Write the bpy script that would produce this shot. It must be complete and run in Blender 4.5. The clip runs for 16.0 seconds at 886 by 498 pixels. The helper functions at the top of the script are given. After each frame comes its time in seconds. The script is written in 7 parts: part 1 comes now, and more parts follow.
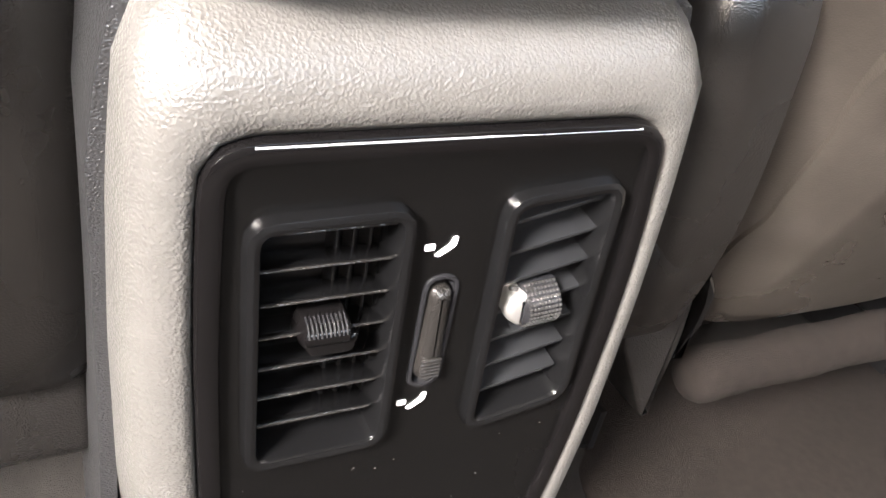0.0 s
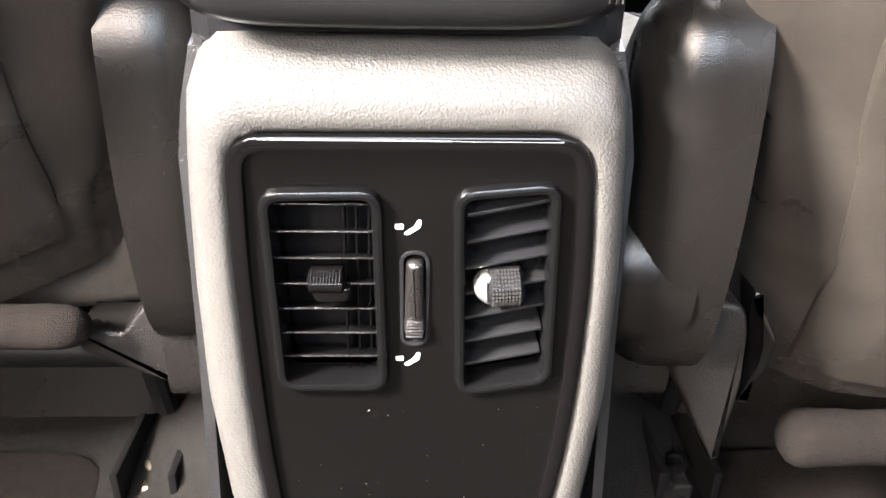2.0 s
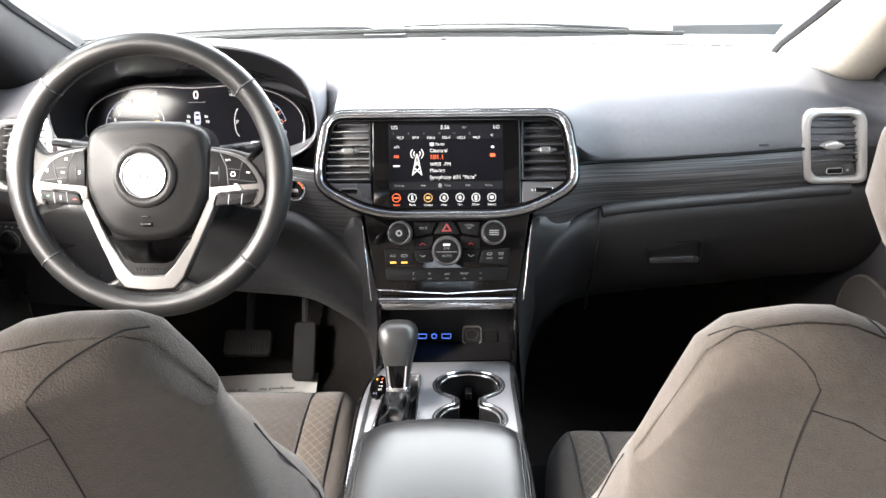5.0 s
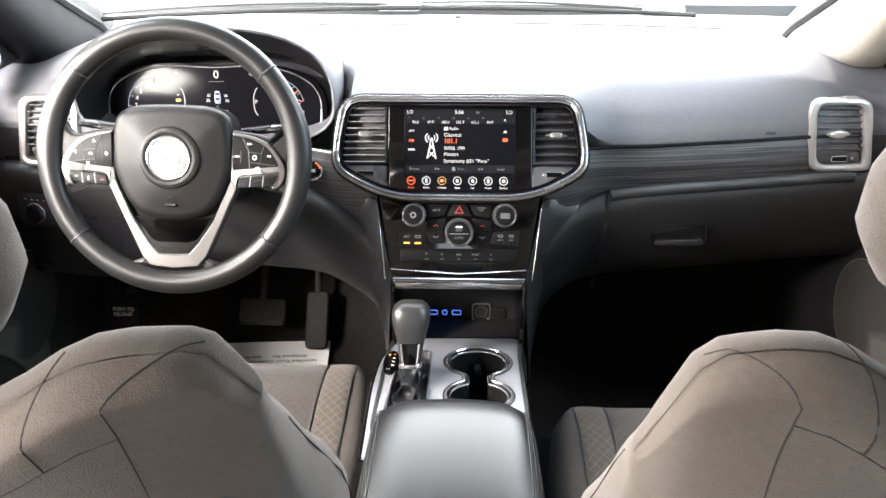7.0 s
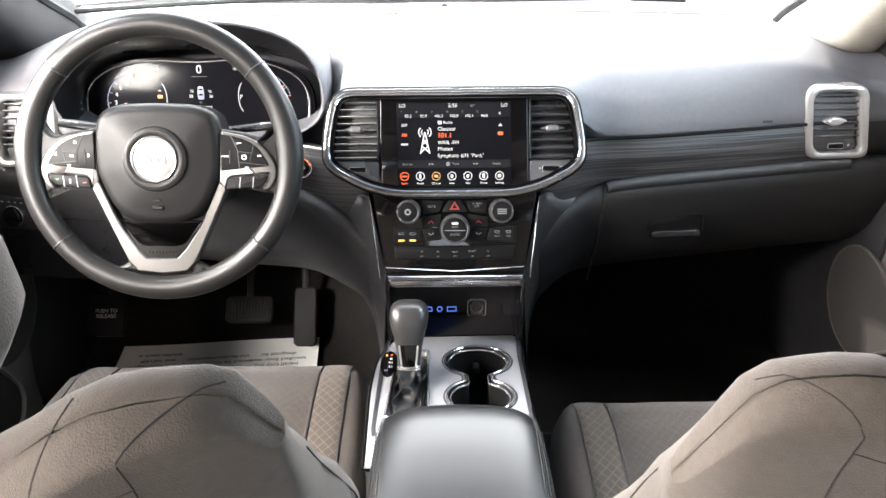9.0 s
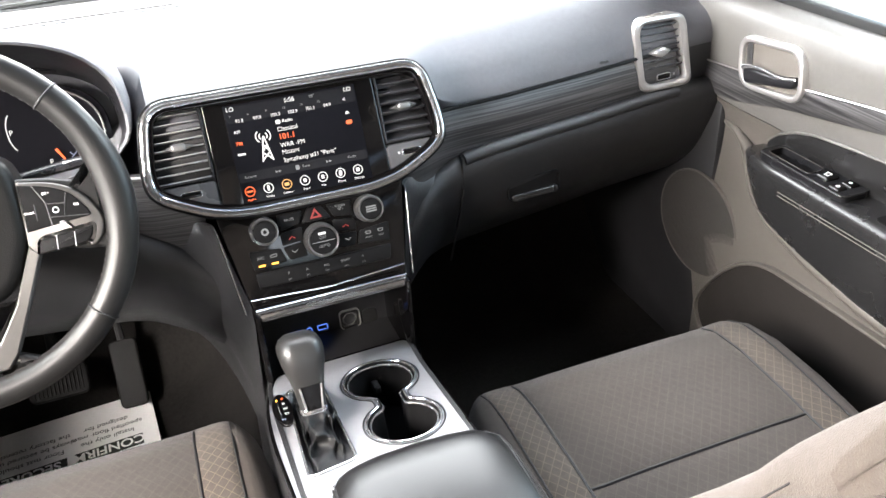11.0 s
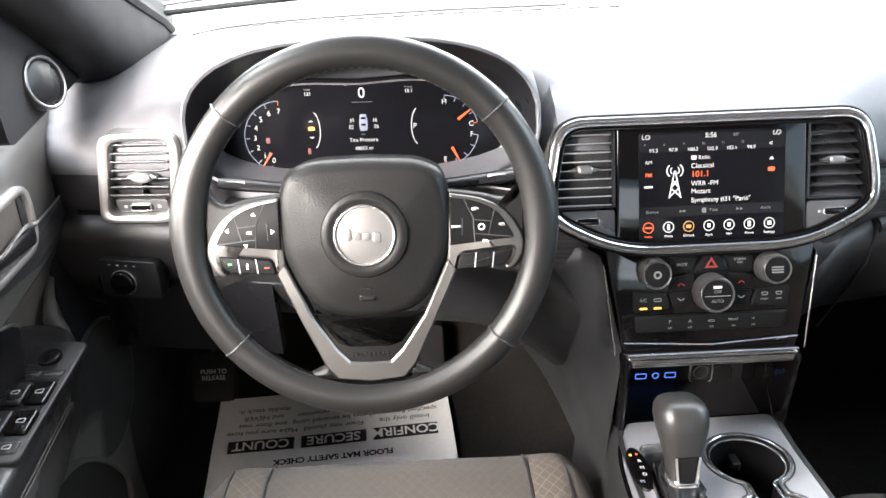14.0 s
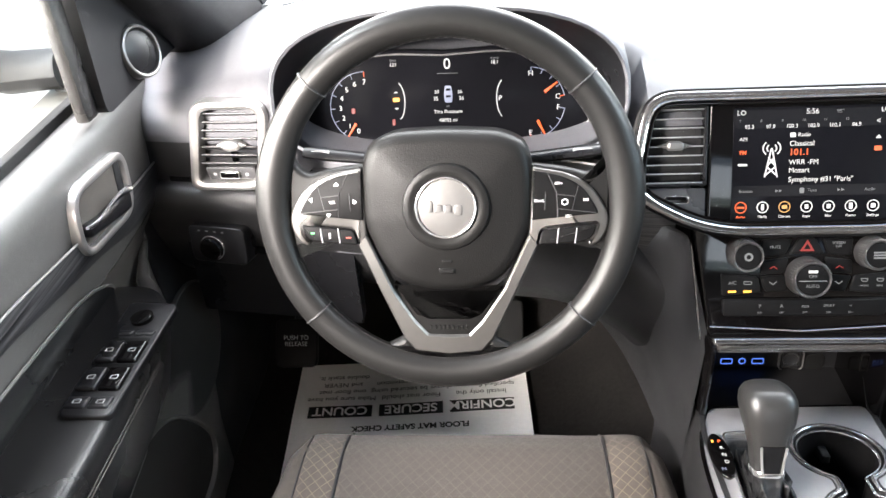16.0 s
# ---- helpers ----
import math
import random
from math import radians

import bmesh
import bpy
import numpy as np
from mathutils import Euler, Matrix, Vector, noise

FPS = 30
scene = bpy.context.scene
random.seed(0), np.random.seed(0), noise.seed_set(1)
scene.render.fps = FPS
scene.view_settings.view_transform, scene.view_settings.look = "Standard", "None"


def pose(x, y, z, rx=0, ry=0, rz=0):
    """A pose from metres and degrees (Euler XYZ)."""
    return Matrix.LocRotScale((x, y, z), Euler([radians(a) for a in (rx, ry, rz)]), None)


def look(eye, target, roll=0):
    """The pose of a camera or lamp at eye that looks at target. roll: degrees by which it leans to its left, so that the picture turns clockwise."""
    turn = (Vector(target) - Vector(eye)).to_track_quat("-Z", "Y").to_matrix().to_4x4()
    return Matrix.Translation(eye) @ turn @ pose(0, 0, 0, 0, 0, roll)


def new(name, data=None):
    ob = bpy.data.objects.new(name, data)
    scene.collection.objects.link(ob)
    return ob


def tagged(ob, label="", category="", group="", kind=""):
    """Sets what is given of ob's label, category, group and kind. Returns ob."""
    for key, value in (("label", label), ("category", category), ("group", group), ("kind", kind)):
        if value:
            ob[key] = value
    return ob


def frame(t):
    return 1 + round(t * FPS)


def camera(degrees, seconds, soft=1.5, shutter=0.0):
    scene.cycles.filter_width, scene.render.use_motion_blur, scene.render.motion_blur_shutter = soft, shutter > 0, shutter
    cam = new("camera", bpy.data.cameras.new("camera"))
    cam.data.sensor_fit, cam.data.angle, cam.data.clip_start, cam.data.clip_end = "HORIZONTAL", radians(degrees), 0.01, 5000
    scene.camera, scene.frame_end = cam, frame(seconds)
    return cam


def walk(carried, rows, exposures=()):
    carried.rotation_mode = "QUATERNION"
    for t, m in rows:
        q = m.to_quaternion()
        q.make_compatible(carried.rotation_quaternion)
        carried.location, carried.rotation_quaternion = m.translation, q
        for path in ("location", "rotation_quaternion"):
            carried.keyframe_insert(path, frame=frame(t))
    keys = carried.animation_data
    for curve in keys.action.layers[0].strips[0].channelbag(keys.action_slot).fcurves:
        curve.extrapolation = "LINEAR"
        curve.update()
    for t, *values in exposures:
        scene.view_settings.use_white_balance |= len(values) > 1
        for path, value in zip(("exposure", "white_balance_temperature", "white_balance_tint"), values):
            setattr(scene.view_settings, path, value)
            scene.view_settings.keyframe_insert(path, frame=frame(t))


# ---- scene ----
cam = camera(57.8, 16.0)
PATH = [
    (0, (-0.116, 0.077, 0.648), (0.73, 1.52, -0.448), 11.2),
    (0.5, (-0.05, 0.048, 0.621), (0.264, 1.744, -0.392), 5.6),
    (1, (-0.023, 0.021, 0.6), (0.105, 1.786, -0.333), 3.1),
    (1.5, (-0.003, -0.021, 0.612), (0.082, 1.764, -0.287), 1.2),
    (2, (0.004, -0.062, 0.658), (0.071, 1.72, -0.247), 1.3),
    (2.5, (-0.001, -0.091, 0.766), (0.067, 1.709, -0.103), 2.4),
    (2.7, (-0.012, -0.103, 0.825), (0.077, 1.706, -0.023), 3.2),
    (3, (0.005, -0.078, 0.933), (0.037, 1.694, 0.006), 1.9),
    (3.2, (0.005, -0.103, 0.986), (0.039, 1.688, 0.097), 0.7),
    (3.5, (0.024, -0.124, 1.047), (0.008, 1.692, 0.208), -0.7),
    (4, (0.02, -0.132, 1.145), (-0.011, 1.695, 0.331), -0.9),
    (4.2, (0.019, -0.13, 1.179), (-0.014, 1.693, 0.357), -0.7),
    (6.3, (0.011, -0.164, 1.308), (-0.04, 1.615, 0.396), -1.4),
    (6.5, (0.002, -0.161, 1.313), (-0.039, 1.61, 0.385), -0.8),
    (7, (0.009, -0.163, 1.31), (-0.045, 1.6, 0.367), -0.2),
    (7.5, (-0.002, -0.158, 1.316), (-0.043, 1.594, 0.352), 0.3),
    (8, (0.003, -0.159, 1.315), (-0.042, 1.593, 0.353), 0.0),
    (8.2, (0.001, -0.157, 1.315), (-0.04, 1.595, 0.352), 0.1),
    (10.3, (-0.105, -0.026, 1.303), (0.198, 1.659, 0.269), -3.8),
    (10.5, (-0.124, -0.006, 1.298), (0.275, 1.656, 0.258), -3.8),
    (11, (-0.154, 0.034, 1.281), (0.416, 1.639, 0.233), -3.2),
    (11.5, (-0.167, 0.046, 1.271), (0.5, 1.621, 0.235), -2.8),
    (12, (-0.175, 0.056, 1.272), (0.537, 1.63, 0.264), -3.1),
    (12.5, (-0.192, 0.087, 1.29), (0.415, 1.706, 0.284), -4.1),
    (13, (-0.226, 0.136, 1.295), (0.132, 1.819, 0.275), -4.2),
    (13.5, (-0.284, 0.189, 1.295), (-0.091, 1.88, 0.244), -2.5),
    (14, (-0.334, 0.18, 1.306), (-0.295, 1.872, 0.239), -1.9),
    (14.5, (-0.337, 0.182, 1.305), (-0.413, 1.843, 0.194), -2.8),
    (15, (-0.334, 0.192, 1.297), (-0.464, 1.824, 0.149), -3.6),
    (15.5, (-0.334, 0.186, 1.302), (-0.489, 1.828, 0.17), -3.9),
    (16, (-0.333, 0.186, 1.301), (-0.5, 1.841, 0.19), -4.1),
]
EXPOSURES = [(0.0, 2.8), (1.0, 2.85), (2.0, 3.2), (2.6, 2.8), (3.0, 2.05), (4.0, 1.4), (6.0, 1.2), (10.0, 1.25), (12.5, 1.35), (14.0, 1.12), (16.0, 1.12)]
walk(cam, [(t, look(eye, target, roll)) for t, eye, target, roll in PATH], EXPOSURES)
# ---- world and light ----
world = bpy.data.worlds.new("sky")
scene.world = world
world.use_nodes = True
wn = world.node_tree
sky = wn.nodes.new("ShaderNodeTexSky")
sky.sky_type, sky.sun_disc = "NISHITA", False
sky.sun_elevation, sky.sun_rotation = radians(50), radians(180)
wn.links.new(sky.outputs[0], wn.nodes["Background"].inputs[0])
wn.nodes["Background"].inputs[1].default_value = 0.12

sun = new("sun", bpy.data.lights.new("sun", "SUN"))
sun.data.energy, sun.data.angle, sun.data.color = 4.0, radians(0.6), (1.0, 0.93, 0.82)
sun.matrix_world = look((0.0, -4.0, 5.0), (0.0, 0.0, 0.0))


def window_light(name, eye, target, w, h, watts, color):
    """Daylight that comes in through one window opening."""
    lamp = new(name, bpy.data.lights.new(name, "AREA"))
    lamp.data.shape, lamp.data.size, lamp.data.size_y = "RECTANGLE", w, h
    lamp.data.energy, lamp.data.color = watts, color
    lamp.matrix_world = look(eye, target)


window_light("windshield_daylight", (-0.04, 2.35, 1.75), (-0.04, 1.0, 0.95), 2.6, 1.6, 155, (0.975, 0.965, 1.0))
window_light("front_side_daylight", (-1.75, 0.70, 1.45), (0.4, 0.30, 0.8), 1.4, 0.9, 165, (1.0, 0.93, 0.88))
window_light("front_side_daylight", (1.65, 0.75, 1.35), (0.1, 0.65, 0.9), 1.9, 0.9, 21, (0.64, 0.85, 1.0))
window_light("rear_side_daylight", (-1.50, -0.52, 1.74), (0.1, 0.25, 0.52), 0.7, 0.5, 185, (1.0, 0.925, 0.87))
window_light("rear_side_daylight", (1.6, -0.45, 1.35), (0.0, 0.2, 0.75), 1.1, 0.8, 4, (0.78, 0.89, 1.0))
# added warm fill for the driver's seat back; no window opens here
window_light("seat_back_fill", (-0.76, -0.98, 1.16), (-0.46, 0.25, 0.62), 0.45, 0.3, 9, (1.0, 0.84, 0.72))
window_light("rear_window_daylight", (-0.04, -1.24, 1.22), (-0.02, 0.3, 0.55), 1.1, 0.30, 3, (0.88, 0.93, 1.0))
window_light("passenger_window_skylight", (1.10, 0.98, 1.72), (0.40, 1.08, 0.78), 0.6, 0.45, 22, (0.86, 0.93, 1.0))
window_light("driver_window_skylight", (-1.15, 0.95, 1.75), (-0.45, 1.2, 0.2), 0.6, 0.45, 34, (0.95, 0.96, 1.0))

# ---- materials ----
CAR = -0.04  # x of the car's middle line


def nodes_of(name):
    m = bpy.data.materials.new(name)
    m.use_nodes = True
    nt = m.node_tree
    return m, nt, nt.nodes["Principled BSDF"]


def mat(name, color, rough=0.5, metal=0.0, grain=0.0, bump=0.0, var=0.12, coat=0.0, kind="noise", sheen=0.0, spec=0.5, rvar=0.08):
    """A surface with fine relief (grain per metre, bump in metres) and two scales of wear and tint."""
    m, nt, b = nodes_of(name)
    L = nt.links.new
    co = nt.nodes.new("ShaderNodeTexCoord")
    big = nt.nodes.new("ShaderNodeTexNoise")
    big.inputs["Scale"].default_value, big.inputs["Detail"].default_value = 9.0, 5.0
    L(co.outputs["Object"], big.inputs["Vector"])
    mid = nt.nodes.new("ShaderNodeTexNoise")
    mid.inputs["Scale"].default_value, mid.inputs["Detail"].default_value = 140.0, 3.0
    L(co.outputs["Object"], mid.inputs["Vector"])
    add = nt.nodes.new("ShaderNodeMath")
    add.operation = "ADD"
    L(big.outputs[0], add.inputs[0])
    L(mid.outputs[0], add.inputs[1])
    ramp = nt.nodes.new("ShaderNodeMapRange")
    ramp.inputs[1].default_value, ramp.inputs[2].default_value = 0.6, 1.4
    ramp.inputs[3].default_value, ramp.inputs[4].default_value = 1 - var, 1 + var
    L(add.outputs[0], ramp.inputs[0])
    mul = nt.nodes.new("ShaderNodeVectorMath")
    mul.operation = "SCALE"
    mul.inputs[0].default_value = color
    L(ramp.outputs[0], mul.inputs["Scale"])
    L(mul.outputs[0], b.inputs["Base Color"])
    rr = nt.nodes.new("ShaderNodeMapRange")
    rr.inputs[1].default_value, rr.inputs[2].default_value = 0.3, 0.7
    rr.inputs[3].default_value, rr.inputs[4].default_value = max(0.02, rough - rvar), min(1, rough + rvar)
    L(big.outputs[0], rr.inputs[0])
    L(rr.outputs[0], b.inputs["Roughness"])
    b.inputs["Metallic"].default_value = metal
    b.inputs["Coat Weight"].default_value = coat
    b.inputs["Coat Roughness"].default_value = 0.04
    b.inputs["Specular IOR Level"].default_value = spec
    b.inputs["Sheen Weight"].default_value = sheen
    b.inputs["Sheen Roughness"].default_value = 0.5
    if bump:
        if kind == "leather":
            g = nt.nodes.new("ShaderNodeTexVoronoi")
            g.feature = "SMOOTH_F1"
            g.inputs["Smoothness"].default_value = 0.6
            warp = nt.nodes.new("ShaderNodeVectorMath")
            warp.operation = "MULTIPLY_ADD"
            wob = nt.nodes.new("ShaderNodeTexNoise")
            wob.inputs["Scale"].default_value = grain * 0.35
            L(co.outputs["Object"], wob.inputs["Vector"])
            L(wob.outputs["Color"], warp.inputs[0])
            warp.inputs[1].default_value = (1.6 / grain,) * 3
            L(co.outputs["Object"], warp.inputs[2])
            L(warp.outputs[0], g.inputs["Vector"])
        else:
            g = nt.nodes.new("ShaderNodeTexNoise")
            g.inputs["Detail"].default_value = 2.0
            L(co.outputs["Object"], g.inputs["Vector"])
        g.inputs["Scale"].default_value = grain
        bp = nt.nodes.new("ShaderNodeBump")
        bp.inputs["Distance"].default_value, bp.inputs["Strength"].default_value = bump, 0.9
        L(g.outputs[0], bp.inputs["Height"])
        L(bp.outputs[0], b.inputs["Normal"])
    return m


def glow(name, color, strength):
    m, nt, b = nodes_of(name)
    b.inputs["Base Color"].default_value = (0.01, 0.01, 0.01, 1)
    b.inputs["Emission Color"].default_value = (*color, 1)
    b.inputs["Emission Strength"].default_value = strength
    return m


def fabric(name, color, thread, cell=0.021, lines=0.0):
    """Woven seat cloth; lines: strength of the lighter diamond quilting thread."""
    m = mat(name, color, 0.92, grain=900, bump=0.0006, var=0.16, sheen=0.08, spec=0.2)
    if lines:
        nt = m.node_tree
        L = nt.links.new
        b = nt.nodes["Principled BSDF"]
        co = nt.nodes.new("ShaderNodeTexCoord")
        sep = nt.nodes.new("ShaderNodeSeparateXYZ")
        L(co.outputs["Object"], sep.inputs[0])
        marks = []
        for sign in (1, -1):
            a = nt.nodes.new("ShaderNodeMath")
            a.operation, a.inputs[1].default_value = "MULTIPLY", sign * 1.25
            L(sep.outputs[0], a.inputs[0])
            s = nt.nodes.new("ShaderNodeMath")
            L(a.outputs[0], s.inputs[0])
            L(sep.outputs[1], s.inputs[1])
            p = nt.nodes.new("ShaderNodeMath")
            p.operation, p.inputs[1].default_value = "PINGPONG", cell / 2
            L(s.outputs[0], p.inputs[0])
            c = nt.nodes.new("ShaderNodeMath")
            c.operation, c.inputs[1].default_value = "LESS_THAN", 0.0009
            L(p.outputs[0], c.inputs[0])
            marks.append(c)
        mx = nt.nodes.new("ShaderNodeMath")
        mx.operation = "MAXIMUM"
        L(marks[0].outputs[0], mx.inputs[0])
        L(marks[1].outputs[0], mx.inputs[1])
        sc = nt.nodes.new("ShaderNodeMath")
        sc.operation, sc.inputs[1].default_value = "MULTIPLY", lines
        L(mx.outputs[0], sc.inputs[0])
        mix = nt.nodes.new("ShaderNodeMix")
        mix.data_type = "RGBA"
        old = b.inputs["Base Color"].links[0].from_socket
        L(old, mix.inputs[6])
        mix.inputs[7].default_value = (*thread, 1)
        L(sc.outputs[0], mix.inputs[0])
        L(mix.outputs[2], b.inputs["Base Color"])
    return m


def wood(name):
    m = mat(name, (0.03, 0.028, 0.026), 0.36, var=0.1, spec=0.5, coat=0.05)
    nt = m.node_tree
    L = nt.links.new
    b = nt.nodes["Principled BSDF"]
    co = nt.nodes.new("ShaderNodeTexCoord")
    mp = nt.nodes.new("ShaderNodeMapping")
    mp.inputs["Scale"].default_value = (5, 5, 520)
    L(co.outputs["Object"], mp.inputs[0])
    n = nt.nodes.new("ShaderNodeTexNoise")
    n.inputs["Scale"].default_value, n.inputs["Detail"].default_value = 1.0, 6.0
    L(mp.outputs[0], n.inputs["Vector"])
    r = nt.nodes.new("ShaderNodeValToRGB")
    r.color_ramp.elements[0].position, r.color_ramp.elements[0].color = 0.40, (0.009, 0.009, 0.0095, 1)
    r.color_ramp.elements[1].position, r.color_ramp.elements[1].color = 0.72, (0.085, 0.083, 0.084, 1)
    L(n.outputs[0], r.inputs[0])
    L(r.outputs[0], b.inputs["Base Color"])
    return m


def glass(name, tint=(0.96, 0.98, 0.97)):
    m = bpy.data.materials.new(name)
    m.use_nodes = True
    nt = m.node_tree
    nt.nodes.remove(nt.nodes["Principled BSDF"])
    t = nt.nodes.new("ShaderNodeBsdfTransparent")
    t.inputs[0].default_value = (*tint, 1)
    g = nt.nodes.new("ShaderNodeBsdfGlossy")
    g.inputs["Roughness"].default_value = 0.01
    mx = nt.nodes.new("ShaderNodeMixShader")
    mx.inputs[0].default_value = 0.03
    nt.links.new(t.outputs[0], mx.inputs[1])
    nt.links.new(g.outputs[0], mx.inputs[2])
    nt.links.new(mx.outputs[0], nt.nodes["Material Output"].inputs[0])
    return m


DASH = mat("dash_soft_plastic", (0.088, 0.089, 0.098), 0.52, grain=1500, bump=0.0004, kind="leather")
LOWER = mat("lower_dash_plastic", (0.0150, 0.0150, 0.0158), 0.36, spec=0.46, grain=1200, bump=0.0004, kind="leather")
GRAIN = mat("grained_vinyl", (0.054, 0.052, 0.049), 0.34, grain=800, bump=0.00034, kind="leather", rvar=0.05)
MATTE = mat("matte_black_plastic", (0.008, 0.008, 0.009), 0.30, spec=0.28, grain=2500, bump=0.0001)
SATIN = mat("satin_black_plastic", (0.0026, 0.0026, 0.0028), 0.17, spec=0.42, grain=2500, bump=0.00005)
VENTPANEL = mat("vent_lower_plastic", (0.040, 0.040, 0.042), 0.30, grain=2500, bump=0.0001)
SLAT = mat("vent_slat_plastic", (0.024, 0.024, 0.026), 0.30, spec=0.5, grain=2500, bump=0.00005)
BADGE = mat("badge_satin", (0.17, 0.166, 0.162), 0.36, 0.8, var=0.05)
PANELB = mat("rear_panel_plastic", (0.0020, 0.0019, 0.0019), 0.27, spec=0.22, grain=2500, bump=0.0001)
# slat black lightened and blued: the sky's sheen painted in
SKYSLAT = mat("sky_sheen_slat_plastic", (0.0078, 0.0081, 0.0089), 0.25, spec=0.6, grain=2500, bump=0.00005)
# near-black that paints the shade in the door pockets
POCKETSHADE = mat("pocket_shade", (0.014, 0.012, 0.0105), 0.8, spec=0.2)
BUTTON = mat("button_black_plastic", (0.0052, 0.0051, 0.0053), 0.42, spec=0.08, grain=2500, bump=0.0001)
DARK = mat("dark_recess_plastic", (0.010, 0.010, 0.011), 0.55)
TRIMP = mat("seat_trim_plastic", (0.0085, 0.0078, 0.0074), 0.30, grain=1100, bump=0.0004, kind="leather")
SHELL = mat("seat_back_shell_plastic", (0.026, 0.0224, 0.0192), 0.32, grain=900, bump=0.00010, kind="leather", var=0.2)
HINGE = mat("hinge_cover_plastic", (0.0060, 0.0054, 0.0050), 0.26, spec=0.32, grain=1100, bump=0.0001, kind="leather")
PIANO = mat("piano_black", (0.0022, 0.0020, 0.0021), 0.07, spec=0.33, rvar=0.02)
CHROME = mat("chrome", (0.70, 0.70, 0.71), 0.14, 0.93, var=0.04, rvar=0.04)
WHEELTRIM = mat("satin_wheel_trim", (0.115, 0.111, 0.107), 0.36, 0.85, var=0.05)
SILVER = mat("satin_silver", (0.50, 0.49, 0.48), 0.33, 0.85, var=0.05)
PLATE = mat("brushed_silver_plate", (0.335, 0.338, 0.352), 0.38, 0.6, grain=700, bump=0.0001, var=0.05)
LEATHER = mat("lid_leather", (0.0066, 0.0066, 0.0068), 0.31, spec=0.32, grain=1600, bump=0.00006, kind="leather", rvar=0.004, var=0.05)
KNOB = mat("knob_leather", (0.017, 0.0168, 0.0165), 0.36, grain=1500, bump=0.00005, kind="leather", rvar=0.03)
SPOKE = mat("spoke_leather", (0.0065, 0.0065, 0.0065), 0.45, spec=0.25, grain=1500, bump=0.0001, kind="leather")
WHEEL = mat("wheel_leather", (0.0085, 0.0084, 0.0083), 0.36, spec=0.24, grain=1500, bump=0.00006, kind="leather", rvar=0.05)
HUB = mat("hub_vinyl", (0.0066, 0.0065, 0.0064), 0.40, spec=0.14, grain=760, bump=0.00016, kind="leather")
BOOT = mat("boot_leather", (0.0075, 0.0075, 0.008), 0.44, spec=0.25, grain=1400, bump=0.0001, kind="leather")
CLOTH = fabric("seat_cloth_plain", (0.060, 0.051, 0.044), (0, 0, 0))
QUILT = fabric("seat_cloth_diamond", (0.042, 0.036, 0.032), (0.15, 0.135, 0.105), 0.019, 0.11)
STRIPQUILT = fabric("seat_cloth_diamond_bright", (0.056, 0.047, 0.040), (0.23, 0.19, 0.135), 0.019, 0.24)
HEADCLOTH = fabric("headrest_cloth", (0.058, 0.050, 0.044), (0, 0, 0))
DOORP = mat("door_soft_plastic", (0.080, 0.077, 0.072), 0.36, grain=1100, bump=0.0003, kind="leather")
DOORLOW = mat("door_lower_plastic", (0.078, 0.0705, 0.0620), 0.38, grain=900, bump=0.0003, kind="leather")
ARM = mat("armrest_vinyl", (0.0125, 0.0124, 0.0127), 0.26, grain=1100, bump=0.00012, kind="leather")
WOOD = wood("dark_wood_trim")
CARPET = mat("carpet", (0.013, 0.012, 0.0112), 0.95, grain=1500, bump=0.002, var=0.45, spec=0.1)
REARCARPET = mat("rear_carpet", (0.0115, 0.0092, 0.0081), 0.95, grain=1300, bump=0.003, var=0.4, spec=0.1)
GRILLE = mat("speaker_cloth", (0.032, 0.029, 0.026), 0.7, grain=1800, bump=0.0008)
RUBBER = mat("rubber", (0.007, 0.007, 0.007), 0.6, spec=0.2, grain=600, bump=0.0004)
HEADLINER = mat("headliner_cloth", (0.060, 0.057, 0.052), 0.95, grain=900, bump=0.0006)
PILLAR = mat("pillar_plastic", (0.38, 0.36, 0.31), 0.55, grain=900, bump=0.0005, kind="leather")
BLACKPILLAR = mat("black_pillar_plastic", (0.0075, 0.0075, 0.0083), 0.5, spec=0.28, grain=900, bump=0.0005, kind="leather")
PAPER = mat("paper", (0.90, 0.885, 0.88), 0.8, var=0.05)
INK = mat("ink", (0.015, 0.015, 0.015), 0.7)
WHITE = mat("white_print", (0.82, 0.82, 0.80), 0.5, var=0.02)
GREYPRINT = mat("grey_print", (0.30, 0.30, 0.30), 0.5, var=0.02)
THREAD = mat("stitching_thread", (0.020, 0.0195, 0.019), 0.9, spec=0.2)
STEEL = mat("zinc_steel", (0.22, 0.19, 0.15), 0.45, 0.8, grain=200, bump=0.0003, var=0.2)
PAINT = mat("car_paint", (0.65, 0.66, 0.68), 0.3, coat=0.6)
# ground colour raised far above asphalt so that it blows out white
PAVING = mat("overexposed_paving", (0.60, 0.585, 0.56), 0.9, var=0.12)
# the sun's brightness is part of this grey
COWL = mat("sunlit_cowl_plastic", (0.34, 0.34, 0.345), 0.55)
WALL = mat("outer_body", (0.25, 0.25, 0.26), 0.5)
GLASS = glass("window_glass")
SCREENBLACK = mat("screen_glass", (0.004, 0.004, 0.005), 0.12, spec=0.04, rvar=0.02)
LIT = glow("lit_white", (1.0, 0.97, 0.93), 0.72)
LITWARM = glow("lit_warm", (1.0, 0.50, 0.14), 0.60)
SMOKED = mat("smoked_chrome", (0.26, 0.252, 0.25), 0.20, 0.92, var=0.05)
STITCH = mat("armrest_thread", (0.085, 0.080, 0.074), 0.8, spec=0.2)
KNOBMETAL = mat("knob_satin_metal", (0.125, 0.120, 0.117), 0.32, 0.85, var=0.05)
LITDIM = glow("lit_grey", (0.8, 0.8, 0.8), 0.19)
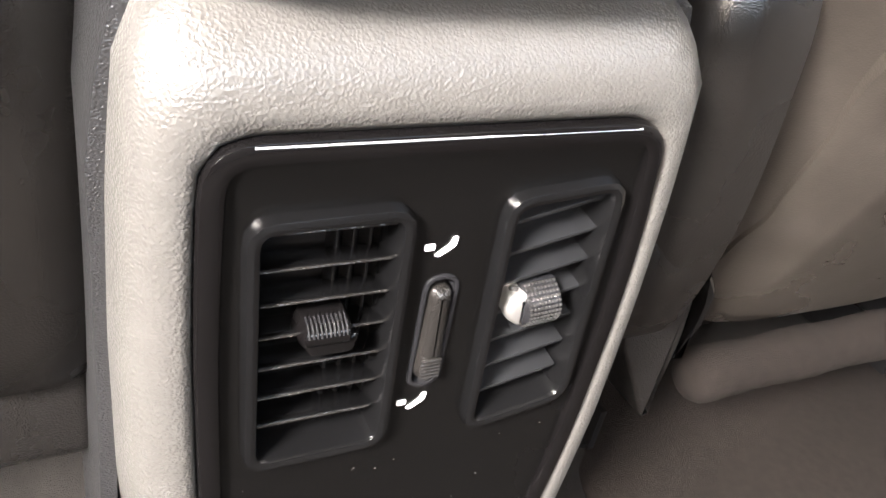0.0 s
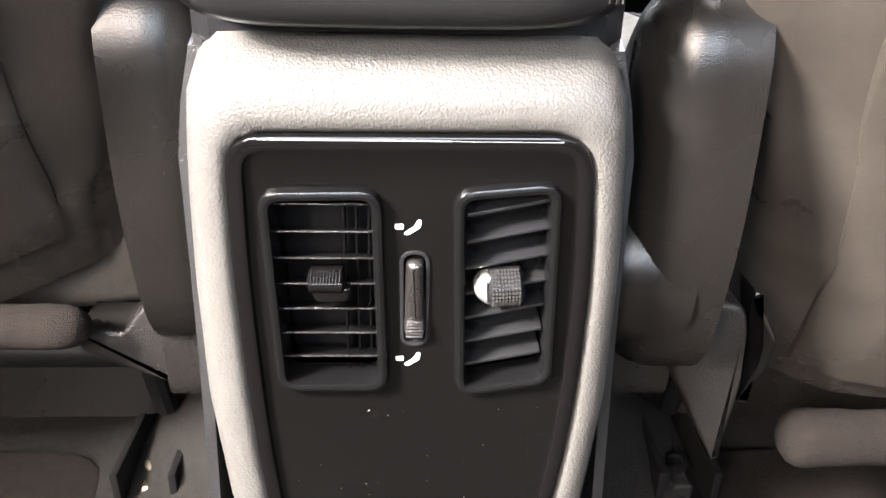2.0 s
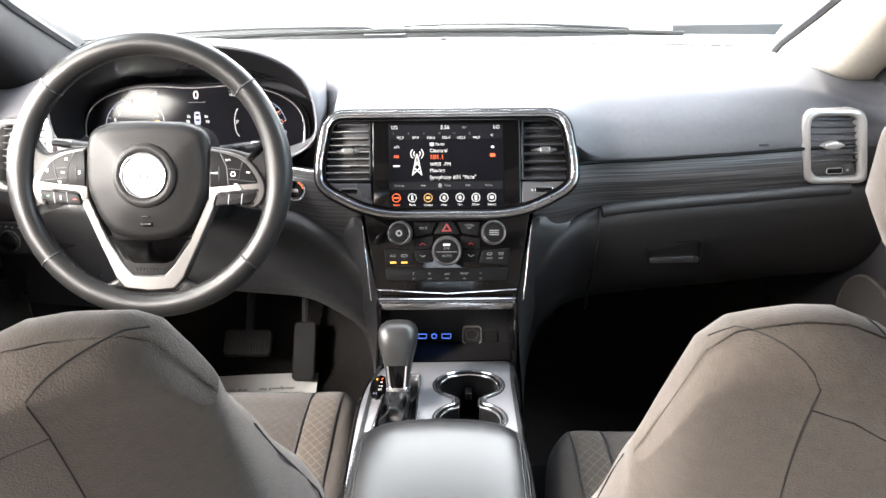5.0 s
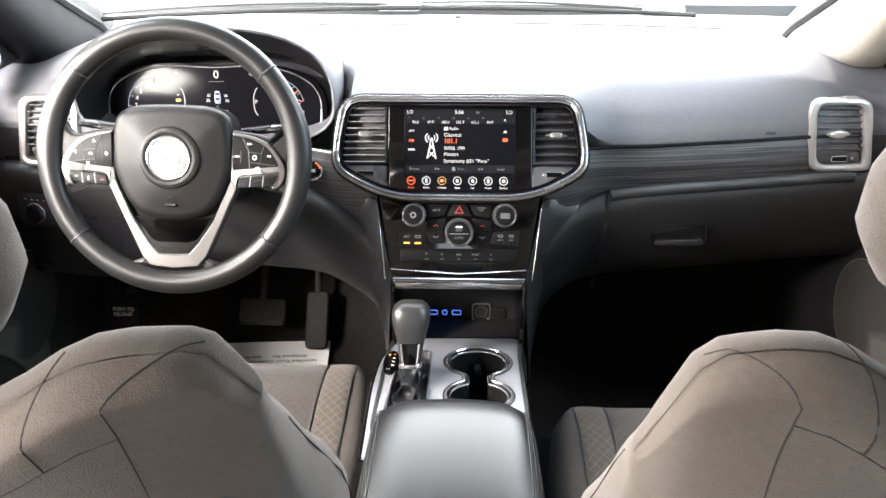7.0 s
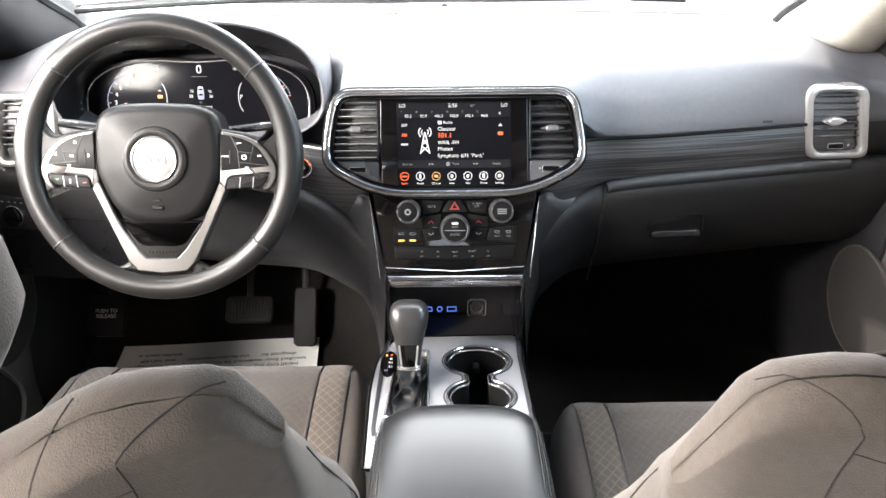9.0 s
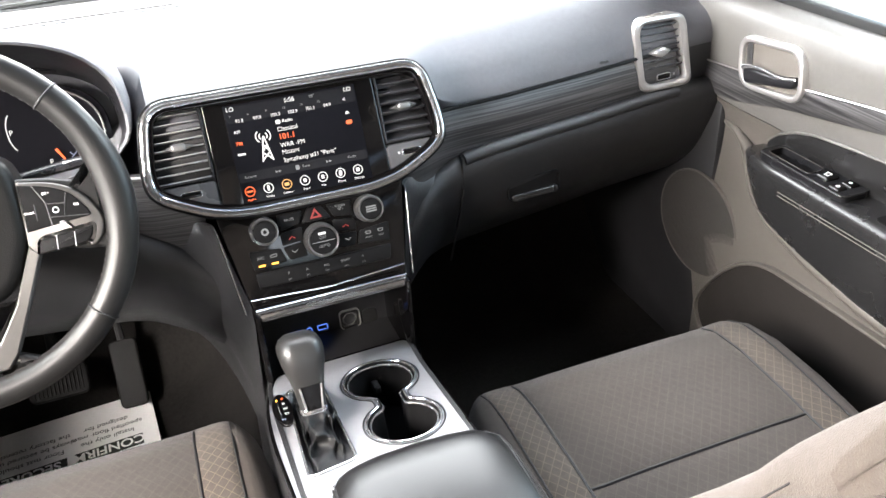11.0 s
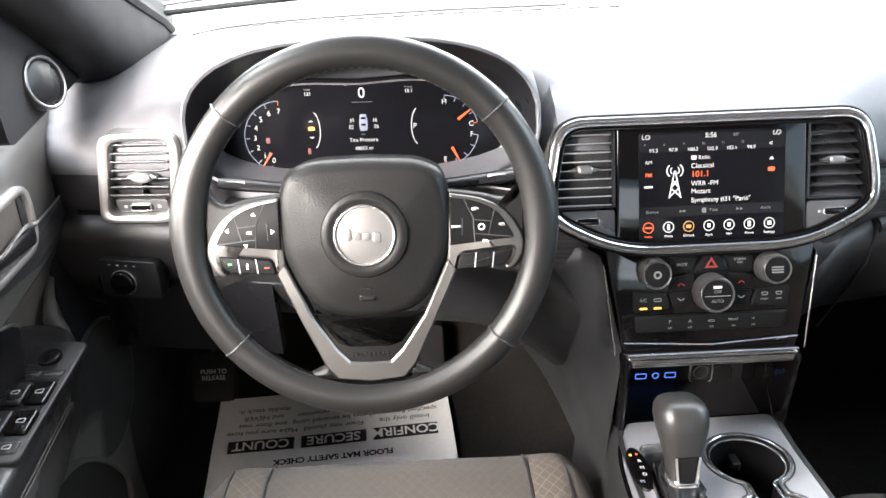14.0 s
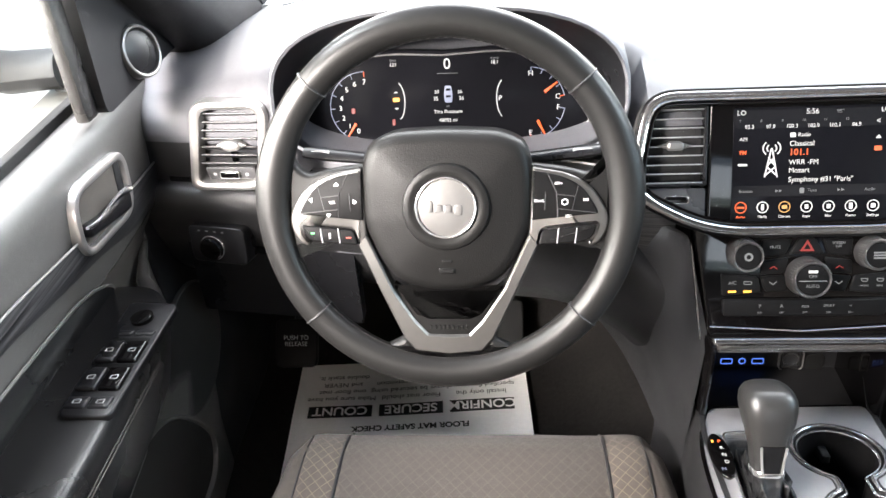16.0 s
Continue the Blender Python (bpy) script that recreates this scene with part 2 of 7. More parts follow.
LITORANGE = glow("lit_orange", (1.0, 0.13, 0.02), 0.9)
LITRED = glow("lit_red", (1.0, 0.05, 0.03), 0.22)
LITAMBER = glow("lit_amber", (1.0, 0.42, 0.05), 1.6)
LITBLUE = glow("lit_blue", (0.12, 0.26, 1.0), 0.55)
LITICE = glow("lit_ice_blue", (0.62, 0.66, 0.9), 0.4)


# ---- mesh helpers ----
def frame_at(o, u, v):
    """Axes u (right), v (up) and w (towards the eye) at the point o."""
    u, v = Vector(u).normalized(), Vector(v).normalized()
    w = u.cross(v)
    m = Matrix((u, v, w)).transposed().to_4x4()
    m.translation = o
    return m


def shade(bm, angle=35):
    lim = radians(angle)
    for f in bm.faces:
        f.smooth = True
    for e in bm.edges:
        e.smooth = len(e.link_faces) == 2 and e.calc_face_angle(0) < lim


def part(name, bm, material, parent=None, label="", angle=35):
    """Links a bmesh, given in world metres, as one mesh under a thing or a part."""
    bmesh.ops.recalc_face_normals(bm, faces=bm.faces)
    shade(bm, angle)
    me = bpy.data.meshes.new(name)
    bm.to_mesh(me)
    bm.free()
    me.materials.append(material)
    ob = new(name, me)
    if parent:
        ob.parent = parent
        if "base" in parent:
            ob.matrix_parent_inverse = Matrix.Translation(-Vector(parent["base"]))
    if label:
        tagged(ob, label)
    return ob


def thing(name, base, label, category, group="", kind=""):
    ob = new(name)
    ob.empty_display_size = 0.05
    ob.location = base
    ob["base"] = tuple(base)
    return tagged(ob, label, category, group, kind)


def join(*bms):
    a = bms[0]
    for b in bms[1:]:
        me = bpy.data.meshes.new("tmp")
        b.to_mesh(me)
        b.free()
        a.from_mesh(me)
        bpy.data.meshes.remove(me)
    return a


def rrect(w, h, r, n=5, cx=0.0, cy=0.0):
    pts = []
    for sx, sy, a0 in ((1, 1, 0), (-1, 1, 90), (-1, -1, 180), (1, -1, 270)):
        for k in range(n + 1):
            a = radians(a0 + 90 * k / n)
            pts.append((cx + sx * (w / 2 - r) + r * math.cos(a), cy + sy * (h / 2 - r) + r * math.sin(a)))
    return pts


def circle(r, n=32, cx=0.0, cy=0.0, ry=None):
    return [(cx + r * math.cos(2 * math.pi * k / n), cy + (ry or r) * math.sin(2 * math.pi * k / n)) for k in range(n)]


def rounded(pts, r, n=4):
    """A polygon with its corners rounded (quadratic), r in metres or one per corner."""
    out, N = [], len(pts)
    for i, p in enumerate(pts):
        a, b, c = Vector(pts[i - 1]), Vector(p), Vector(pts[(i + 1) % N])
        ri = r[i] if isinstance(r, (list, tuple)) else r
        d1, d2 = (a - b), (c - b)
        p0 = b + d1.normalized() * min(ri, d1.length * 0.48)
        p2 = b + d2.normalized() * min(ri, d2.length * 0.48)
        for k in range(n + 1):
            t = k / n
            q = p0 * (1 - t) ** 2 + b * 2 * t * (1 - t) + p2 * t * t
            out.append((q.x, q.y))
    return out


def ccw(pts):
    s = sum(a[0] * b[1] - b[0] * a[1] for a, b in zip(pts, pts[1:] + pts[:1]))
    return pts if s > 0 else pts[::-1]


def inset(pts, d):
    """The outline moved inwards by d."""
    n, out = len(pts), []
    for i in range(n):
        p, a, b = Vector(pts[i]), Vector(pts[i - 1]), Vector(pts[(i + 1) % n])
        e1, e2 = (p - a), (b - p)
        e1 = e1.normalized() if e1.length > 1e-9 else e2.normalized()
        e2 = e2.normalized() if e2.length > 1e-9 else e1
        n1, n2 = Vector((-e1.y, e1.x)), Vector((-e2.y, e2.x))
        m = n1 + n2
        m = m.normalized() if m.length > 1e-6 else n1
        out.append(tuple(p + m * d / max(0.45, m.dot(n1))))
    return out


def rings(loops, cap0=True, cap1=True, closed=True):
    """A skin through loops of the same length, each a list of world points."""
    bm = bmesh.new()
    vs = [[bm.verts.new(p) for p in loop] for loop in loops]
    n = len(vs[0])
    for a, b in zip(vs, vs[1:]):
        for i in range(n if closed else n - 1):
            j = (i + 1) % n
            bm.faces.new((a[i], a[j], b[j], b[i]))
    if closed and cap0:
        bm.faces.new(vs[0][::-1])
    if closed and cap1:
        bm.faces.new(vs[-1])
    return bm


def slab(pts, M, depth, b=0.002, back=0.0, steps=3, dome=0.0):
    """A plate: the outline raised along w from back to depth, with its front edge rounded by b."""
    pts = ccw(list(pts))
    loops = [(pts, back)]
    loops.append((pts, depth - b))
    for k in range(1, steps + 1):
        a = radians(90 * k / steps)
        loops.append((inset(pts, b * (1 - math.cos(a))), depth - b + b * math.sin(a)))
    if dome:
        ins = loops[-1][0]
        cx = sum(p[0] for p in ins) / len(ins)
        cy = sum(p[1] for p in ins) / len(ins)
        for s in (0.85, 0.65, 0.4, 0.15):
            loops.append(([(cx + (x - cx) * s, cy + (y - cy) * s) for x, y in ins], depth + dome * (1 - s * s)))
    return rings([[M @ Vector((x, y, w)) for x, y in loop] for loop, w in loops])


def hoop(pts, width, M, depth, back=0.0, b=0.0015, inner=None):
    """A frame: the outline with a hole, its front rounded."""
    o = ccw(list(pts))
    i = ccw(list(inner)) if inner else inset(o, width)
    seq = [(o, back), (o, depth - b), (inset(o, b * 0.3), depth - b * 0.3), (inset(o, b), depth), (inset(i, -b), depth), (inset(i, -b * 0.3), depth - b * 0.3), (i, depth - b), (i, back)]
    bm = rings([[M @ Vector((x, y, w)) for x, y in loop] for loop, w in seq], False, False)
    vs = list(bm.verts)
    n = len(o)
    for k in range(n):
        j = (k + 1) % n
        bm.faces.new((vs[k], vs[j], vs[7 * n + j], vs[7 * n + k]))
    return bm


def tube(path, r, seg=10, closed=False, flat=1.0, up=(0, 0, 1)):
    """A round bar along a path; r may be a list; flat squeezes it along up."""
    pts = [Vector(p) for p in path]
    n, loops = len(pts), []
    for k, p in enumerate(pts):
        a = pts[k - 1] if (k or closed) else p
        b = pts[(k + 1) % n] if (k < n - 1 or closed) else p
        t = (b - a).normalized()
        s = t.cross(Vector(up))
        s = s.normalized() if s.length > 1e-4 else t.orthogonal().normalized()
        u = s.cross(t).normalized()
        rk = r[k] if isinstance(r, (list, tuple)) else r
        loops.append([p + s * rk * math.cos(2 * math.pi * i / seg) + u * rk * flat * math.sin(2 * math.pi * i / seg) for i in range(seg)])
    if closed:
        loops.append(loops[0])
    bm = rings(loops, not closed, not closed)
    if closed:
        bmesh.ops.remove_doubles(bm, verts=bm.verts, dist=1e-6)
    return bm


def lathe(profile, M, seg=32, cap0=True, cap1=True):
    """Profile of (r, w) turned round M's w axis."""
    return rings([[M @ Vector((r * math.cos(2 * math.pi * i / seg), r * math.sin(2 * math.pi * i / seg), w)) for i in range(seg)] for r, w in profile], cap0, cap1)


def sheet(f, nu, nv, thick=None):
    """A surface f(u, v), u and v from 0 to 1; thick: a vector by which its back lies behind it."""
    P = [[Vector(f(i / nu, j / nv)) for i in range(nu + 1)] for j in range(nv + 1)]
    bm = bmesh.new()
    V = [[bm.verts.new(p) for p in row] for row in P]
    for j in range(nv):
        for i in range(nu):
            bm.faces.new((V[j][i], V[j][i + 1], V[j + 1][i + 1], V[j + 1][i]))
    if thick is not None:
        t = Vector(thick)
        B = [[bm.verts.new(p + t) for p in row] for row in P]
        for j in range(nv):
            for i in range(nu):
                bm.faces.new((B[j][i], B[j + 1][i], B[j + 1][i + 1], B[j][i + 1]))
        rim = [(0, i) for i in range(nu)] + [(j, nu) for j in range(nv)] + [(nv, i) for i in range(nu, 0, -1)] + [(j, 0) for j in range(nv, 0, -1)]
        for a, b in zip(rim, rim[1:] + rim[:1]):
            bm.faces.new((V[a[0]][a[1]], B[a[0]][a[1]], B[b[0]][b[1]], V[b[0]][b[1]]))
    return bm


def spline(keys, x):
    """Smooth value between (x, value) keys."""
    if x <= keys[0][0]:
        return keys[0][1]
    for (a, va), (b, vb) in zip(keys, keys[1:]):
        if x <= b:
            t = (x - a) / (b - a)
            t = t * t * (3 - 2 * t)
            return va + (vb - va) * t
    return keys[-1][1]


def lin(keys, x):
    if x <= keys[0][0]:
        return keys[0][1]
    for (a, va), (b, vb) in zip(keys, keys[1:]):
        if x <= b:
            return va + (vb - va) * (x - a) / (b - a)
    return keys[-1][1]


def curve(keys, x):
    """Rounded curve through (x, value) keys, with no corners."""
    n = len(keys)
    i = 0
    while i < n - 2 and x > keys[i + 1][0]:
        i += 1
    slope = lambda j: (keys[min(n - 1, j + 1)][1] - keys[max(0, j - 1)][1]) / (keys[min(n - 1, j + 1)][0] - keys[max(0, j - 1)][0])
    (a, va), (b, vb) = keys[i], keys[i + 1]
    h, t = b - a, min(1, max(0, (x - a) / (b - a)))
    return va * (1 + 2 * t) * (1 - t) ** 2 + slope(i) * h * t * (1 - t) ** 2 + vb * t * t * (3 - 2 * t) + slope(i + 1) * h * t * t * (t - 1)


def words(text, size, M, material, parent, name="lettering", align="CENTER", lift=0.0003, bold=0.0, turn=0.0):
    """Flat letters in the built-in font, as a mesh."""
    cu = bpy.data.curves.new(name, "FONT")
    cu.body, cu.size, cu.align_x, cu.align_y = text, size, align, "CENTER"
    cu.extrude, cu.offset = 0.00008, bold
    tmp = bpy.data.objects.new(name, cu)
    scene.collection.objects.link(tmp)
    bpy.context.view_layer.update()
    me = bpy.data.meshes.new_from_object(tmp.evaluated_get(bpy.context.evaluated_depsgraph_get()))
    bpy.data.objects.remove(tmp)
    me.transform(M @ Matrix.Translation((0, 0, lift)) @ Matrix.Rotation(turn, 4, "Z"))
    me.materials.clear()
    me.materials.append(material)
    ob = new(name, me)
    ob.parent = parent
    if "base" in parent:
        ob.matrix_parent_inverse = Matrix.Translation(-Vector(parent["base"]))
    return ob


def at(M, u, v, w=0.0):
    return M @ Matrix.Translation((u, v, w))


def bar(M, u, v, w, h, depth=0.0004, r=None, lift=0.0):
    return slab(rrect(w, h, r if r is not None else min(w, h) * 0.2, 2), at(M, u, v, lift), depth, min(w, h, depth) * 0.3, steps=1)
# ---- the setting ----
def box(x0, x1, y0, y1, z0, z1, b=0.004):
    M = frame_at(((x0 + x1) / 2, (y0 + y1) / 2, z0), (1, 0, 0), (0, 1, 0))
    return slab(rrect(x1 - x0, y1 - y0, b, 2), M, z1 - z0, b, steps=2)


def structure(name, bm, material, label="", angle=35):
    return tagged(part(name, bm, material, None, "", angle), label, "", "", "structure")


structure("ground", sheet(lambda u, v: (-400 + 800 * u, -400 + 800 * v, -0.55), 8, 8), PAVING, "ground round the car, paled to look overexposed")

# floor pan: flat footwells that rise to the firewall, a raised tunnel under the console
def floor_at(u, v):
    x, y = -0.90 + 1.72 * u, -1.3 + 3.0 * v
    z = 0.19 + 0.30 * max(0, (y - 1.42) / 0.24) ** 1.2
    z += 0.12 * math.exp(-((x / 0.20) ** 4)) * min(1, max(0, (y - 0.34) / 0.1))
    return x, y, z
structure("floor", sheet(floor_at, 64, 80, (0, 0, -0.05)), CARPET, "dark carpeted car floor with a raised tunnel")
structure("wall_firewall", box(-0.86, 0.78, 1.66, 1.72, 0.10, 0.95), DARK, "black firewall behind the pedals")
for x0, x1 in ((-0.90, -0.84), (0.755, 0.815)):
    structure("wall_side", box(x0, x1, 1.10, 1.72, 0.10, 0.94), DARK, "dark kick panel beside the footwell")
structure("wall_rear", box(-0.90, 0.82, -1.36, -1.30, 0.10, 1.00), DARK, "plain rear closing wall below the rear window")
w = structure("window_rear", box(-0.90, 0.82, -1.335, -1.330, 1.00, 1.45, 0.001), GLASS, "clear rear window")
w.visible_shadow = False
def roof_at(u, v):
    x, y = -0.88 + 1.68 * u, -1.33 + 2.08 * v
    return x, y, 1.47 - 0.05 * abs((x - CAR) / 0.76) ** 3 - 0.04 * max(0, (y - 0.3) / 0.45) ** 2
structure("ceiling", sheet(roof_at, 16, 16, (0, 0, 0.03)), HEADLINER, "pale cloth headliner")
for side in (-1, 1):
    X = CAR + side * 0.80
    structure("wall_side", box(min(X, X + side * 0.06), max(X, X + side * 0.06), -1.33, 0.02, 0.10, 0.93), TRIMP, "plain rear side wall below the window")
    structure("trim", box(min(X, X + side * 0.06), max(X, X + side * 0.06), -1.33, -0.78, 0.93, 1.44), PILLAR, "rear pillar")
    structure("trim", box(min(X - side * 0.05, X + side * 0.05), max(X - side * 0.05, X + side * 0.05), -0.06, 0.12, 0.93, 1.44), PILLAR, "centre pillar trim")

# windscreen: curved glass from the cowl to the roof
def screen_at(u, v):
    x = CAR + (-0.80 + 1.60 * u) * (1 - 0.16 * v)
    bow = 0.16 * (1 - ((x - CAR) / 0.8) ** 2)
    return x, 1.42 - 0.72 * v + bow * (1 - 0.6 * v), 0.937 + 0.508 * v
w = structure("window_windscreen", sheet(screen_at, 20, 10, (0, 0.004, 0.004)), GLASS, "clear curved windscreen")
w.visible_shadow = False

# cowl below the windscreen, its sunlit look put into the grey
def cowl_at(u, v):
    x = CAR + (-0.80 + 1.60 * u)
    bow = 0.16 * (1 - ((x - CAR) / 0.8) ** 2)
    return x, 1.445 + bow + 0.25 * v, 0.918 + 0.012 * math.sin(v * 3.1)
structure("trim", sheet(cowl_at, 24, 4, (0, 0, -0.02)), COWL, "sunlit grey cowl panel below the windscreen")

# roof pillars beside the windscreen; black left, pale right paints shade and light
for side in (-1, 1):
    loops = []
    for k in range(-3, 13):
        t = k / 12
        c = Vector((CAR + side * (0.765 - 0.06 * t), 1.43 - 0.80 * t, 0.92 + 0.51 * t))
        ax = Vector((-side * 0.06, -0.80, 0.51)).normalized()
        s = Vector((side, 0.0, 0.0)) - ax * ax.x * side
        s.normalize()
        q = ax.cross(s)
        wid, thk = lin([(0, 0.075), (0.25, 0.058), (1, 0.05)], t), lin([(0, 0.11), (0.2, 0.075), (0.45, 0.05), (1, 0.05)], t)
        loops.append([c + s * wid * math.copysign(abs(math.cos(a)) ** 0.7, math.cos(a)) + q * thk * math.copysign(abs(math.sin(a)) ** 0.7, math.sin(a)) for a in [2 * math.pi * i / 24 for i in range(24)]])
    gasket = [l[12] * 0.55 + l[9] * 0.45 if side > 0 else l[12] * 0.55 + l[15] * 0.45 for l in loops]
    structure("trim", tube(gasket, 0.012, 8), BLACKPILLAR, "black windscreen gasket along the pillar")
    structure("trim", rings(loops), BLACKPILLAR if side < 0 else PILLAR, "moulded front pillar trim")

# ---- dashboard ----
def bow_y(x):
    """How far the dash face lies forward, across the car."""
    d = abs(x - CAR * 0.5)
    return curve([(0, -0.030), (0.17, -0.026), (0.24, 0.0), (0.34, 0.010), (0.48, 0.029), (0.60, 0.049), (0.72, 0.067), (0.85, 0.085)], d)


dashboard = thing("dashboard", (CAR, 1.2, 0.6), "dark grey soft-touch dashboard with a sculpted top", "dashboard")


def pad_at(u, v):
    x = -0.84 + 1.60 * u
    k = [(0.0, 1.058, 0.846), (0.10, 1.064, 0.868), (0.25, 1.084, 0.905), (0.42, 1.125, 0.938), (0.6, 1.19, 0.957), (0.75, 1.27, 0.962), (1.0, 1.46, 0.940)]
    y = curve([(a, b) for a, b, c in k], v)
    z = curve([(a, c) for a, b, c in k], v)
    y += bow_y(x) * (1 - v) + (0.14 * (1 - ((x - CAR) / 0.8) ** 2)) * max(0, (v - 0.6) / 0.4)
    if abs(x) < 0.25:  # brow over the centre stack
        e = spline([(0.16, 1.0), (0.25, 0.0)], abs(x))
        z += e * 0.052 * max(0, 1 - v / 0.42)
    d = abs(x + 0.403)
    if d < 0.23:  # sunk behind the cluster's hood
        e = spline([(0.18, 1.0), (0.23, 0.0)], d)
        z -= e * spline([(0.40, 0.16), (0.62, 0.03), (0.8, 0.0)], v)
    edge = spline([(0.60, 0), (0.76, 1)], abs(x - CAR))
    z -= 0.045 * edge * min(1, v * 2.2)
    return x, y, z


part("dash_pad", sheet(pad_at, 96, 40, (0, 0.02, -0.025)), DASH, dashboard, "soft grained upper pad", 60)
# airbag cover line and defroster slot on the passenger top
def on_pad(x, v, up=0.0008):
    return Vector(pad_at((x + 0.84) / 1.60, v)) + Vector((0, 0, up))
part("defroster_line", tube([on_pad(-0.66 + 0.04 * k, 0.86 - 0.06 * math.exp(-k / 1.5)) for k in range(15)], 0.0018, 6), DARK, dashboard)
part("defroster_line", tube([on_pad(0.10 + 0.035 * k, 0.885 - 0.0012 * k) for k in range(14)], 0.0018, 6), DARK, dashboard)
for k in range(19):
    part("defroster_slot", tube([on_pad(-0.58 + 0.030 * k, 0.835), on_pad(-0.562 + 0.030 * k, 0.835)], 0.0022, 6, flat=0.5), DARK, dashboard)
for k in range(7):
    part("defroster_slot", tube([on_pad(0.40 + 0.024 * k, 0.845), on_pad(0.415 + 0.024 * k, 0.845)], 0.0020, 6, flat=0.5), DARK, dashboard)
part("airbag_mark", bar(frame_at((0.501, 1.083, 0.862), (1, 0.05, 0), (0, 0.3, 1)), 0, 0, 0.016, 0.004, 0.0012), LOWER, dashboard, "small embossed mark")
part("light_sensor", lathe([(0.007, 0), (0.007, 0.002), (0.004, 0.006), (0.001, 0.007)], frame_at(Vector(pad_at(0.83 / 1.60, 0.95)) , (1, 0, 0), (0, 1, 0)), 14), DARK, dashboard)


def face_strip(x0, x1, z0, z1, proud, y_base=1.058, lean=0.10):
    def f(u, v):
        x = x0 + (x1 - x0) * u
        z = z0(x) + (z1(x) - z0(x)) * v
        bulge = 0.006 * math.sin(math.pi * min(1, max(0, v)))
        return x, y_base + bow_y(x) - proud - bulge + (z - 0.84) * lean, z
    return sheet(f, 40, 8, (0, 0.012, 0))


strip_top = lambda x: 0.842 + 0.004 * spline([(0.2, 0), (0.6, 1)], abs(x))
strip_low = lambda x: curve([(0.14, 0.700), (0.17, 0.735), (0.21, 0.760), (0.26, 0.774), (0.36, 0.781), (0.6, 0.786)], abs(x))
part("wood_strip", face_strip(0.135, 0.66, strip_low, strip_top, 0.0), WOOD, dashboard, "dark streaked wood trim strip")
part("wood_strip", face_strip(-0.28, -0.135, strip_low, strip_top, 0.0), WOOD, dashboard, "dark streaked wood trim strip")
part("strip_bead", tube([(x, 1.058 + bow_y(x) - 0.003, strip_top(x) + 0.003) for x in [0.19 + 0.0235 * k for k in range(21)]], 0.0030, 6), BUTTON, dashboard)
part("strip_bead", tube([(x, 1.056 + bow_y(x) - 0.004, strip_top(x) + 0.002) for x in [-0.27 + 0.012 * k for k in range(9)]], 0.0015, 6), SILVER, dashboard, "thin silver bead")


def lower_at(x0, x1):
    """Lower dash: rolls back under the strip towards the firewall."""
    def f(u, v):
        x = x0 + (x1 - x0) * u
        top = strip_low(x) - 0.002
        k = [(0, 1.050, 0.0), (0.05, 1.040, 0.008), (0.14, 1.036, 0.03), (0.4, 1.060, 0.10), (0.62, 1.11, 0.18), (0.8, 1.22, 0.25), (1.0, 1.50, 0.30)]
        return x, curve([(a, b) for a, b, c in k], v) + bow_y(x), top - curve([(a, c) for a, b, c in k], v)
    return sheet(f, 30, 26, (0, 0.02, 0))


glove = thing("glove_box", (0.46, 1.08, 0.55), "closed dark plastic glove box with a recessed latch", "glove box")
part("door", lower_at(0.243, 0.765), LOWER, glove, "", 60)
GH = frame_at((0.375, 1.066, 0.683), (1, 0.06, 0), (0, 0.12, 1))
part("latch_recess", hoop(rrect(0.096, 0.040, 0.012), 0.003, GH, 0.001, -0.006), BUTTON, glove)
part("latch_pocket", slab(rrect(0.091, 0.035, 0.010), GH, -0.004, 0.001, -0.008), BUTTON, glove)
part("latch_pull", slab(rrect(0.084, 0.011, 0.005), at(GH, 0, -0.012), 0.003, 0.002, -0.004), ARM, glove, "grey pull lip")
part("lower_panel", lower_at(0.10, 0.241), LOWER, dashboard, "curved lower panel beside the stack", 60)
part("knee_panel", lower_at(-0.845, -0.10), LOWER, dashboard, "moulded knee panel below the steering column", 60)
part("lower_lip", tube([(x, 1.0445 + bow_y(x), strip_low(x) - 0.007) for x in [0.247 + 0.0172 * k for k in range(25)]], 0.0105, 12), LOWER, dashboard, "rolled lip under the wood strip", 60)


def cheek_at(s):
    """Moulded side of the stack: from the chrome strip out and back to the lower panel."""
    fall = [(0, 1.05), (0.008, 1.04), (0.03, 1.036), (0.10, 1.06), (0.18, 1.11), (0.25, 1.20), (0.36, 1.34)]
    def f(u, v):
        z = 0.782 - 0.34 * v
        ax = lin([(0, 0.1285), (0.31, 0.1045), (0.5, 0.109), (1, 0.122)], v)
        ay = 1.0 - (0.86 - z) * 0.445 + 0.004 if z > 0.677 else 0.9225 - (0.677 - z) * 0.1
        bx = 0.205
        bz = 0.756 - 0.34 * v
        by = curve(fall, max(0, 0.754 - bz)) + bow_y(bx) + 0.004
        t = 1 - (1 - u) ** 2.0
        return s * (ax + (bx - ax) * u ** 1.5), ay + (by - ay) * (0.45 * u + 0.55 * t), z + (bz - z) * u
    return sheet(f, 18, 24, (0, 0.008, 0))
for s in (-1, 1):
    part("stack_cheek", cheek_at(s), LOWER, dashboard, "curved panel meeting the stack's side", 60)
part("glove_seam", tube([(0.242, 1.036 + bow_y(0.242) + 0.08 * max(0, (k - 3) / 9), 0.772 - 0.02 * k) for k in range(12)], 0.0018, 5), DARK, dashboard)
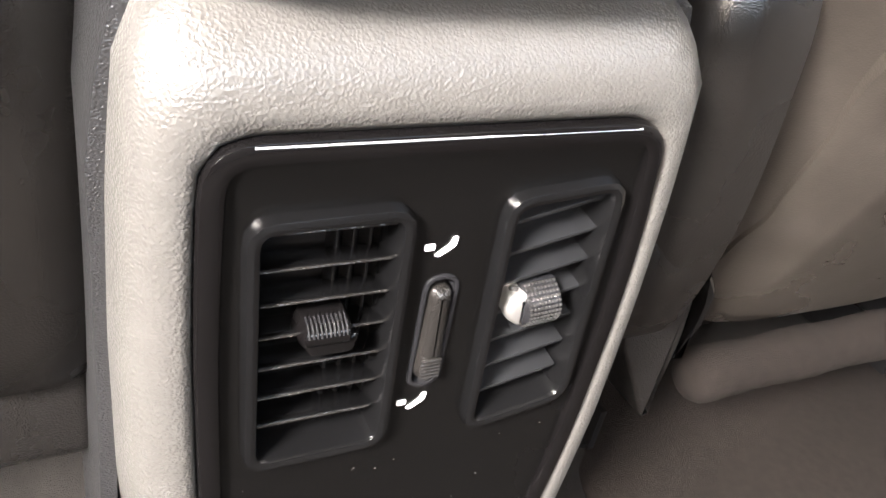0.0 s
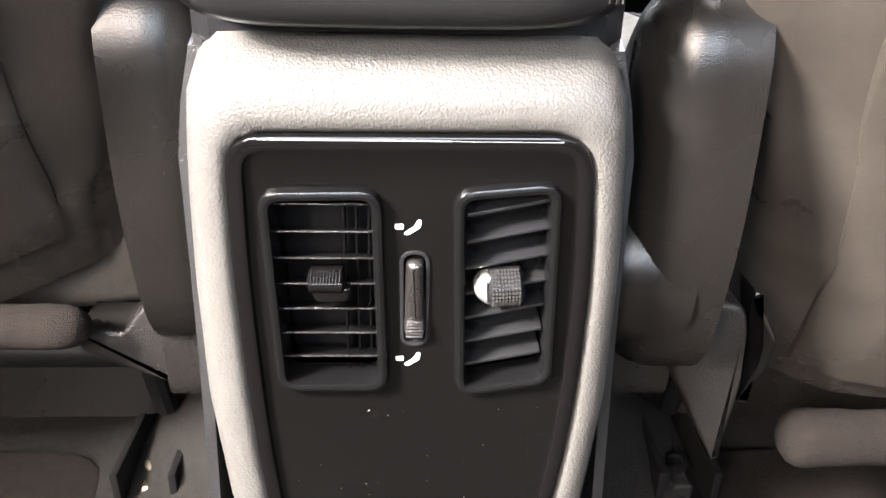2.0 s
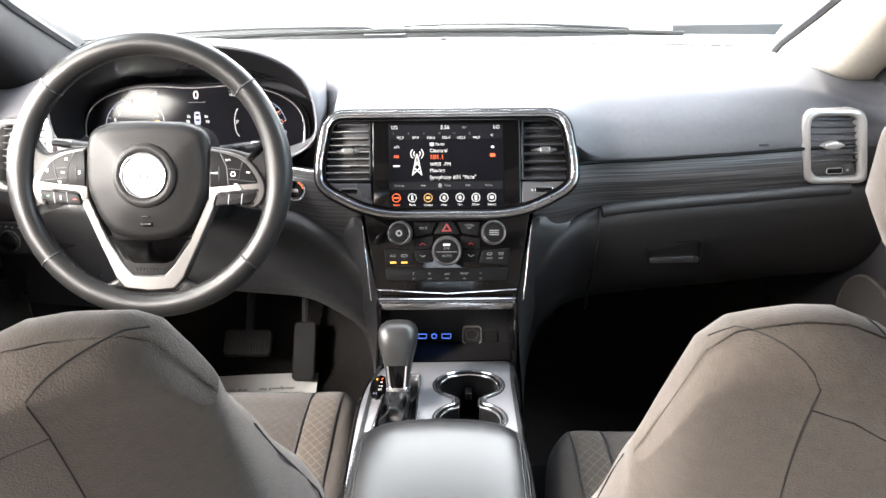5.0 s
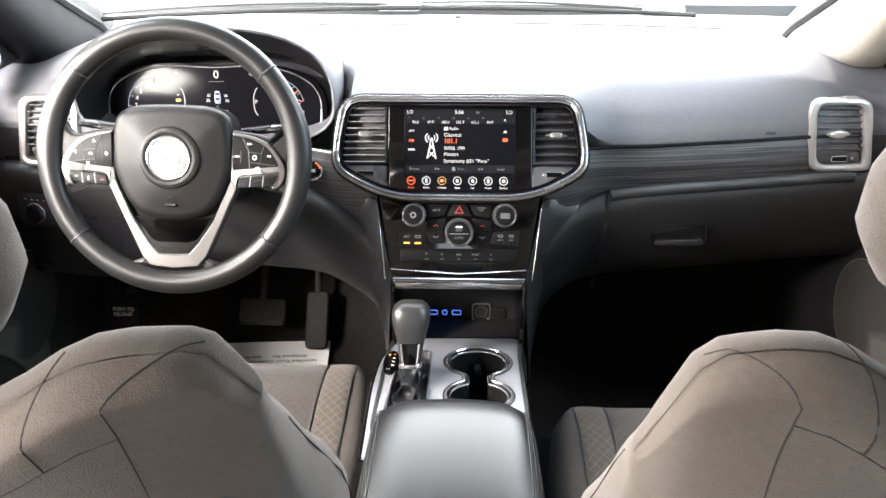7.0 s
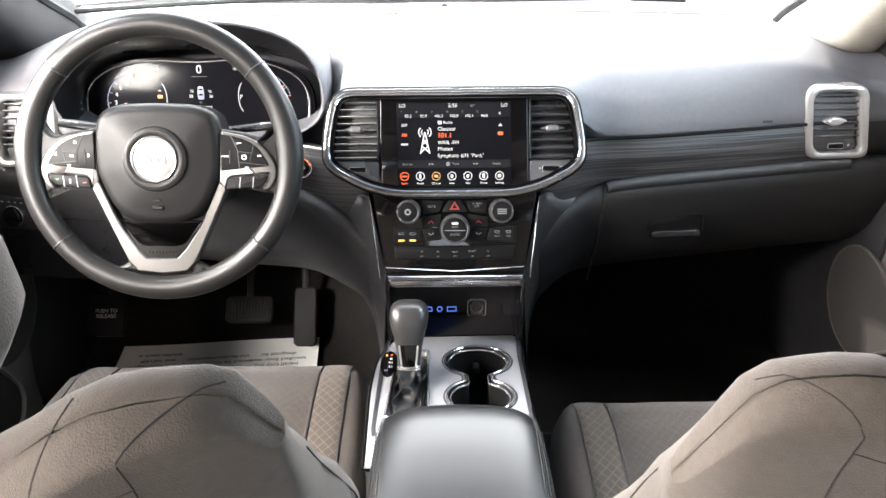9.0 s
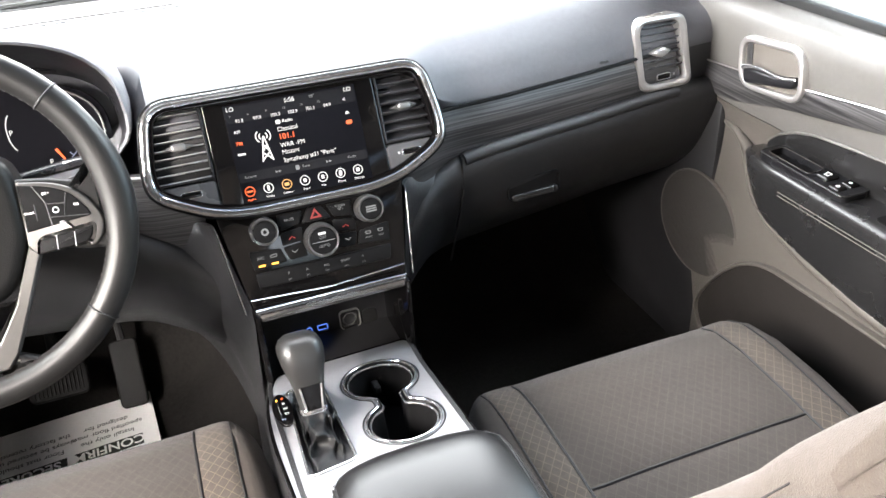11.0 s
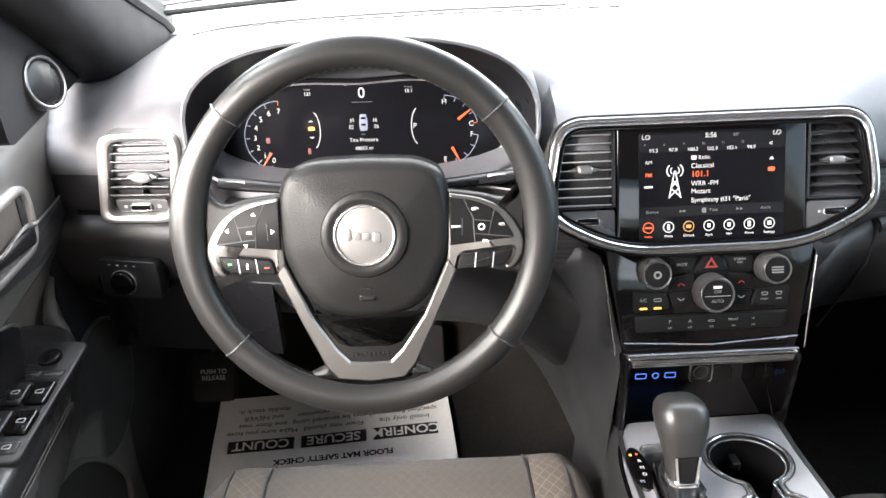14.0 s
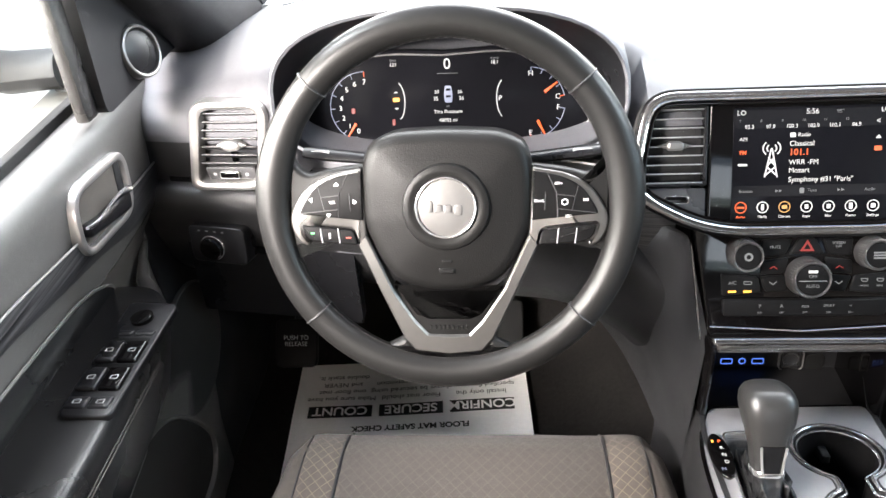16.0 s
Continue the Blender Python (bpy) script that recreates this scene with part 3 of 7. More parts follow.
# dash ends beyond the outer vents
for s, x0, x1 in ((1, 0.64, 0.765), (-1, -0.845, -0.70)):
    part("end_cap", sheet(lambda u, v: (x0 + (x1 - x0) * u, 1.063 + bow_y(x0 + (x1 - x0) * u) - 0.004 + 0.10 * max(0, 0.5 - v) ** 1.5, 0.745 + 0.10 * v), 6, 10, (0, 0.05, 0)), LOWER, dashboard)
part("lower_side_panel", sheet(lambda u, v: (-0.80 + 0.25 * u, 1.06 + bow_y(-0.80 + 0.25 * u), 0.56 + 0.24 * v), 8, 8, (0, 0.03, 0)), MATTE, dashboard)


# ---- air vents of the dash ----
def outer_vent(cx, cy, cz, lean, side):
    """Framed outer vent with slats, a slider knob and a thumb wheel below."""
    M = frame_at((cx, cy, cz), (1, 0.06 * side, 0), (0, 0.13, 1))
    t = thing("air_vent", (cx, cy, cz - 0.08), "dash air vent in a satin silver surround with black slats", "air vent", "outer dash vents")
    s = side
    outline = rounded([(-s * 0.055, 0.063), (s * 0.051, 0.062), (s * 0.069, -0.060), (-s * 0.040, -0.060)], [0.028, 0.024, 0.018, 0.028], 6)
    inner = rounded([(-s * 0.040, 0.0515), (s * 0.035, 0.0505), (s * 0.054, -0.0475), (-s * 0.026, -0.0475)], [0.018, 0.014, 0.010, 0.018], 6)
    part("frame", hoop(outline, 0, M, 0.011, -0.02, 0.006, inner), SILVER, t, "satin silver surround")
    back = part("well", slab(inset(ccw(inner), -0.001), M, -0.022, 0.001, -0.03), DARK, t)
    for k in range(7):
        v = 0.0435 - k * 0.0112
        near_side, far_side = lin([(-0.0475, 0.026), (0.0545, 0.040)], v), lin([(-0.0475, 0.054), (0.0535, 0.035)], v)
        lft, rgt = (near_side, far_side) if s > 0 else (far_side, near_side)
        S = at(M, (rgt - lft) / 2, v) @ Matrix.Rotation(radians(-28), 4, "X")
        part("slat", slab(rrect(rgt + lft - 0.002, 0.0026, 0.001, 2), S, 0.006, 0.001, -0.012, 2), SLAT, t)
    K = at(M, s * 0.002, 0.004, 0.006)
    part("slider_knob", join(slab(circle(0.0135, 24, 0, 0, 0.0078), K, 0.008, 0.004, -0.006, 4), slab(rounded([(-0.021, 0), (-0.012, 0.005), (0.012, 0.005), (0.021, 0), (0.012, -0.005), (-0.012, -0.005)], 0.003, 3), K, 0.004, 0.002, -0.004)), SILVER, t, "satin silver slider knob")
    P = at(M, s * 0.012, -0.0385)
    part("wheel_panel", slab(rounded([(-0.034, 0.010), (0.034, 0.010), (0.036, -0.007), (-0.030, -0.008)], 0.004, 3), P, 0.002, 0.001, -0.012), VENTPANEL, t)
    wheel = part("thumb_wheel", slab(rrect(0.026, 0.009, 0.003), P, 0.006, 0.002, -0.004), PIANO, t)
    part("rim", hoop(rrect(0.027, 0.010, 0.003), 0.0011, P, 0.0058, 0, 0.0004), SILVER, wheel, "silver outline")
    part("print", bar(P, -0.021, 0, 0.005, 0.005, 0.0024), GREYPRINT, t)
    part("print", bar(P, 0.023, 0, 0.005, 0.005, 0.0024), GREYPRINT, t)
    return t


outer_vent(0.618, 1.113, 0.848, 0, 1)
outer_vent(-0.690, 1.114, 0.845, 0, -1)

# ---- centre stack ----
S = frame_at((0, 1.0, 0.86), (1, 0, 0), (0, 0.4067, 0.9135))
stack = thing("center_stack", (0, 1.0, 0.66), "glossy black centre stack with touchscreen, chrome edge and climate controls", "control panel")
outer = rounded([(-0.182, 0.084), (0.182, 0.084), (0.198, -0.004), (0.193, -0.036), (0.112, -0.078), (-0.112, -0.078), (-0.193, -0.036), (-0.198, -0.004)], [0.034, 0.034, 0.03, 0.03, 0.05, 0.05, 0.03, 0.03], 7)
part("chrome_frame", hoop(outer, 0.0092, S, 0.012, -0.03, 0.0042), SMOKED, stack, "smoked chrome outline")
part("bright_line", tube([S @ Vector((x, y, 0.0105)) for x, y in inset(ccw(outer), 0.0095)], 0.0013, 8, True), CHROME, stack, "bright inner line")
part("outer_gap", tube([S @ Vector((x, y, 0.0050)) for x, y in inset(ccw(outer), -0.0010)], 0.0016, 6, True), BUTTON, stack)
part("black_frame", hoop(inset(ccw(outer), 0.0100), 0.0065, S, 0.008, -0.03, 0.002, None), PIANO, stack)
part("backing", slab(inset(ccw(outer), 0.004), S, -0.016, 0.001, -0.05), DARK, stack)
part("screen_panel", slab(rounded([(-0.110, 0.076), (0.110, 0.076), (0.112, -0.070), (-0.112, -0.070)], 0.006), S, 0.004, 0.002, -0.03), PIANO, stack, "gloss black surround")
neck = rounded([(-0.125, -0.066), (0.125, -0.066), (0.104, -0.200), (-0.104, -0.200)], [0.004, 0.004, 0.012, 0.012])
part("lower_panel", slab(neck, S, 0.001, 0.001, -0.06), PIANO, stack, "gloss black climate panel")
for s in (-1, 1):
    part("side_strip", tube([S @ Vector((s * (0.127 - 0.0125 * k / 4), -0.088 - 0.028 * k, 0.001)) for k in range(5)], [0.0008, 0.0011, 0.0012, 0.0011, 0.0009], 8), SMOKED, stack, "smoked chrome side strip")
part("lower_line", tube([S @ Vector((-0.105 + 0.021 * k, -0.190 + 0.006 * abs(k - 5) / 5, 0.004)) for k in range(11)], 0.0010, 8), CHROME, stack, "chrome line")
part("lip_line", tube([S @ Vector((-0.102 + 0.0204 * k, -0.197, 0.013)) for k in range(11)], 0.0012, 8), CHROME, stack, "chrome line along the lip")
part("tray_lip", slab(rounded([(-0.104, -0.198), (0.104, -0.198), (0.100, -0.214), (-0.100, -0.214)], 0.006), S, 0.014, 0.006, -0.03), SMOKED, stack, "satin metal tray lip")

SC = at(S, 0, 0, 0.0045)
display = part("touchscreen", slab(rrect(0.171, 0.128, 0.002), SC, 0.0006, 0.0003), SCREENBLACK, stack, "lit touchscreen radio page")
def scr(px, py):
    """Screen metres from thousandths of its width and height."""
    return at(SC, (px - 0.5) * 0.171, (0.5 - py) * 0.128, 0.0007)
def say(text, px, py, size, m=LIT, align="LEFT", bold=0.0):
    words(text, size, scr(px, py), m, display, "lettering", align, 0.0002, bold)
part("status_band", bar(scr(0.5, 0.10), 0, 0, 0.168, 0.020, 0.0001), mat("screen_band", (0.007, 0.007, 0.008), 0.2, spec=0.1), display)
part("menu_band", bar(scr(0.5, 0.72), 0, 0, 0.168, 0.012, 0.0001), mat("screen_band_low", (0.009, 0.009, 0.010), 0.2, spec=0.1), display)
say("LO", 0.02, 0.045, 0.0075); say("LO", 0.91, 0.045, 0.0075)
say("5:56", 0.45, 0.045, 0.0080); say("95°", 0.64, 0.05, 0.0055, LITDIM)
for k, t in enumerate(("93.3", "97.9", "100.3", "102.9", "102.1", "94.9")):
    say(t, 0.10 + 0.133 * k, 0.165, 0.0058, LIT, "CENTER")
    say(str(7 + k), 0.04 + 0.133 * k, 0.115, 0.0040, LITDIM, "CENTER")
say("<", 0.885, 0.14, 0.008); say("AM", 0.065, 0.27, 0.0058, LIT, "CENTER"); say("FM", 0.065, 0.385, 0.0062, LITORANGE, "CENTER", 0.0001)
part("line", bar(scr(0.065, 0.49), 0, 0, 0.010, 0.0024, 0.0002), LIT, display)
say("Radio", 0.405, 0.24, 0.0060); part("mark", bar(scr(0.375, 0.24), 0, 0, 0.006, 0.005, 0.0002), LIT, display)
say("Classical", 0.355, 0.315, 0.0078); say("101.1", 0.355, 0.39, 0.0098, LITORANGE, "LEFT", 0.0001)
say("WRR -FM", 0.355, 0.475, 0.0078); say("Mozart", 0.355, 0.545, 0.0078); say("Symphony #31 \"Paris\"", 0.355, 0.625, 0.0078)
for t, px in (("Browse", 0.09), ("Tune", 0.51), ("Audio", 0.87)):
    say(t, px, 0.72, 0.0048, LITDIM, "CENTER")
for px in (0.30, 0.69):
    for d in (-0.012, 0.012):
        part("arrow", slab([(-0.0018, -0.0016), (0.0018, 0), (-0.0018, 0.0016)], at(scr(px, 0.72), d * 0.171, 0), 0.0002, 0.00005, 0, 1), LITDIM, display)
part("tile", bar(scr(0.445, 0.72), 0, 0, 0.005, 0.006, 0.0002), LITDIM, display)
for k, t in enumerate(("Radio", "Media", "Climate", "Apps", "Nav", "Phone", "Settings")):
    px = 0.062 + 0.139 * k
    m = LITORANGE if k == 0 else LIT
    part("icon_ring", hoop(circle(0.0065, 24), 0.0010, scr(px, 0.862), 0.0003, 0, 0.0001), LITWARM if k == 2 else m, display)
    part("icon_mark", bar(scr(px, 0.862), 0, 0, (0.008, 0.003, 0.006, 0.004, 0.004, 0.004, 0.005)[k], (0.002, 0.007, 0.004, 0.005, 0.005, 0.007, 0.005)[k], 0.0003), LITWARM if k == 2 else m, display)
    say(t, px, 0.945, 0.0042, m, "CENTER")
# radio mast symbol
mast = []
def mast_pt(px, py):
    return scr(px, py) @ Vector((0, 0, 0.0002))
for a, b in (((0.205, 0.60), (0.243, 0.35)), ((0.285, 0.60), (0.247, 0.35)), ((0.208, 0.585), (0.272, 0.51)), ((0.282, 0.585), (0.218, 0.51)), ((0.220, 0.50), (0.264, 0.43)), ((0.270, 0.50), (0.226, 0.43))):
    mast.append(tube([mast_pt(*a), mast_pt(*b)], 0.0008, 6, flat=0.2, up=(0, -0.91, 0.41)))
for s in (-1, 1):
    for r in (0.030, 0.055):
        mast.append(tube([mast_pt(0.245 + s * r * math.cos(a), 0.35 + r * 1.2 * math.sin(a)) for a in [radians(-50 + 14.3 * k) for k in range(8)]], 0.0007, 6, flat=0.2, up=(0, -0.91, 0.41)))
part("mast_symbol", join(*mast), LIT, display)
part("map_mark", slab([(-0.003, 0), (0.003, 0), (0, 0.004)], scr(0.905, 0.285), 0.0002, 0.0001, 0, 1), LIT, display)
part("map_mark", bar(scr(0.905, 0.37), 0, 0, 0.008, 0.005, 0.0002), LITORANGE, display)

# centre vents
for s in (-1, 1):
    V = at(S, s * 0.1495, 0.022, -0.008)
    t = thing("air_vent", S @ Vector((s * 0.15, -0.03, -0.01)), "centre air vent with horizontal black slats", "air vent", "centre dash vents")
    if s < 0:
        o = rounded([(-0.026, 0.047), (0.037, 0.047), (0.037, -0.043), (-0.038, -0.043)], [0.014, 0.004, 0.004, 0.008])
    else:
        o = rounded([(-0.037, 0.047), (0.026, 0.047), (0.038, -0.043), (-0.037, -0.043)], [0.004, 0.014, 0.008, 0.004])
    part("frame", hoop(o, 0.003, V, 0.012, -0.02, 0.001), MATTE, t)
    part("well", slab(o, V, -0.016, 0.001, -0.022), DARK, t)
    for k in range(9 if s < 0 else 7):
        v = 0.0415 - k * 0.0102 if s < 0 else 0.0380 - k * 0.0124
        w = lin([(-0.043, 0.037), (0.047, 0.026)], v)
        P = at(V, s * (w - 0.037) / 2, v) @ Matrix.Rotation(radians(-3 if s < 0 else 30), 4, "X")
        sl = part("slat", slab(rrect(w + 0.037 - 0.006, 0.0014 if s < 0 else 0.0028, 0.0006, 2), P, 0.008, 0.0006, -0.010, 1), SLAT, t)
        if s < 0:
            # silver line stands in for the highlight on the slat's front edge
            part("slat_glint", tube([P @ Vector((q * (w + 0.037 - 0.008) / 2, 0.0002, 0.0082)) for q in (-1, 0, 1)], 0.0008, 8), SILVER, sl, "silver front edge in place of a highlight")
    if s < 0:
        for k in range(5):
            part("fin", slab(rrect(0.0012, 0.084, 0.0005, 1), at(V, -0.024 + 0.013 * k, 0.001, -0.012), 0.004, 0.0003), SLAT, t)
    K = at(V, -s * 0.002, 0.002, 0.008)
    part("slider_knob", join(slab(rrect(0.018, 0.010, 0.004), K, 0.007, 0.003, -0.006), slab(rounded([(-0.020, 0), (-0.010, 0.003), (0.010, 0.003), (0.020, 0), (0.010, -0.003), (-0.010, -0.003)], 0.002, 2), K, 0.003, 0.001, -0.004)), BADGE, t, "satin metal slider knob")
    W = at(S, s * 0.1495, -0.036, -0.006)
    pan = [(-0.037, 0.013), (0.040, 0.013), (0.037, 0.0), (-0.020, -0.026), (-0.037, -0.030)] if s > 0 else [(-0.040, 0.013), (0.037, 0.013), (0.037, -0.030), (0.020, -0.026), (-0.037, 0.0)]
    part("wheel_panel", slab(rounded(pan, 0.006), W, 0.008, 0.002, -0.01), VENTPANEL, t)
    wl = part("thumb_wheel", slab(rrect(0.026, 0.008, 0.003), at(W, -s * 0.004, 0.0, 0.006), 0.006, 0.002, -0.002), PIANO, t)
    part("rim", hoop(rrect(0.027, 0.009, 0.003), 0.001, at(W, -s * 0.004, 0.0, 0.006), 0.0055, 0, 0.0004), CHROME, wl)
    for d in (-0.021, 0.016):
        part("print", bar(W, d, 0, 0.005, 0.005, 0.0086), GREYPRINT, t)

# climate and audio controls
def knob(u, v, r, h):
    K = at(S, u, v, 0.001)
    k = part("knob", lathe([(r * 1.06, 0), (r * 1.04, h * 0.25), (r, h * 0.4), (r * 0.97, h * 0.9), (r * 0.93, h), (r * 0.86, h * 0.985), (r * 0.82, h * 0.9), (0.0005, h * 0.9)], K, 40), KNOBMETAL, stack, "satin metal turning knob with bright edge")
    part("knob_edge", tube([K @ Vector((r * 0.90 * math.cos(a), r * 0.90 * math.sin(a), h * 0.99)) for a in [radians(10 * i) for i in range(36)]], 0.0005, 7, True), KNOBMETAL, k)
    for i in range(40):
        g = K @ Matrix.Rotation(2 * math.pi * i / 40, 4, "Z")
        grip = slab(rrect(0.0012, 0.0010, 0.0002, 1), g @ Matrix.Translation((r * 0.985, 0, 0)), h * 0.88, 0.0003, h * 0.42, 1)
        grips = join(grips, grip) if i else grip
    part("grip_ribs", grips, KNOBMETAL, k)
    part("knob_face", lathe([(r * 0.82, h * 0.88), (r * 0.82, h * 0.95), (r * 0.7, h * 0.97), (0.0005, h * 0.97)], K, 32), BUTTON, k, "black knob face")
    return k, at(K, 0, 0, h * 0.975)
kL, fL = knob(-0.070, -0.099, 0.0175, 0.025)
kC, fC = knob(0.0, -0.126, 0.0215, 0.025)
kR, fR = knob(0.070, -0.099, 0.0175, 0.025)
part("power_mark", hoop(circle(0.004, 20), 0.0007, fL, 0.0003), LITDIM, kL)
words("OFF", 0.0052, at(fC, 0, 0.004), LITDIM, kC); words("AUTO", 0.0052, at(fC, 0, -0.007), LITDIM, kC)
part("split_line", bar(fC, 0, -0.001, 0.030, 0.0006, 0.0003), SILVER, kC)
part("fan_mark", bar(fC, 0, 0.0095, 0.010, 0.003, 0.0003), LIT, kC)
for dv in (-0.003, 0.0, 0.003):
    part("mark", bar(fR, 0, dv, 0.014, 0.0018, 0.0003), LITDIM, kR)
def button(pts, m=BUTTON, h=0.004, r=0.003):
    return part("button", slab(rounded(pts, r), S, h, 0.0015, -0.002), m, stack)
b = button([(-0.050, -0.083), (-0.016, -0.083), (-0.023, -0.100), (-0.048, -0.104)]); words("MUTE", 0.0048, at(S, -0.035, -0.092, 0.004), LITDIM, b)
b = button([(0.016, -0.083), (0.050, -0.083), (0.048, -0.104), (0.023, -0.100)]); words("SCREEN\nOFF", 0.0040, at(S, 0.034, -0.090, 0.004), LITDIM, b)
b = button([(-0.009, -0.082), (0.009, -0.082), (0.020, -0.101), (-0.020, -0.101)])
part("hazard_mark", hoop([(-0.008, -0.097), (0.008, -0.097), (0, -0.084)], 0.0022, at(S, 0, 0, 0.004), 0.0004, 0, 0.0001), LITRED, b, "red hazard triangle")
for s in (-1, 1):
    b = button([(s * 0.050, -0.108), (s * 0.020, -0.104), (s * 0.022, -0.122), (s * 0.050, -0.124)])
    part("arrow_mark", tube([S @ Vector((s * 0.036 + d, -0.117 + e, 0.0045)) for d, e in ((-0.004, 0), (0, 0.003), (0.004, 0))], 0.0006, 5), LITRED, b)
    b = button([(s * 0.050, -0.126), (s * 0.023, -0.124), (s * 0.020, -0.143), (s * 0.044, -0.144)])
    part("arrow_mark", tube([S @ Vector((s * 0.036 + d, -0.135 + e, 0.0045)) for d, e in ((-0.004, 0.003), (0, 0), (0.004, 0.003))], 0.0006, 5), LITDIM, b)
    b = button([(s * 0.094, -0.122), (s * 0.053, -0.126), (s * 0.048, -0.144), (s * 0.092, -0.148)])
    for d in (0.064, 0.081):
        if s < 0:
            part("indicator", bar(S, -d, -0.143, 0.009, 0.0024, 0.0048), LITAMBER, b, "lit amber indicator")
            if d < 0.07:
                part("print", hoop(rrect(0.009, 0.004, 0.0015), 0.0008, at(S, -d, -0.133, 0.004), 0.0006, 0, 0.0001), LITDIM, b)
            else:
                words("A/C", 0.0056, at(S, -d, -0.133, 0.004), LITDIM, b)
        else:
            part("print", hoop(rounded([(-0.0042, 0.002), (0.0042, 0.002), (0.003, -0.002), (-0.003, -0.002)], 0.001, 2), 0.0008, at(S, d, -0.131, 0.004), 0.0006, 0, 0.0001), LITDIM, b)
            words("FRONT" if d < 0.07 else "REAR", 0.0030, at(S, d, -0.1375, 0.004), LITDIM, b)
row = part("switch_strip", slab(rounded([(-0.092, -0.152), (0.092, -0.152), (0.088, -0.172), (-0.090, -0.172)], 0.004), S, 0.006, 0.002, -0.002), BUTTON, stack, "row of small switches")
for u, t in ((-0.050, "P"), (-0.026, "A"), (0.0, "eco"), (0.026, "SPORT"), (0.050, "=")):
    words(t, 0.0056 if len(t) < 4 else 0.0042, at(S, u, -0.160, 0.006), LITDIM, row)
    words("OFF" if t != "SPORT" else "ON", 0.003, at(S, u, -0.1675, 0.006), LITDIM, row)

# open tray below the stack
tray = thing("storage_tray", (0, 0.98, 0.545), "open black storage tray with sockets", "storage tray")
TB = frame_at((0, 1.03, 0.585), (1, 0, 0), (0, 0.12, 1))
part("back_wall", slab(rrect(0.20, 0.15, 0.01), TB, 0.004, 0.002, -0.01), DARK, tray)
part("tray_floor", box(-0.10, 0.10, 0.90, 1.035, 0.532, 0.540), DARK, tray)
for s in (-1, 1):
    part("side_wall", box(min(s * 0.098, s * 0.106), max(s * 0.098, s * 0.106), 0.90, 1.04, 0.535, 0.68), PIANO, tray)
for u in (-0.045, -0.004):
    sock = part("usb_socket", slab(rrect(0.017, 0.010, 0.002), at(TB, u, -0.034), 0.006, 0.001), MATTE, tray)
    part("lit_rim", hoop(rrect(0.016, 0.009, 0.002), 0.0013, at(TB, u, -0.034), 0.0068, 0.005, 0.0002), LITBLUE, sock, "blue-lit rim")
sock = part("aux_socket", slab(circle(0.005), at(TB, -0.0245, -0.034), 0.006, 0.001), MATTE, tray)
part("lit_rim", hoop(circle(0.0048, 20), 0.0013, at(TB, -0.0245, -0.034), 0.0068, 0.005, 0.0002), LITBLUE, sock, "blue-lit rim")
po = part("power_outlet", hoop(rrect(0.030, 0.030, 0.006), 0.004, at(TB, 0.039, -0.032), 0.008, 0, 0.0015), TRIMP, tray)
part("outlet_ring", hoop(rrect(0.032, 0.032, 0.007), 0.0014, at(TB, 0.039, -0.032), 0.0088, 0.004, 0.0004), SILVER, po, "thin silver outline")
part("outlet_barrel", lathe([(0.011, 0), (0.011, 0.006), (0.009, 0.006), (0.009, 0.0), (0.001, -0.002)], at(TB, 0.039, -0.032), 24), CHROME, po, "chrome outlet barrel")
part("outlet_cap", slab(rrect(0.026, 0.026, 0.008), at(TB, 0.070, -0.036), 0.007, 0.002), RUBBER, tray, "black outlet cap")

# start button
SB = frame_at((-0.238, 1.036, 0.812), (1, -0.1, 0), (0, 0.2, 1))
st = thing("start_button", (-0.238, 1.04, 0.79), "round engine start button with a lit orange rim", "start button")
part("bezel", hoop(circle(0.018, 32), 0.004, SB, 0.006, -0.01, 0.002), CHROME, st, "chrome ring")
part("cap", slab(circle(0.0145, 28), SB, 0.004, 0.002, -0.01), PIANO, st)
part("indicator", tube([SB @ Vector((0.0135 * math.cos(a), 0.0135 * math.sin(a), 0.0045)) for a in [radians(10 + 8 * k) for k in range(8)]], 0.001, 5), LITORANGE, st)
part("print", bar(SB, 0, -0.001, 0.012, 0.007, 0.0044), GREYPRINT, st)
# ---- instrument cluster ----
cluster = thing("instrument_cluster", (-0.405, 1.10, 0.83), "lit instrument cluster under an arched black hood", "instrument cluster")
C = frame_at((-0.405, 1.131, 0.897), (1, 0, 0), (0, 0.26, 0.966))


def arch(w, top, low, n=40):
    """Hood outline: flat-topped arch with a waist dip, in the cluster's plane."""
    pts = []
    for k in range(n):
        a = 2 * math.pi * k / n
        c, s = math.cos(a), math.sin(a)
        x = w * math.copysign(abs(c) ** 0.75, c)
        y = (top if s > 0 else low) * math.copysign(abs(s) ** 0.75, s)
        pts.append((x, y))
    return pts


def hood_loop(w, top, low, y, zc):
    return [(-0.403 + x, y, zc + v) for x, v in arch(w, top, low)]


part("hood_inner", rings([hood_loop(0.203, 0.112, 0.075, 1.045, 0.922), hood_loop(0.196, 0.092, 0.075, 1.095, 0.905), hood_loop(0.189, 0.082, 0.076, 1.155, 0.884)], False, False), MATTE, cluster, "matte black hood lining", 60)
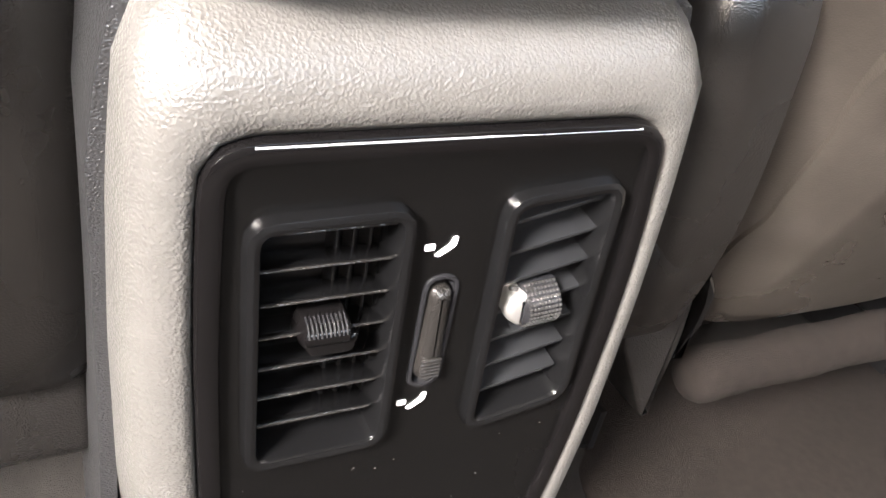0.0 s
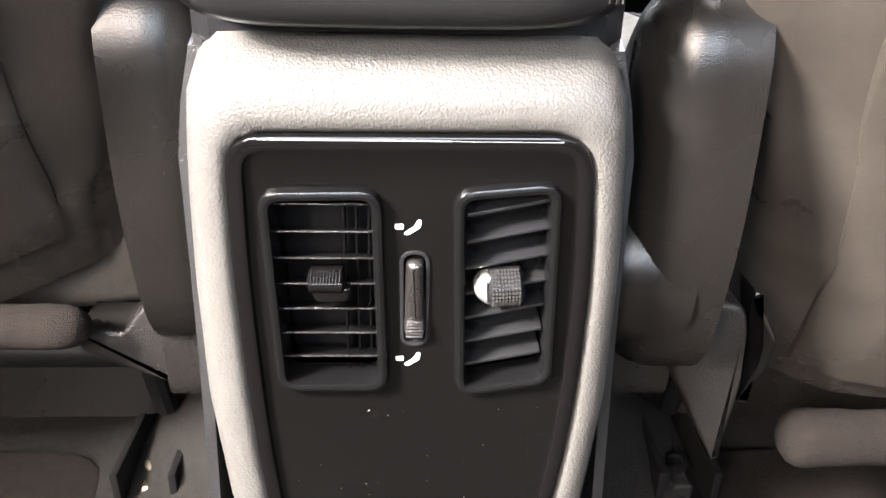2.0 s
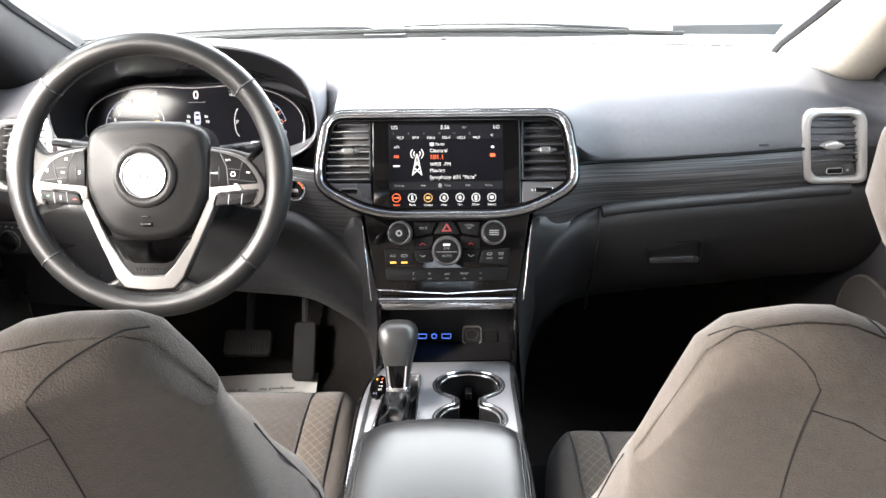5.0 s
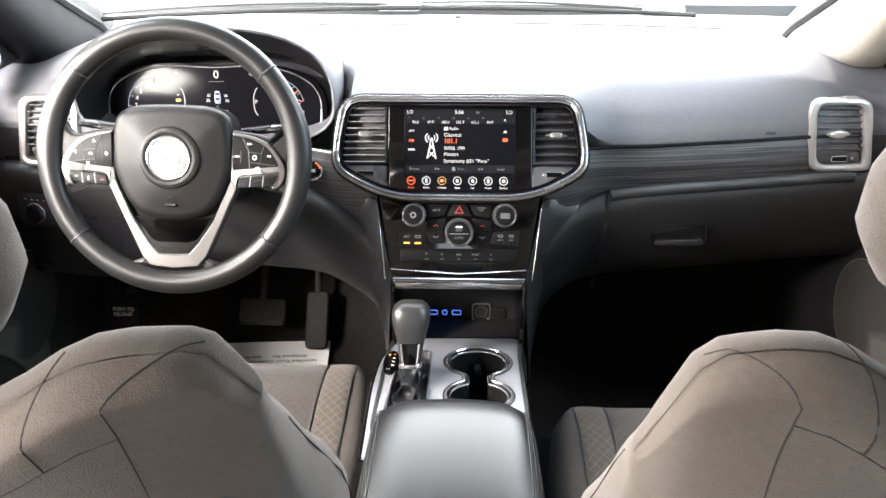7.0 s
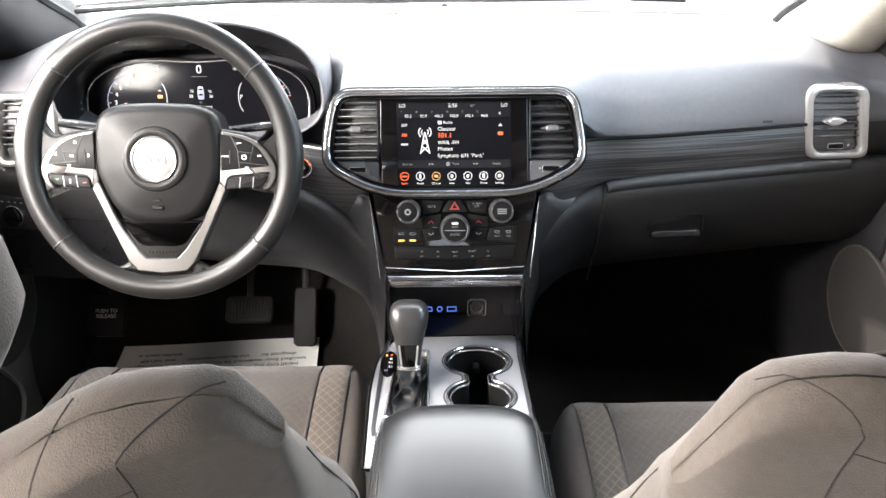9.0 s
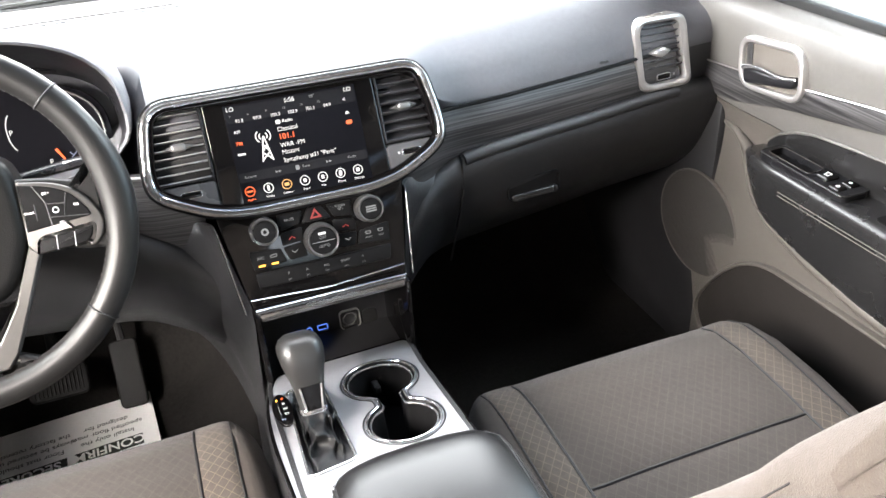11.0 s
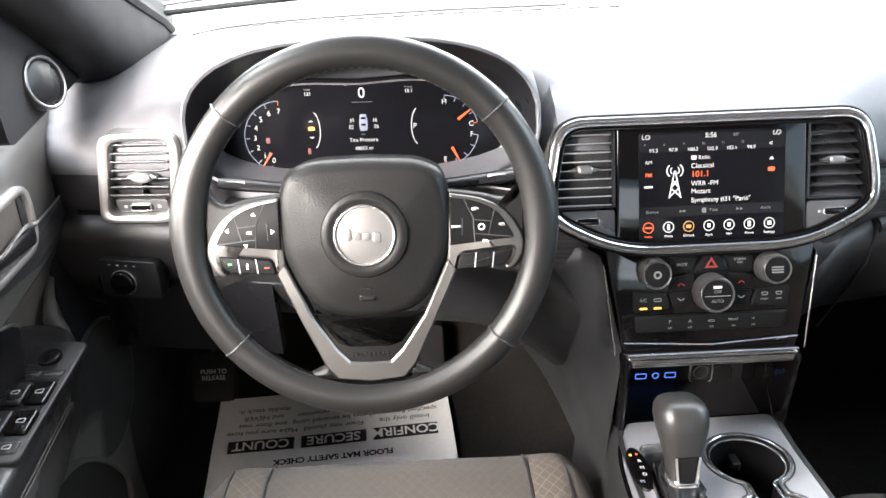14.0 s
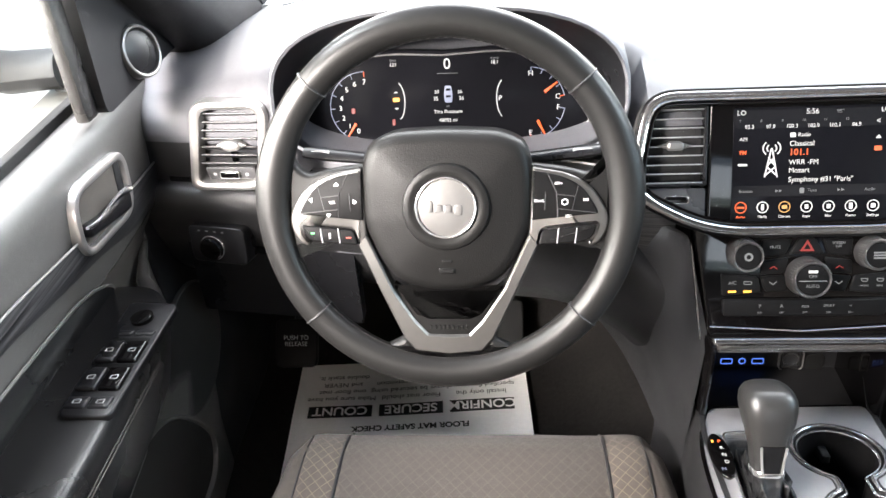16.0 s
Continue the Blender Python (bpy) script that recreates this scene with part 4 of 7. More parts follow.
part("hood", rings([hood_loop(0.203, 0.112, 0.075, 1.045, 0.922), hood_loop(0.206, 0.116, 0.078, 1.043, 0.922), hood_loop(0.209, 0.118, 0.08, 1.048, 0.922), hood_loop(0.212, 0.112, 0.08, 1.10, 0.924), hood_loop(0.205, 0.095, 0.08, 1.18, 0.920), hood_loop(0.19, 0.060, 0.08, 1.30, 0.915), hood_loop(0.16, 0.030, 0.06, 1.40, 0.91)], False, False), DASH, cluster, "soft grained hood", 60)
ring_at = lambda x, y: (x - 0.007, y - 0.018 - (0.0065 * math.exp(-(x / 0.055) ** 2) if y > 0 else 0))
part("face", slab([ring_at(x, y) for x, y in arch(0.188, 0.082, 0.076, 56)], C, 0.001, 0.0005, -0.02), SCREENBLACK, cluster, "gloss black display face")
part("chrome_ring", tube([C @ Vector((*ring_at(x, y), 0.004)) for x, y in arch(0.180, 0.077, 0.070, 64)], 0.0016, 8, True, up=(0, -1, 0.2)), CHROME, cluster, "thin chrome outline")



def dial(cx, cy, r, a0, a1, n, nums, back=0.013):
    """A lit arc with ticks; nums: (tick, text) pairs."""
    arc = part("dial_arc", tube([C @ Vector((cx + r * math.cos(a), cy + r * math.sin(a), 0.0018)) for a in [radians(a0 + (a1 - a0) * k / 24) for k in range(25)]], 0.0005, 5), LITICE, cluster)
    for k in range(n):
        a = radians(a0 + (a1 - a0) * k / (n - 1))
        part("tick", tube([C @ Vector((cx + q * math.cos(a), cy + q * math.sin(a), 0.0018)) for q in (r, r - 0.006)], 0.0005, 5), LITICE if k < n - 1 else LITORANGE, arc)
    for k, t in nums:
        a = radians(a0 + (a1 - a0) * k / (n - 1))
        words(t, 0.0092, at(C, cx + (r - back) * math.cos(a), cy + (r - back) * math.sin(a), 0.0012), LIT, arc)
    return arc


def needle(cx, cy, deg):
    a = radians(deg)
    part("needle", tube([C @ Vector((cx + q * math.cos(a), cy + q * math.sin(a), 0.003)) for q in (0.024, 0.044)], [0.0020, 0.0008], 6), LITORANGE, cluster, "orange needle")


dial(-0.109, -0.0095, 0.045, 250, 89, 8, list(enumerate("01234567")))
needle(-0.109, -0.0095, 236)
dial(0.098, -0.0105, 0.045, 86, 12, 5, ((0, "H"), (4, "C")), 0.008)
dial(0.098, -0.0105, 0.045, -9, -87, 5, ((0, "F"), (4, "E")), 0.008)
needle(0.098, -0.0105, 36)
needle(0.098, -0.0105, -63)
words("0", 0.0185, at(C, -0.003, 0.0410, 0.0012), LIT, cluster)
for dv in (0.0520, 0.0300):
    part("rule", bar(C, -0.003, dv, 0.026, 0.0006, 0.0014), LITDIM, cluster)
for u, v, t, z, m in ((-0.0170, 0.0072, "35", 0.0062, LIT), (0.0118, 0.0068, "36", 0.0062, LIT), (-0.0188, -0.0012, "35", 0.0068, LIT), (0.0136, -0.0014, "36", 0.0068, LIT), (-0.0035, -0.0105, "psi", 0.004, LITDIM), (-0.0035, -0.0178, "Tire Pressure", 0.0066, LIT), (-0.0035, -0.0286, "48055 mi", 0.0062, LIT), (-0.0706, 0.0424, "121", 0.0062, LIT), (-0.0706, 0.0480, "Range", 0.0034, LITDIM), (0.0562, 0.0417, "18.1", 0.0062, LIT), (0.0562, 0.0470, "Average", 0.0034, LITDIM), (0.0624, -0.0029, "P", 0.0092, LIT)):
    words(t, z, at(C, u, v, 0.0012), m, cluster)
part("car_symbol", slab(rounded([(-0.0045, -0.010), (0.0045, -0.010), (0.0055, 0.0), (0.004, 0.011), (-0.004, 0.011), (-0.0055, 0.0)], 0.002), at(C, -0.0028, 0.0036), 0.0014, 0.0002), LITICE, cluster)
for dv in (0.0062, -0.0022):
    part("car_window", bar(at(C, -0.0028, 0.0036), 0, dv, 0.0066, 0.0034, 0.0016), SCREENBLACK, cluster)
for s, cx in ((-1, -0.068), (1, 0.068)):
    part("shift_arc", tube([C @ Vector((cx - s * 0.010 * math.cos(a), -0.003 + 0.024 * math.sin(a), 0.0016)) for a in [radians(-70 + 14 * k) for k in range(11)]], 0.0006, 5), LIT, cluster)
part("warning_lamp", bar(C, -0.069, -0.001, 0.008, 0.005, 0.0015), LITAMBER, cluster)
for dv in (0.0085, -0.0105):
    part("warning_lamp", slab([(-0.003, 0), (0.003, 0), (0, 0.0022 if dv > 0 else -0.0022)], at(C, -0.069, dv - 0.001), 0.0015, 0.0003, 0, 1), LIT, cluster)
part("warning_lamp", bar(C, -0.0736, -0.0296, 0.004, 0.008, 0.0015), LITRED, cluster)
part("warning_lamp", bar(C, -0.125, -0.0137, 0.005, 0.007, 0.0015), LITRED, cluster)

# ---- steering wheel ----
W = frame_at((-0.394, 0.864, 0.899), (1, 0, 0), (0, math.sin(radians(21)), math.cos(radians(21)))) @ Matrix.Rotation(radians(-0.9), 4, "Z")
wheel = thing("steering_wheel", (-0.394, 0.90, 0.73), "leather-wrapped steering wheel with silver spokes and black buttons", "steering wheel")
N, RIM = 96, 0.1742
rim = []
for k in range(N):
    a = 2 * math.pi * k / N
    grip = 1 + 0.12 * math.exp(-((math.sin(a) - 0.12) / 0.22) ** 2)
    ro, rz = 0.0162 * grip, 0.0155
    c = Vector((RIM * math.cos(a), RIM * math.sin(a), 0))
    e = Vector((math.cos(a), math.sin(a), 0))
    rim.append([W @ (c + e * ro * math.cos(b) + Vector((0, 0, 1)) * rz * math.sin(b)) for b in [2 * math.pi * i / 18 for i in range(18)]])
rim.append(rim[0])
bm = rings(rim, False, False)
bmesh.ops.remove_doubles(bm, verts=bm.verts, dist=1e-6)
R = part("rim", bm, WHEEL, wheel, "dark leather rim")
for deg in (42, 138, 220, 320):
    a = radians(deg)
    e = Vector((math.cos(a), math.sin(a), 0))
    part("seam", tube([W @ (e * (RIM + 0.0166 * math.cos(b)) + Vector((0, 0, 0.0159 * math.sin(b)))) for b in [2 * math.pi * i / 20 for i in range(20)]], 0.0011, 5, True), DARK, R)
inner = [W @ Vector(((RIM - 0.0155) * math.cos(a), (RIM - 0.0155) * math.sin(a), 0.004)) for a in [radians(3 * k) for k in range(120)]]
part("stitching", join(*[tube([inner[k], inner[k] + (inner[(k + 1) % 120] - inner[k]) * 0.6], 0.0006, 4) for k in range(0, 120)]), THREAD, R, "line of stitches round the rim's inside")
half_hub = [(0.052, 0.0715), (0.0775, 0.0610), (0.0850, 0.0330), (0.0842, -0.0180), (0.0665, -0.0600), (0.0490, -0.0785), (0.024, -0.0872)]
hub = rounded([(0, 0.0735)] + [(-x, y) for x, y in half_hub] + [(0, -0.0890)] + half_hub[::-1], 0.012, 3)
part("hub_cover", slab(hub, W, 0.012, 0.016, -0.04, 7, dome=0.009), HUB, wheel, "grained horn pad", 60)
part("badge_recess", hoop(circle(0.0428, 48), 0.0135, W, 0.0225, 0.0, 0.005), HUB, wheel)
bdg = part("badge", slab(circle(0.0280, 48), W, 0.0215, 0.001, 0.0), BADGE, wheel, "round satin silver badge")
part("badge_ring", hoop(circle(0.0300, 48), 0.0024, W, 0.0238, 0.01, 0.0011), CHROME, bdg, "chrome ring")
for u, dv, ww, hh in ((-0.0150, 0.0010, 0.0050, 0.0120), (-0.0070, -0.0010, 0.0076, 0.0080), (0.0020, -0.0010, 0.0076, 0.0080), (0.0120, -0.0022, 0.0078, 0.0104)):
    part("emboss", slab(rrect(ww, hh, 0.0022), at(W, u, dv), 0.0224, 0.0008, 0.021), BADGE, bdg, "plain raised block")
part("emboss", bar(W, 0, -0.0540, 0.010, 0.003, 0.0182), HUB, wheel)
part("emboss", bar(W, 0, -0.0640, 0.016, 0.006, 0.0170), HUB, wheel)
part("column_shroud", rings([[W @ Vector((x * q, y * q - 0.020, w)) for x, y in rrect(0.11, 0.09, 0.03)] for q, w in ((0.9, -0.03), (1.0, -0.06), (1.15, -0.19))]), BUTTON, wheel, "column shroud")
for s in (-1, 1):
    arm = rounded([(s * 0.080, 0.0400), (s * 0.1175, 0.0352), (s * 0.1420, 0.0270), (s * 0.1580, 0.0560), (s * 0.1700, 0.0300), (s * 0.1700, -0.0480), (s * 0.1580, -0.0640), (s * 0.1500, -0.0440), (s * 0.1390, -0.0450), (s * 0.080, -0.0300)], [0.002, 0.02, 0.02, 0.004, 0.004, 0.004, 0.004, 0.01, 0.006, 0.002], 4)
    part("spoke", slab(arm, W, 0.002, 0.006, -0.012, 4), SPOKE, wheel, "leather spoke")
    trim_o = rounded([(s * 0.083, 0.0365), (s * 0.1165, 0.0312), (s * 0.1395, 0.0185), (s * 0.1540, -0.0030), (s * 0.1575, -0.0185), (s * 0.1500, -0.0365), (s * 0.1395, -0.0410), (s * 0.1370, -0.0375), (s * 0.1435, -0.0305), (s * 0.1465, -0.0178), (s * 0.0925, -0.0235), (s * 0.0885, -0.0425), (s * 0.0800, -0.0300)], [0.002, 0.02, 0.02, 0.02, 0.014, 0.010, 0.004, 0.002, 0.004, 0.004, 0.006, 0.003, 0.002], 5)
    part("spoke_trim", slab(trim_o, W, 0.0065, 0.0025, -0.01), WHEELTRIM, wheel, "satin silver button surround")
    pod = part("button_pod", slab(rounded([(s * 0.083, 0.0335), (s * 0.1090, 0.0292), (s * 0.1300, 0.0190), (s * 0.1425, 0.0010), (s * 0.1468, -0.0085), (s * 0.083, -0.0150)], [0.001, 0.012, 0.014, 0.010, 0.003, 0.001], 4), W, 0.0082, 0.0015, 0), BUTTON, wheel, "black button pod")
    low = part("button_pod", slab(rounded([(s * 0.0925, -0.0248), (s * 0.1452, -0.0190), (s * 0.1425, -0.0300), (s * 0.1350, -0.0362), (s * 0.0885, -0.0400)], [0.004, 0.003, 0.006, 0.006, 0.004], 4), W, 0.0082, 0.002, 0), BUTTON, wheel, "black button pod")
    for line in (((0.097, 0.0310), (0.106, 0.0120), (0.1075, -0.0125)), ((0.106, 0.0105), (0.1240, 0.0085), (0.1270, 0.0200)), ((0.107, -0.0035), (0.1210, -0.0050), (0.1440, -0.0075)), ((0.1240, 0.0085), (0.1210, -0.0050)), ((0.0955, 0.012), (0.0950, -0.0050))):
        part("gap", tube([W @ Vector((s * u0, v0, 0.0083)) for u0, v0 in line], 0.0006, 4), DARK, pod)
    for u in (0.1085, 0.1260):
        part("gap", tube([W @ Vector((s * u, -0.0225, 0.0084)), W @ Vector((s * (u - 0.0015), -0.0375, 0.0084))], 0.0006, 4), GREYPRINT, low)
    if s < 0:
        words("OK", 0.0040, at(W, -0.1130, 0.0035, 0.0082), WHITE, pod)
        for u, v, r in ((-0.1080, 0.0215, 0), (-0.1170, -0.0095, 180), (-0.1345, 0.0060, 90), (-0.0905, 0.0040, -90)):
            part("arrow_mark", hoop([(-0.0025, -0.0015), (0.0025, -0.0015), (0, 0.002)], 0.0007, at(W, u, v, 0.0083) @ Matrix.Rotation(radians(r), 4, "Z"), 0.0002, 0, 0.00005), WHITE, pod)
        part("print", bar(W, -0.1340, -0.0275, 0.005, 0.003, 0.0086), mat("green_print", (0.05, 0.25, 0.08), 0.6), low)
        part("print", bar(W, -0.1170, -0.0300, 0.003, 0.007, 0.0086), GREYPRINT, low)
        part("print", bar(W, -0.0980, -0.0320, 0.006, 0.0025, 0.0086), mat("red_print", (0.22, 0.03, 0.02), 0.6), low)
    else:
        for u, v, t in ((0.1080, 0.0210, "SET+"), (0.1340, 0.0050, "RES"), (0.1180, -0.0110, "SET-"), (0.0890, 0.0040, "CANC")):
            words(t, 0.0034, at(W, u, v, 0.0082), WHITE, pod)
        part("print", hoop(circle(0.0032, 16, 0.1140, 0.0030), 0.0008, W, 0.0086, 0.008, 0.0001), WHITE, pod)
# lower V spoke
def vband(w0, w1, ins):
    """The V-shaped band as left leg, foot and right leg in one skin."""
    outl = [(-0.0890, -0.0400), (-0.0670, -0.0900), (-0.0450, -0.1370), (-0.0340, -0.1500), (0.0, -0.1540), (0.0340, -0.1500), (0.0450, -0.1370), (0.0670, -0.0900), (0.0890, -0.0400)]
    inl = [(-0.0800, -0.0300), (-0.0550, -0.0860), (-0.0335, -0.1185), (-0.0205, -0.1325), (0.0, -0.1335), (0.0205, -0.1325), (0.0335, -0.1185), (0.0550, -0.0860), (0.0800, -0.0300)]
    loops = []
    for o, i in zip(outl, inl):
        o, i = Vector(o), Vector(i)
        d = (i - o).normalized() * ins
        loops.append([W @ Vector((*o, w0)), W @ Vector((*o, w1 - ins)), W @ Vector((*(o + d), w1)), W @ Vector((*(i - d), w1)), W @ Vector((*i, w1 - ins)), W @ Vector((*i, w0))])
    return rings(loops)
part("lower_spoke", vband(-0.012, 0.0075, 0.002), WHEELTRIM, wheel, "satin silver V-shaped lower spoke", 25)
part("spoke_insert", slab(rounded([(-0.0560, -0.0800), (-0.0480, -0.0860), (-0.0310, -0.1110), (-0.0200, -0.1150), (0.0200, -0.1150), (0.0310, -0.1110), (0.0480, -0.0860), (0.0560, -0.0800), (0.0345, -0.1190), (0.0210, -0.1345), (-0.0210, -0.1345), (-0.0345, -0.1190)], 0.003), W, 0.0045, 0.002, -0.012), HUB, wheel)
for k in range(9):
    part("emboss", bar(W, -0.018 + 0.0045 * k, -0.1255, 0.0028, 0.0050, 0.0052), HUB, wheel)
web = [(0.043, -0.137), (0.070, -0.150), (0.040, -0.163), (0.0, -0.168)]
part("rim_web", slab(rounded([(0.0, -0.1535), (0.034, -0.1495)] + web + [(-x, y) for x, y in web[2::-1]] + [(-0.034, -0.1495)], 0.005), W, 0.003, 0.006, -0.010, 4), SPOKE, wheel)
for s in (-1, 1):
    st_ = thing("column_stalk", W @ Vector((s * 0.05, 0.03, -0.06)), "dark column stalk behind the steering wheel", "control stalk", "column stalks")
    part("lever", tube([W @ Vector((s * (0.045 + 0.018 * k), 0.035 + 0.002 * k, -0.055 + 0.001 * k)) for k in range(7)], [0.008, 0.008, 0.0085, 0.009, 0.0095, 0.010, 0.008], 12, flat=0.6), MATTE, st_)
    part("tip_print", bar(at(W, s * 0.135, 0.046, -0.044), 0, 0, 0.02, 0.006, 0.0006), GREYPRINT, st_)

# light switch panel beside the column
lsw = thing("light_switch", (-0.73, 1.08, 0.66), "black headlamp switch panel with a round knob", "switch")
LM = frame_at((-0.735, 1.098, 0.705), (1, -0.2, 0), (0, 0.15, 1))
part("panel", slab(rrect(0.085, 0.055, 0.008), LM, 0.008, 0.002, -0.02), MATTE, lsw)
part("knob", lathe([(0.017, 0.006), (0.017, 0.014), (0.015, 0.017), (0.001, 0.017)], at(LM, -0.008, -0.004), 28), PIANO, lsw)
part("knob_ring", hoop(circle(0.0185, 28), 0.002, at(LM, -0.008, -0.004), 0.011, 0.006, 0.0006), CHROME, lsw)
for k in range(4):
    part("print", bar(LM, -0.026 + 0.012 * k, 0.020, 0.005, 0.003, 0.0084), GREYPRINT, lsw)

# pedals and the dead pedal
brake = thing("brake_pedal", (-0.44, 1.42, 0.30), "ribbed rubber brake pedal", "pedal")
PM = frame_at((-0.452, 1.38, 0.315), (1, 0, 0), (0, 0.75, 0.66))
part("pad", slab(rrect(0.105, 0.060, 0.012), PM, 0.010, 0.004, -0.004), RUBBER, brake)
for k in range(13):
    part("rib", bar(PM, -0.042 + 0.007 * k, 0, 0.003, 0.048, 0.0125), RUBBER, brake)
part("arm", tube([PM @ Vector((0, 0, -0.004)), (-0.452, 1.47, 0.42), (-0.452, 1.52, 0.60)], 0.009, 8), DARK, brake)
acc = thing("accelerator_pedal", (-0.33, 1.38, 0.20), "narrow black accelerator pedal", "pedal")
AM_ = frame_at((-0.335, 1.41, 0.275), (1, 0, 0), (0, 0.62, 0.78))
part("pad", slab(rrect(0.052, 0.135, 0.012), AM_, 0.008, 0.004, -0.006), RUBBER, acc)
part("arm", tube([AM_ @ Vector((0, 0.05, -0.006)), (-0.335, 1.52, 0.50)], 0.008, 8), DARK, acc)

# parking brake pedal
pbp = thing("parking_brake_pedal", (-0.713, 1.26, 0.36), "black parking brake pedal with printed release note", "pedal")
PB = frame_at((-0.713, 1.255, 0.387), (1, 0, 0), (0, 0.62, 0.78))
part("pad", slab(rrect(0.075, 0.085, 0.012), PB, 0.004, 0.003, -0.010), BUTTON, pbp)
part("arm", tube([PB @ Vector((0, 0, -0.008)), (-0.713, 1.38, 0.46), (-0.713, 1.45, 0.60)], 0.010, 8), DARK, pbp)
words("PUSH TO\nRELEASE", 0.011, at(PB, 0, 0.004, 0.004), GREYPRINT, pbp)

# paper floor mat
mat_ = thing("paper_floor_mat", (-0.53, 1.34, 0.155), "white paper floor mat with printed safety notice", "floor mat")
def paper_at(u, v):
    """The sheet lies a little askew on the carpet, with low waves."""
    x, y = -0.225 + 0.45 * u, -0.17 + 0.34 * v
    c, s_ = math.cos(radians(4)), math.sin(radians(4))
    return -0.523 + c * x - s_ * y, 1.240 + s_ * x + c * y, 0.207 + 0.0014 * math.sin(7 * u + 3 * v) + 0.001 * math.sin(13 * v)
part("sheet", sheet(paper_at, 24, 24, (0, 0, -0.0012)), PAPER, mat_)
def paper_pt(px, py):
    """Frame on the paper; the print is read from the front of the car."""
    u, v = 1 - px, py
    p = Vector(paper_at(u, v))
    return frame_at(p + Vector((0, 0, 0.0018)), p - Vector(paper_at(u + 0.02, v)), Vector(paper_at(u, v - 0.05)) - p)
words("FLOOR MAT SAFETY CHECK", 0.0172, at(paper_pt(0.5, 0.456), 0, 0, 0.004), INK, mat_, bold=0.0006)
for k, (t, lines) in enumerate((("CONFIRM", ("Install only the", "specified floor mats", "designed for")), ("SECURE", ("Floor mat should", "always be secured using", "the factory retention")), ("COUNT", ("Make sure you have", "one floor mat", "and NEVER", "double stack it.")))):
    px = (0.20, 0.50, 0.80)[k]
    part("print_block", sheet(lambda u, v: Vector(paper_at(1 - px - 0.135 + 0.27 * u, 0.55 + 0.088 * v)) + Vector((0, 0, 0.0022)), 6, 4, (0, 0, -0.0004)), INK, mat_)
    words(t, 0.029, at(paper_pt(px, 0.594), 0, 0, 0.0022), PAPER, mat_, bold=0.0006)
    for j, line in enumerate(lines):
        words(line, 0.0165, at(paper_pt(px, 0.694 + 0.06 * j), 0, 0, 0.0006), INK, mat_)
# ---- centre console ----
console = thing("center_console", (0, 0.6, 0.2), "dark centre console with brushed silver shifter plate and padded lid", "console")
plate_z = lambda y: 0.562 + (0.922 - y) * 0.19
# side walls: from the lid back to the dash, flaring out into the tunnel
def side_wall(s):
    def f(u, v):
        y = 0.30 + 0.74 * u
        top = lin([(0.30, 0.575), (0.45, 0.63), (0.56, 0.635), (0.62, plate_z(0.62) + 0.004), (0.92, plate_z(0.92) + 0.006), (1.04, 0.66)], y)
        z = 0.16 + (top - 0.16) * v
        x = 0.108 + 0.018 * (1 - v) ** 1.5 + 0.012 * max(0, (y - 0.85) / 0.2)
        x -= 0.010 * max(0, (v - 0.9) / 0.1)
        if s < 0:
            x += 0.014 * min(1, max(0, (y - 0.58) / 0.06)) * min(1, max(0, (0.93 - y) / 0.07))
        return s * x, y, z
    return sheet(f, 36, 16, (-s * 0.006, 0, 0))
for s in (-1, 1):
    part("side_panel", side_wall(s), LOWER, console, "", 60)

# shifter plate with its openings
PL = frame_at((0, 0.76, plate_z(0.76)), (1, 0, 0), (0, 1, -0.19))
cups = ((0.031, 0.074, 0.0475), (0.031, -0.033, 0.0455))
gate = rounded([(-0.090, 0.108), (-0.040, 0.112), (-0.038, -0.082), (-0.099, -0.092)], 0.011, 4)
outl = rounded([(-0.090, 0.160), (0.097, 0.166), (0.099, -0.20), (-0.114, -0.20), (-0.122, 0.00), (-0.117, 0.09), (-0.098, 0.148)], [0.010, 0.012, 0.004, 0.004, 0.05, 0.04, 0.02], 5)


def pierced(outline, holes, M, top, depth):
    """A plate with holes cut through it."""
    bm = bmesh.new()
    edges = []
    for loop in [ccw(list(outline))] + [list(h) for h in holes]:
        vs = [bm.verts.new((x, y, 0)) for x, y in loop]
        edges += [bm.edges.new((a, b)) for a, b in zip(vs, vs[1:] + vs[:1])]
    bmesh.ops.triangle_fill(bm, use_beauty=True, edges=edges)
    def inside(p, loop):
        hit = False
        for (x1, y1), (x2, y2) in zip(loop, loop[1:] + loop[:1]):
            if (y1 > p.y) != (y2 > p.y) and p.x < (x2 - x1) * (p.y - y1) / (y2 - y1) + x1:
                hit = not hit
        return hit
    bad = [f for f in bm.faces if any(inside(f.calc_center_median(), list(h)) for h in holes)]
    bmesh.ops.delete(bm, geom=bad, context="FACES_ONLY")
    r = bmesh.ops.extrude_face_region(bm, geom=list(bm.faces))
    for v in r["geom"]:
        if isinstance(v, bmesh.types.BMVert):
            v.co.z = -depth
    for v in bm.verts:
        v.co = M @ (v.co + Vector((0, 0, top)))
    return bm


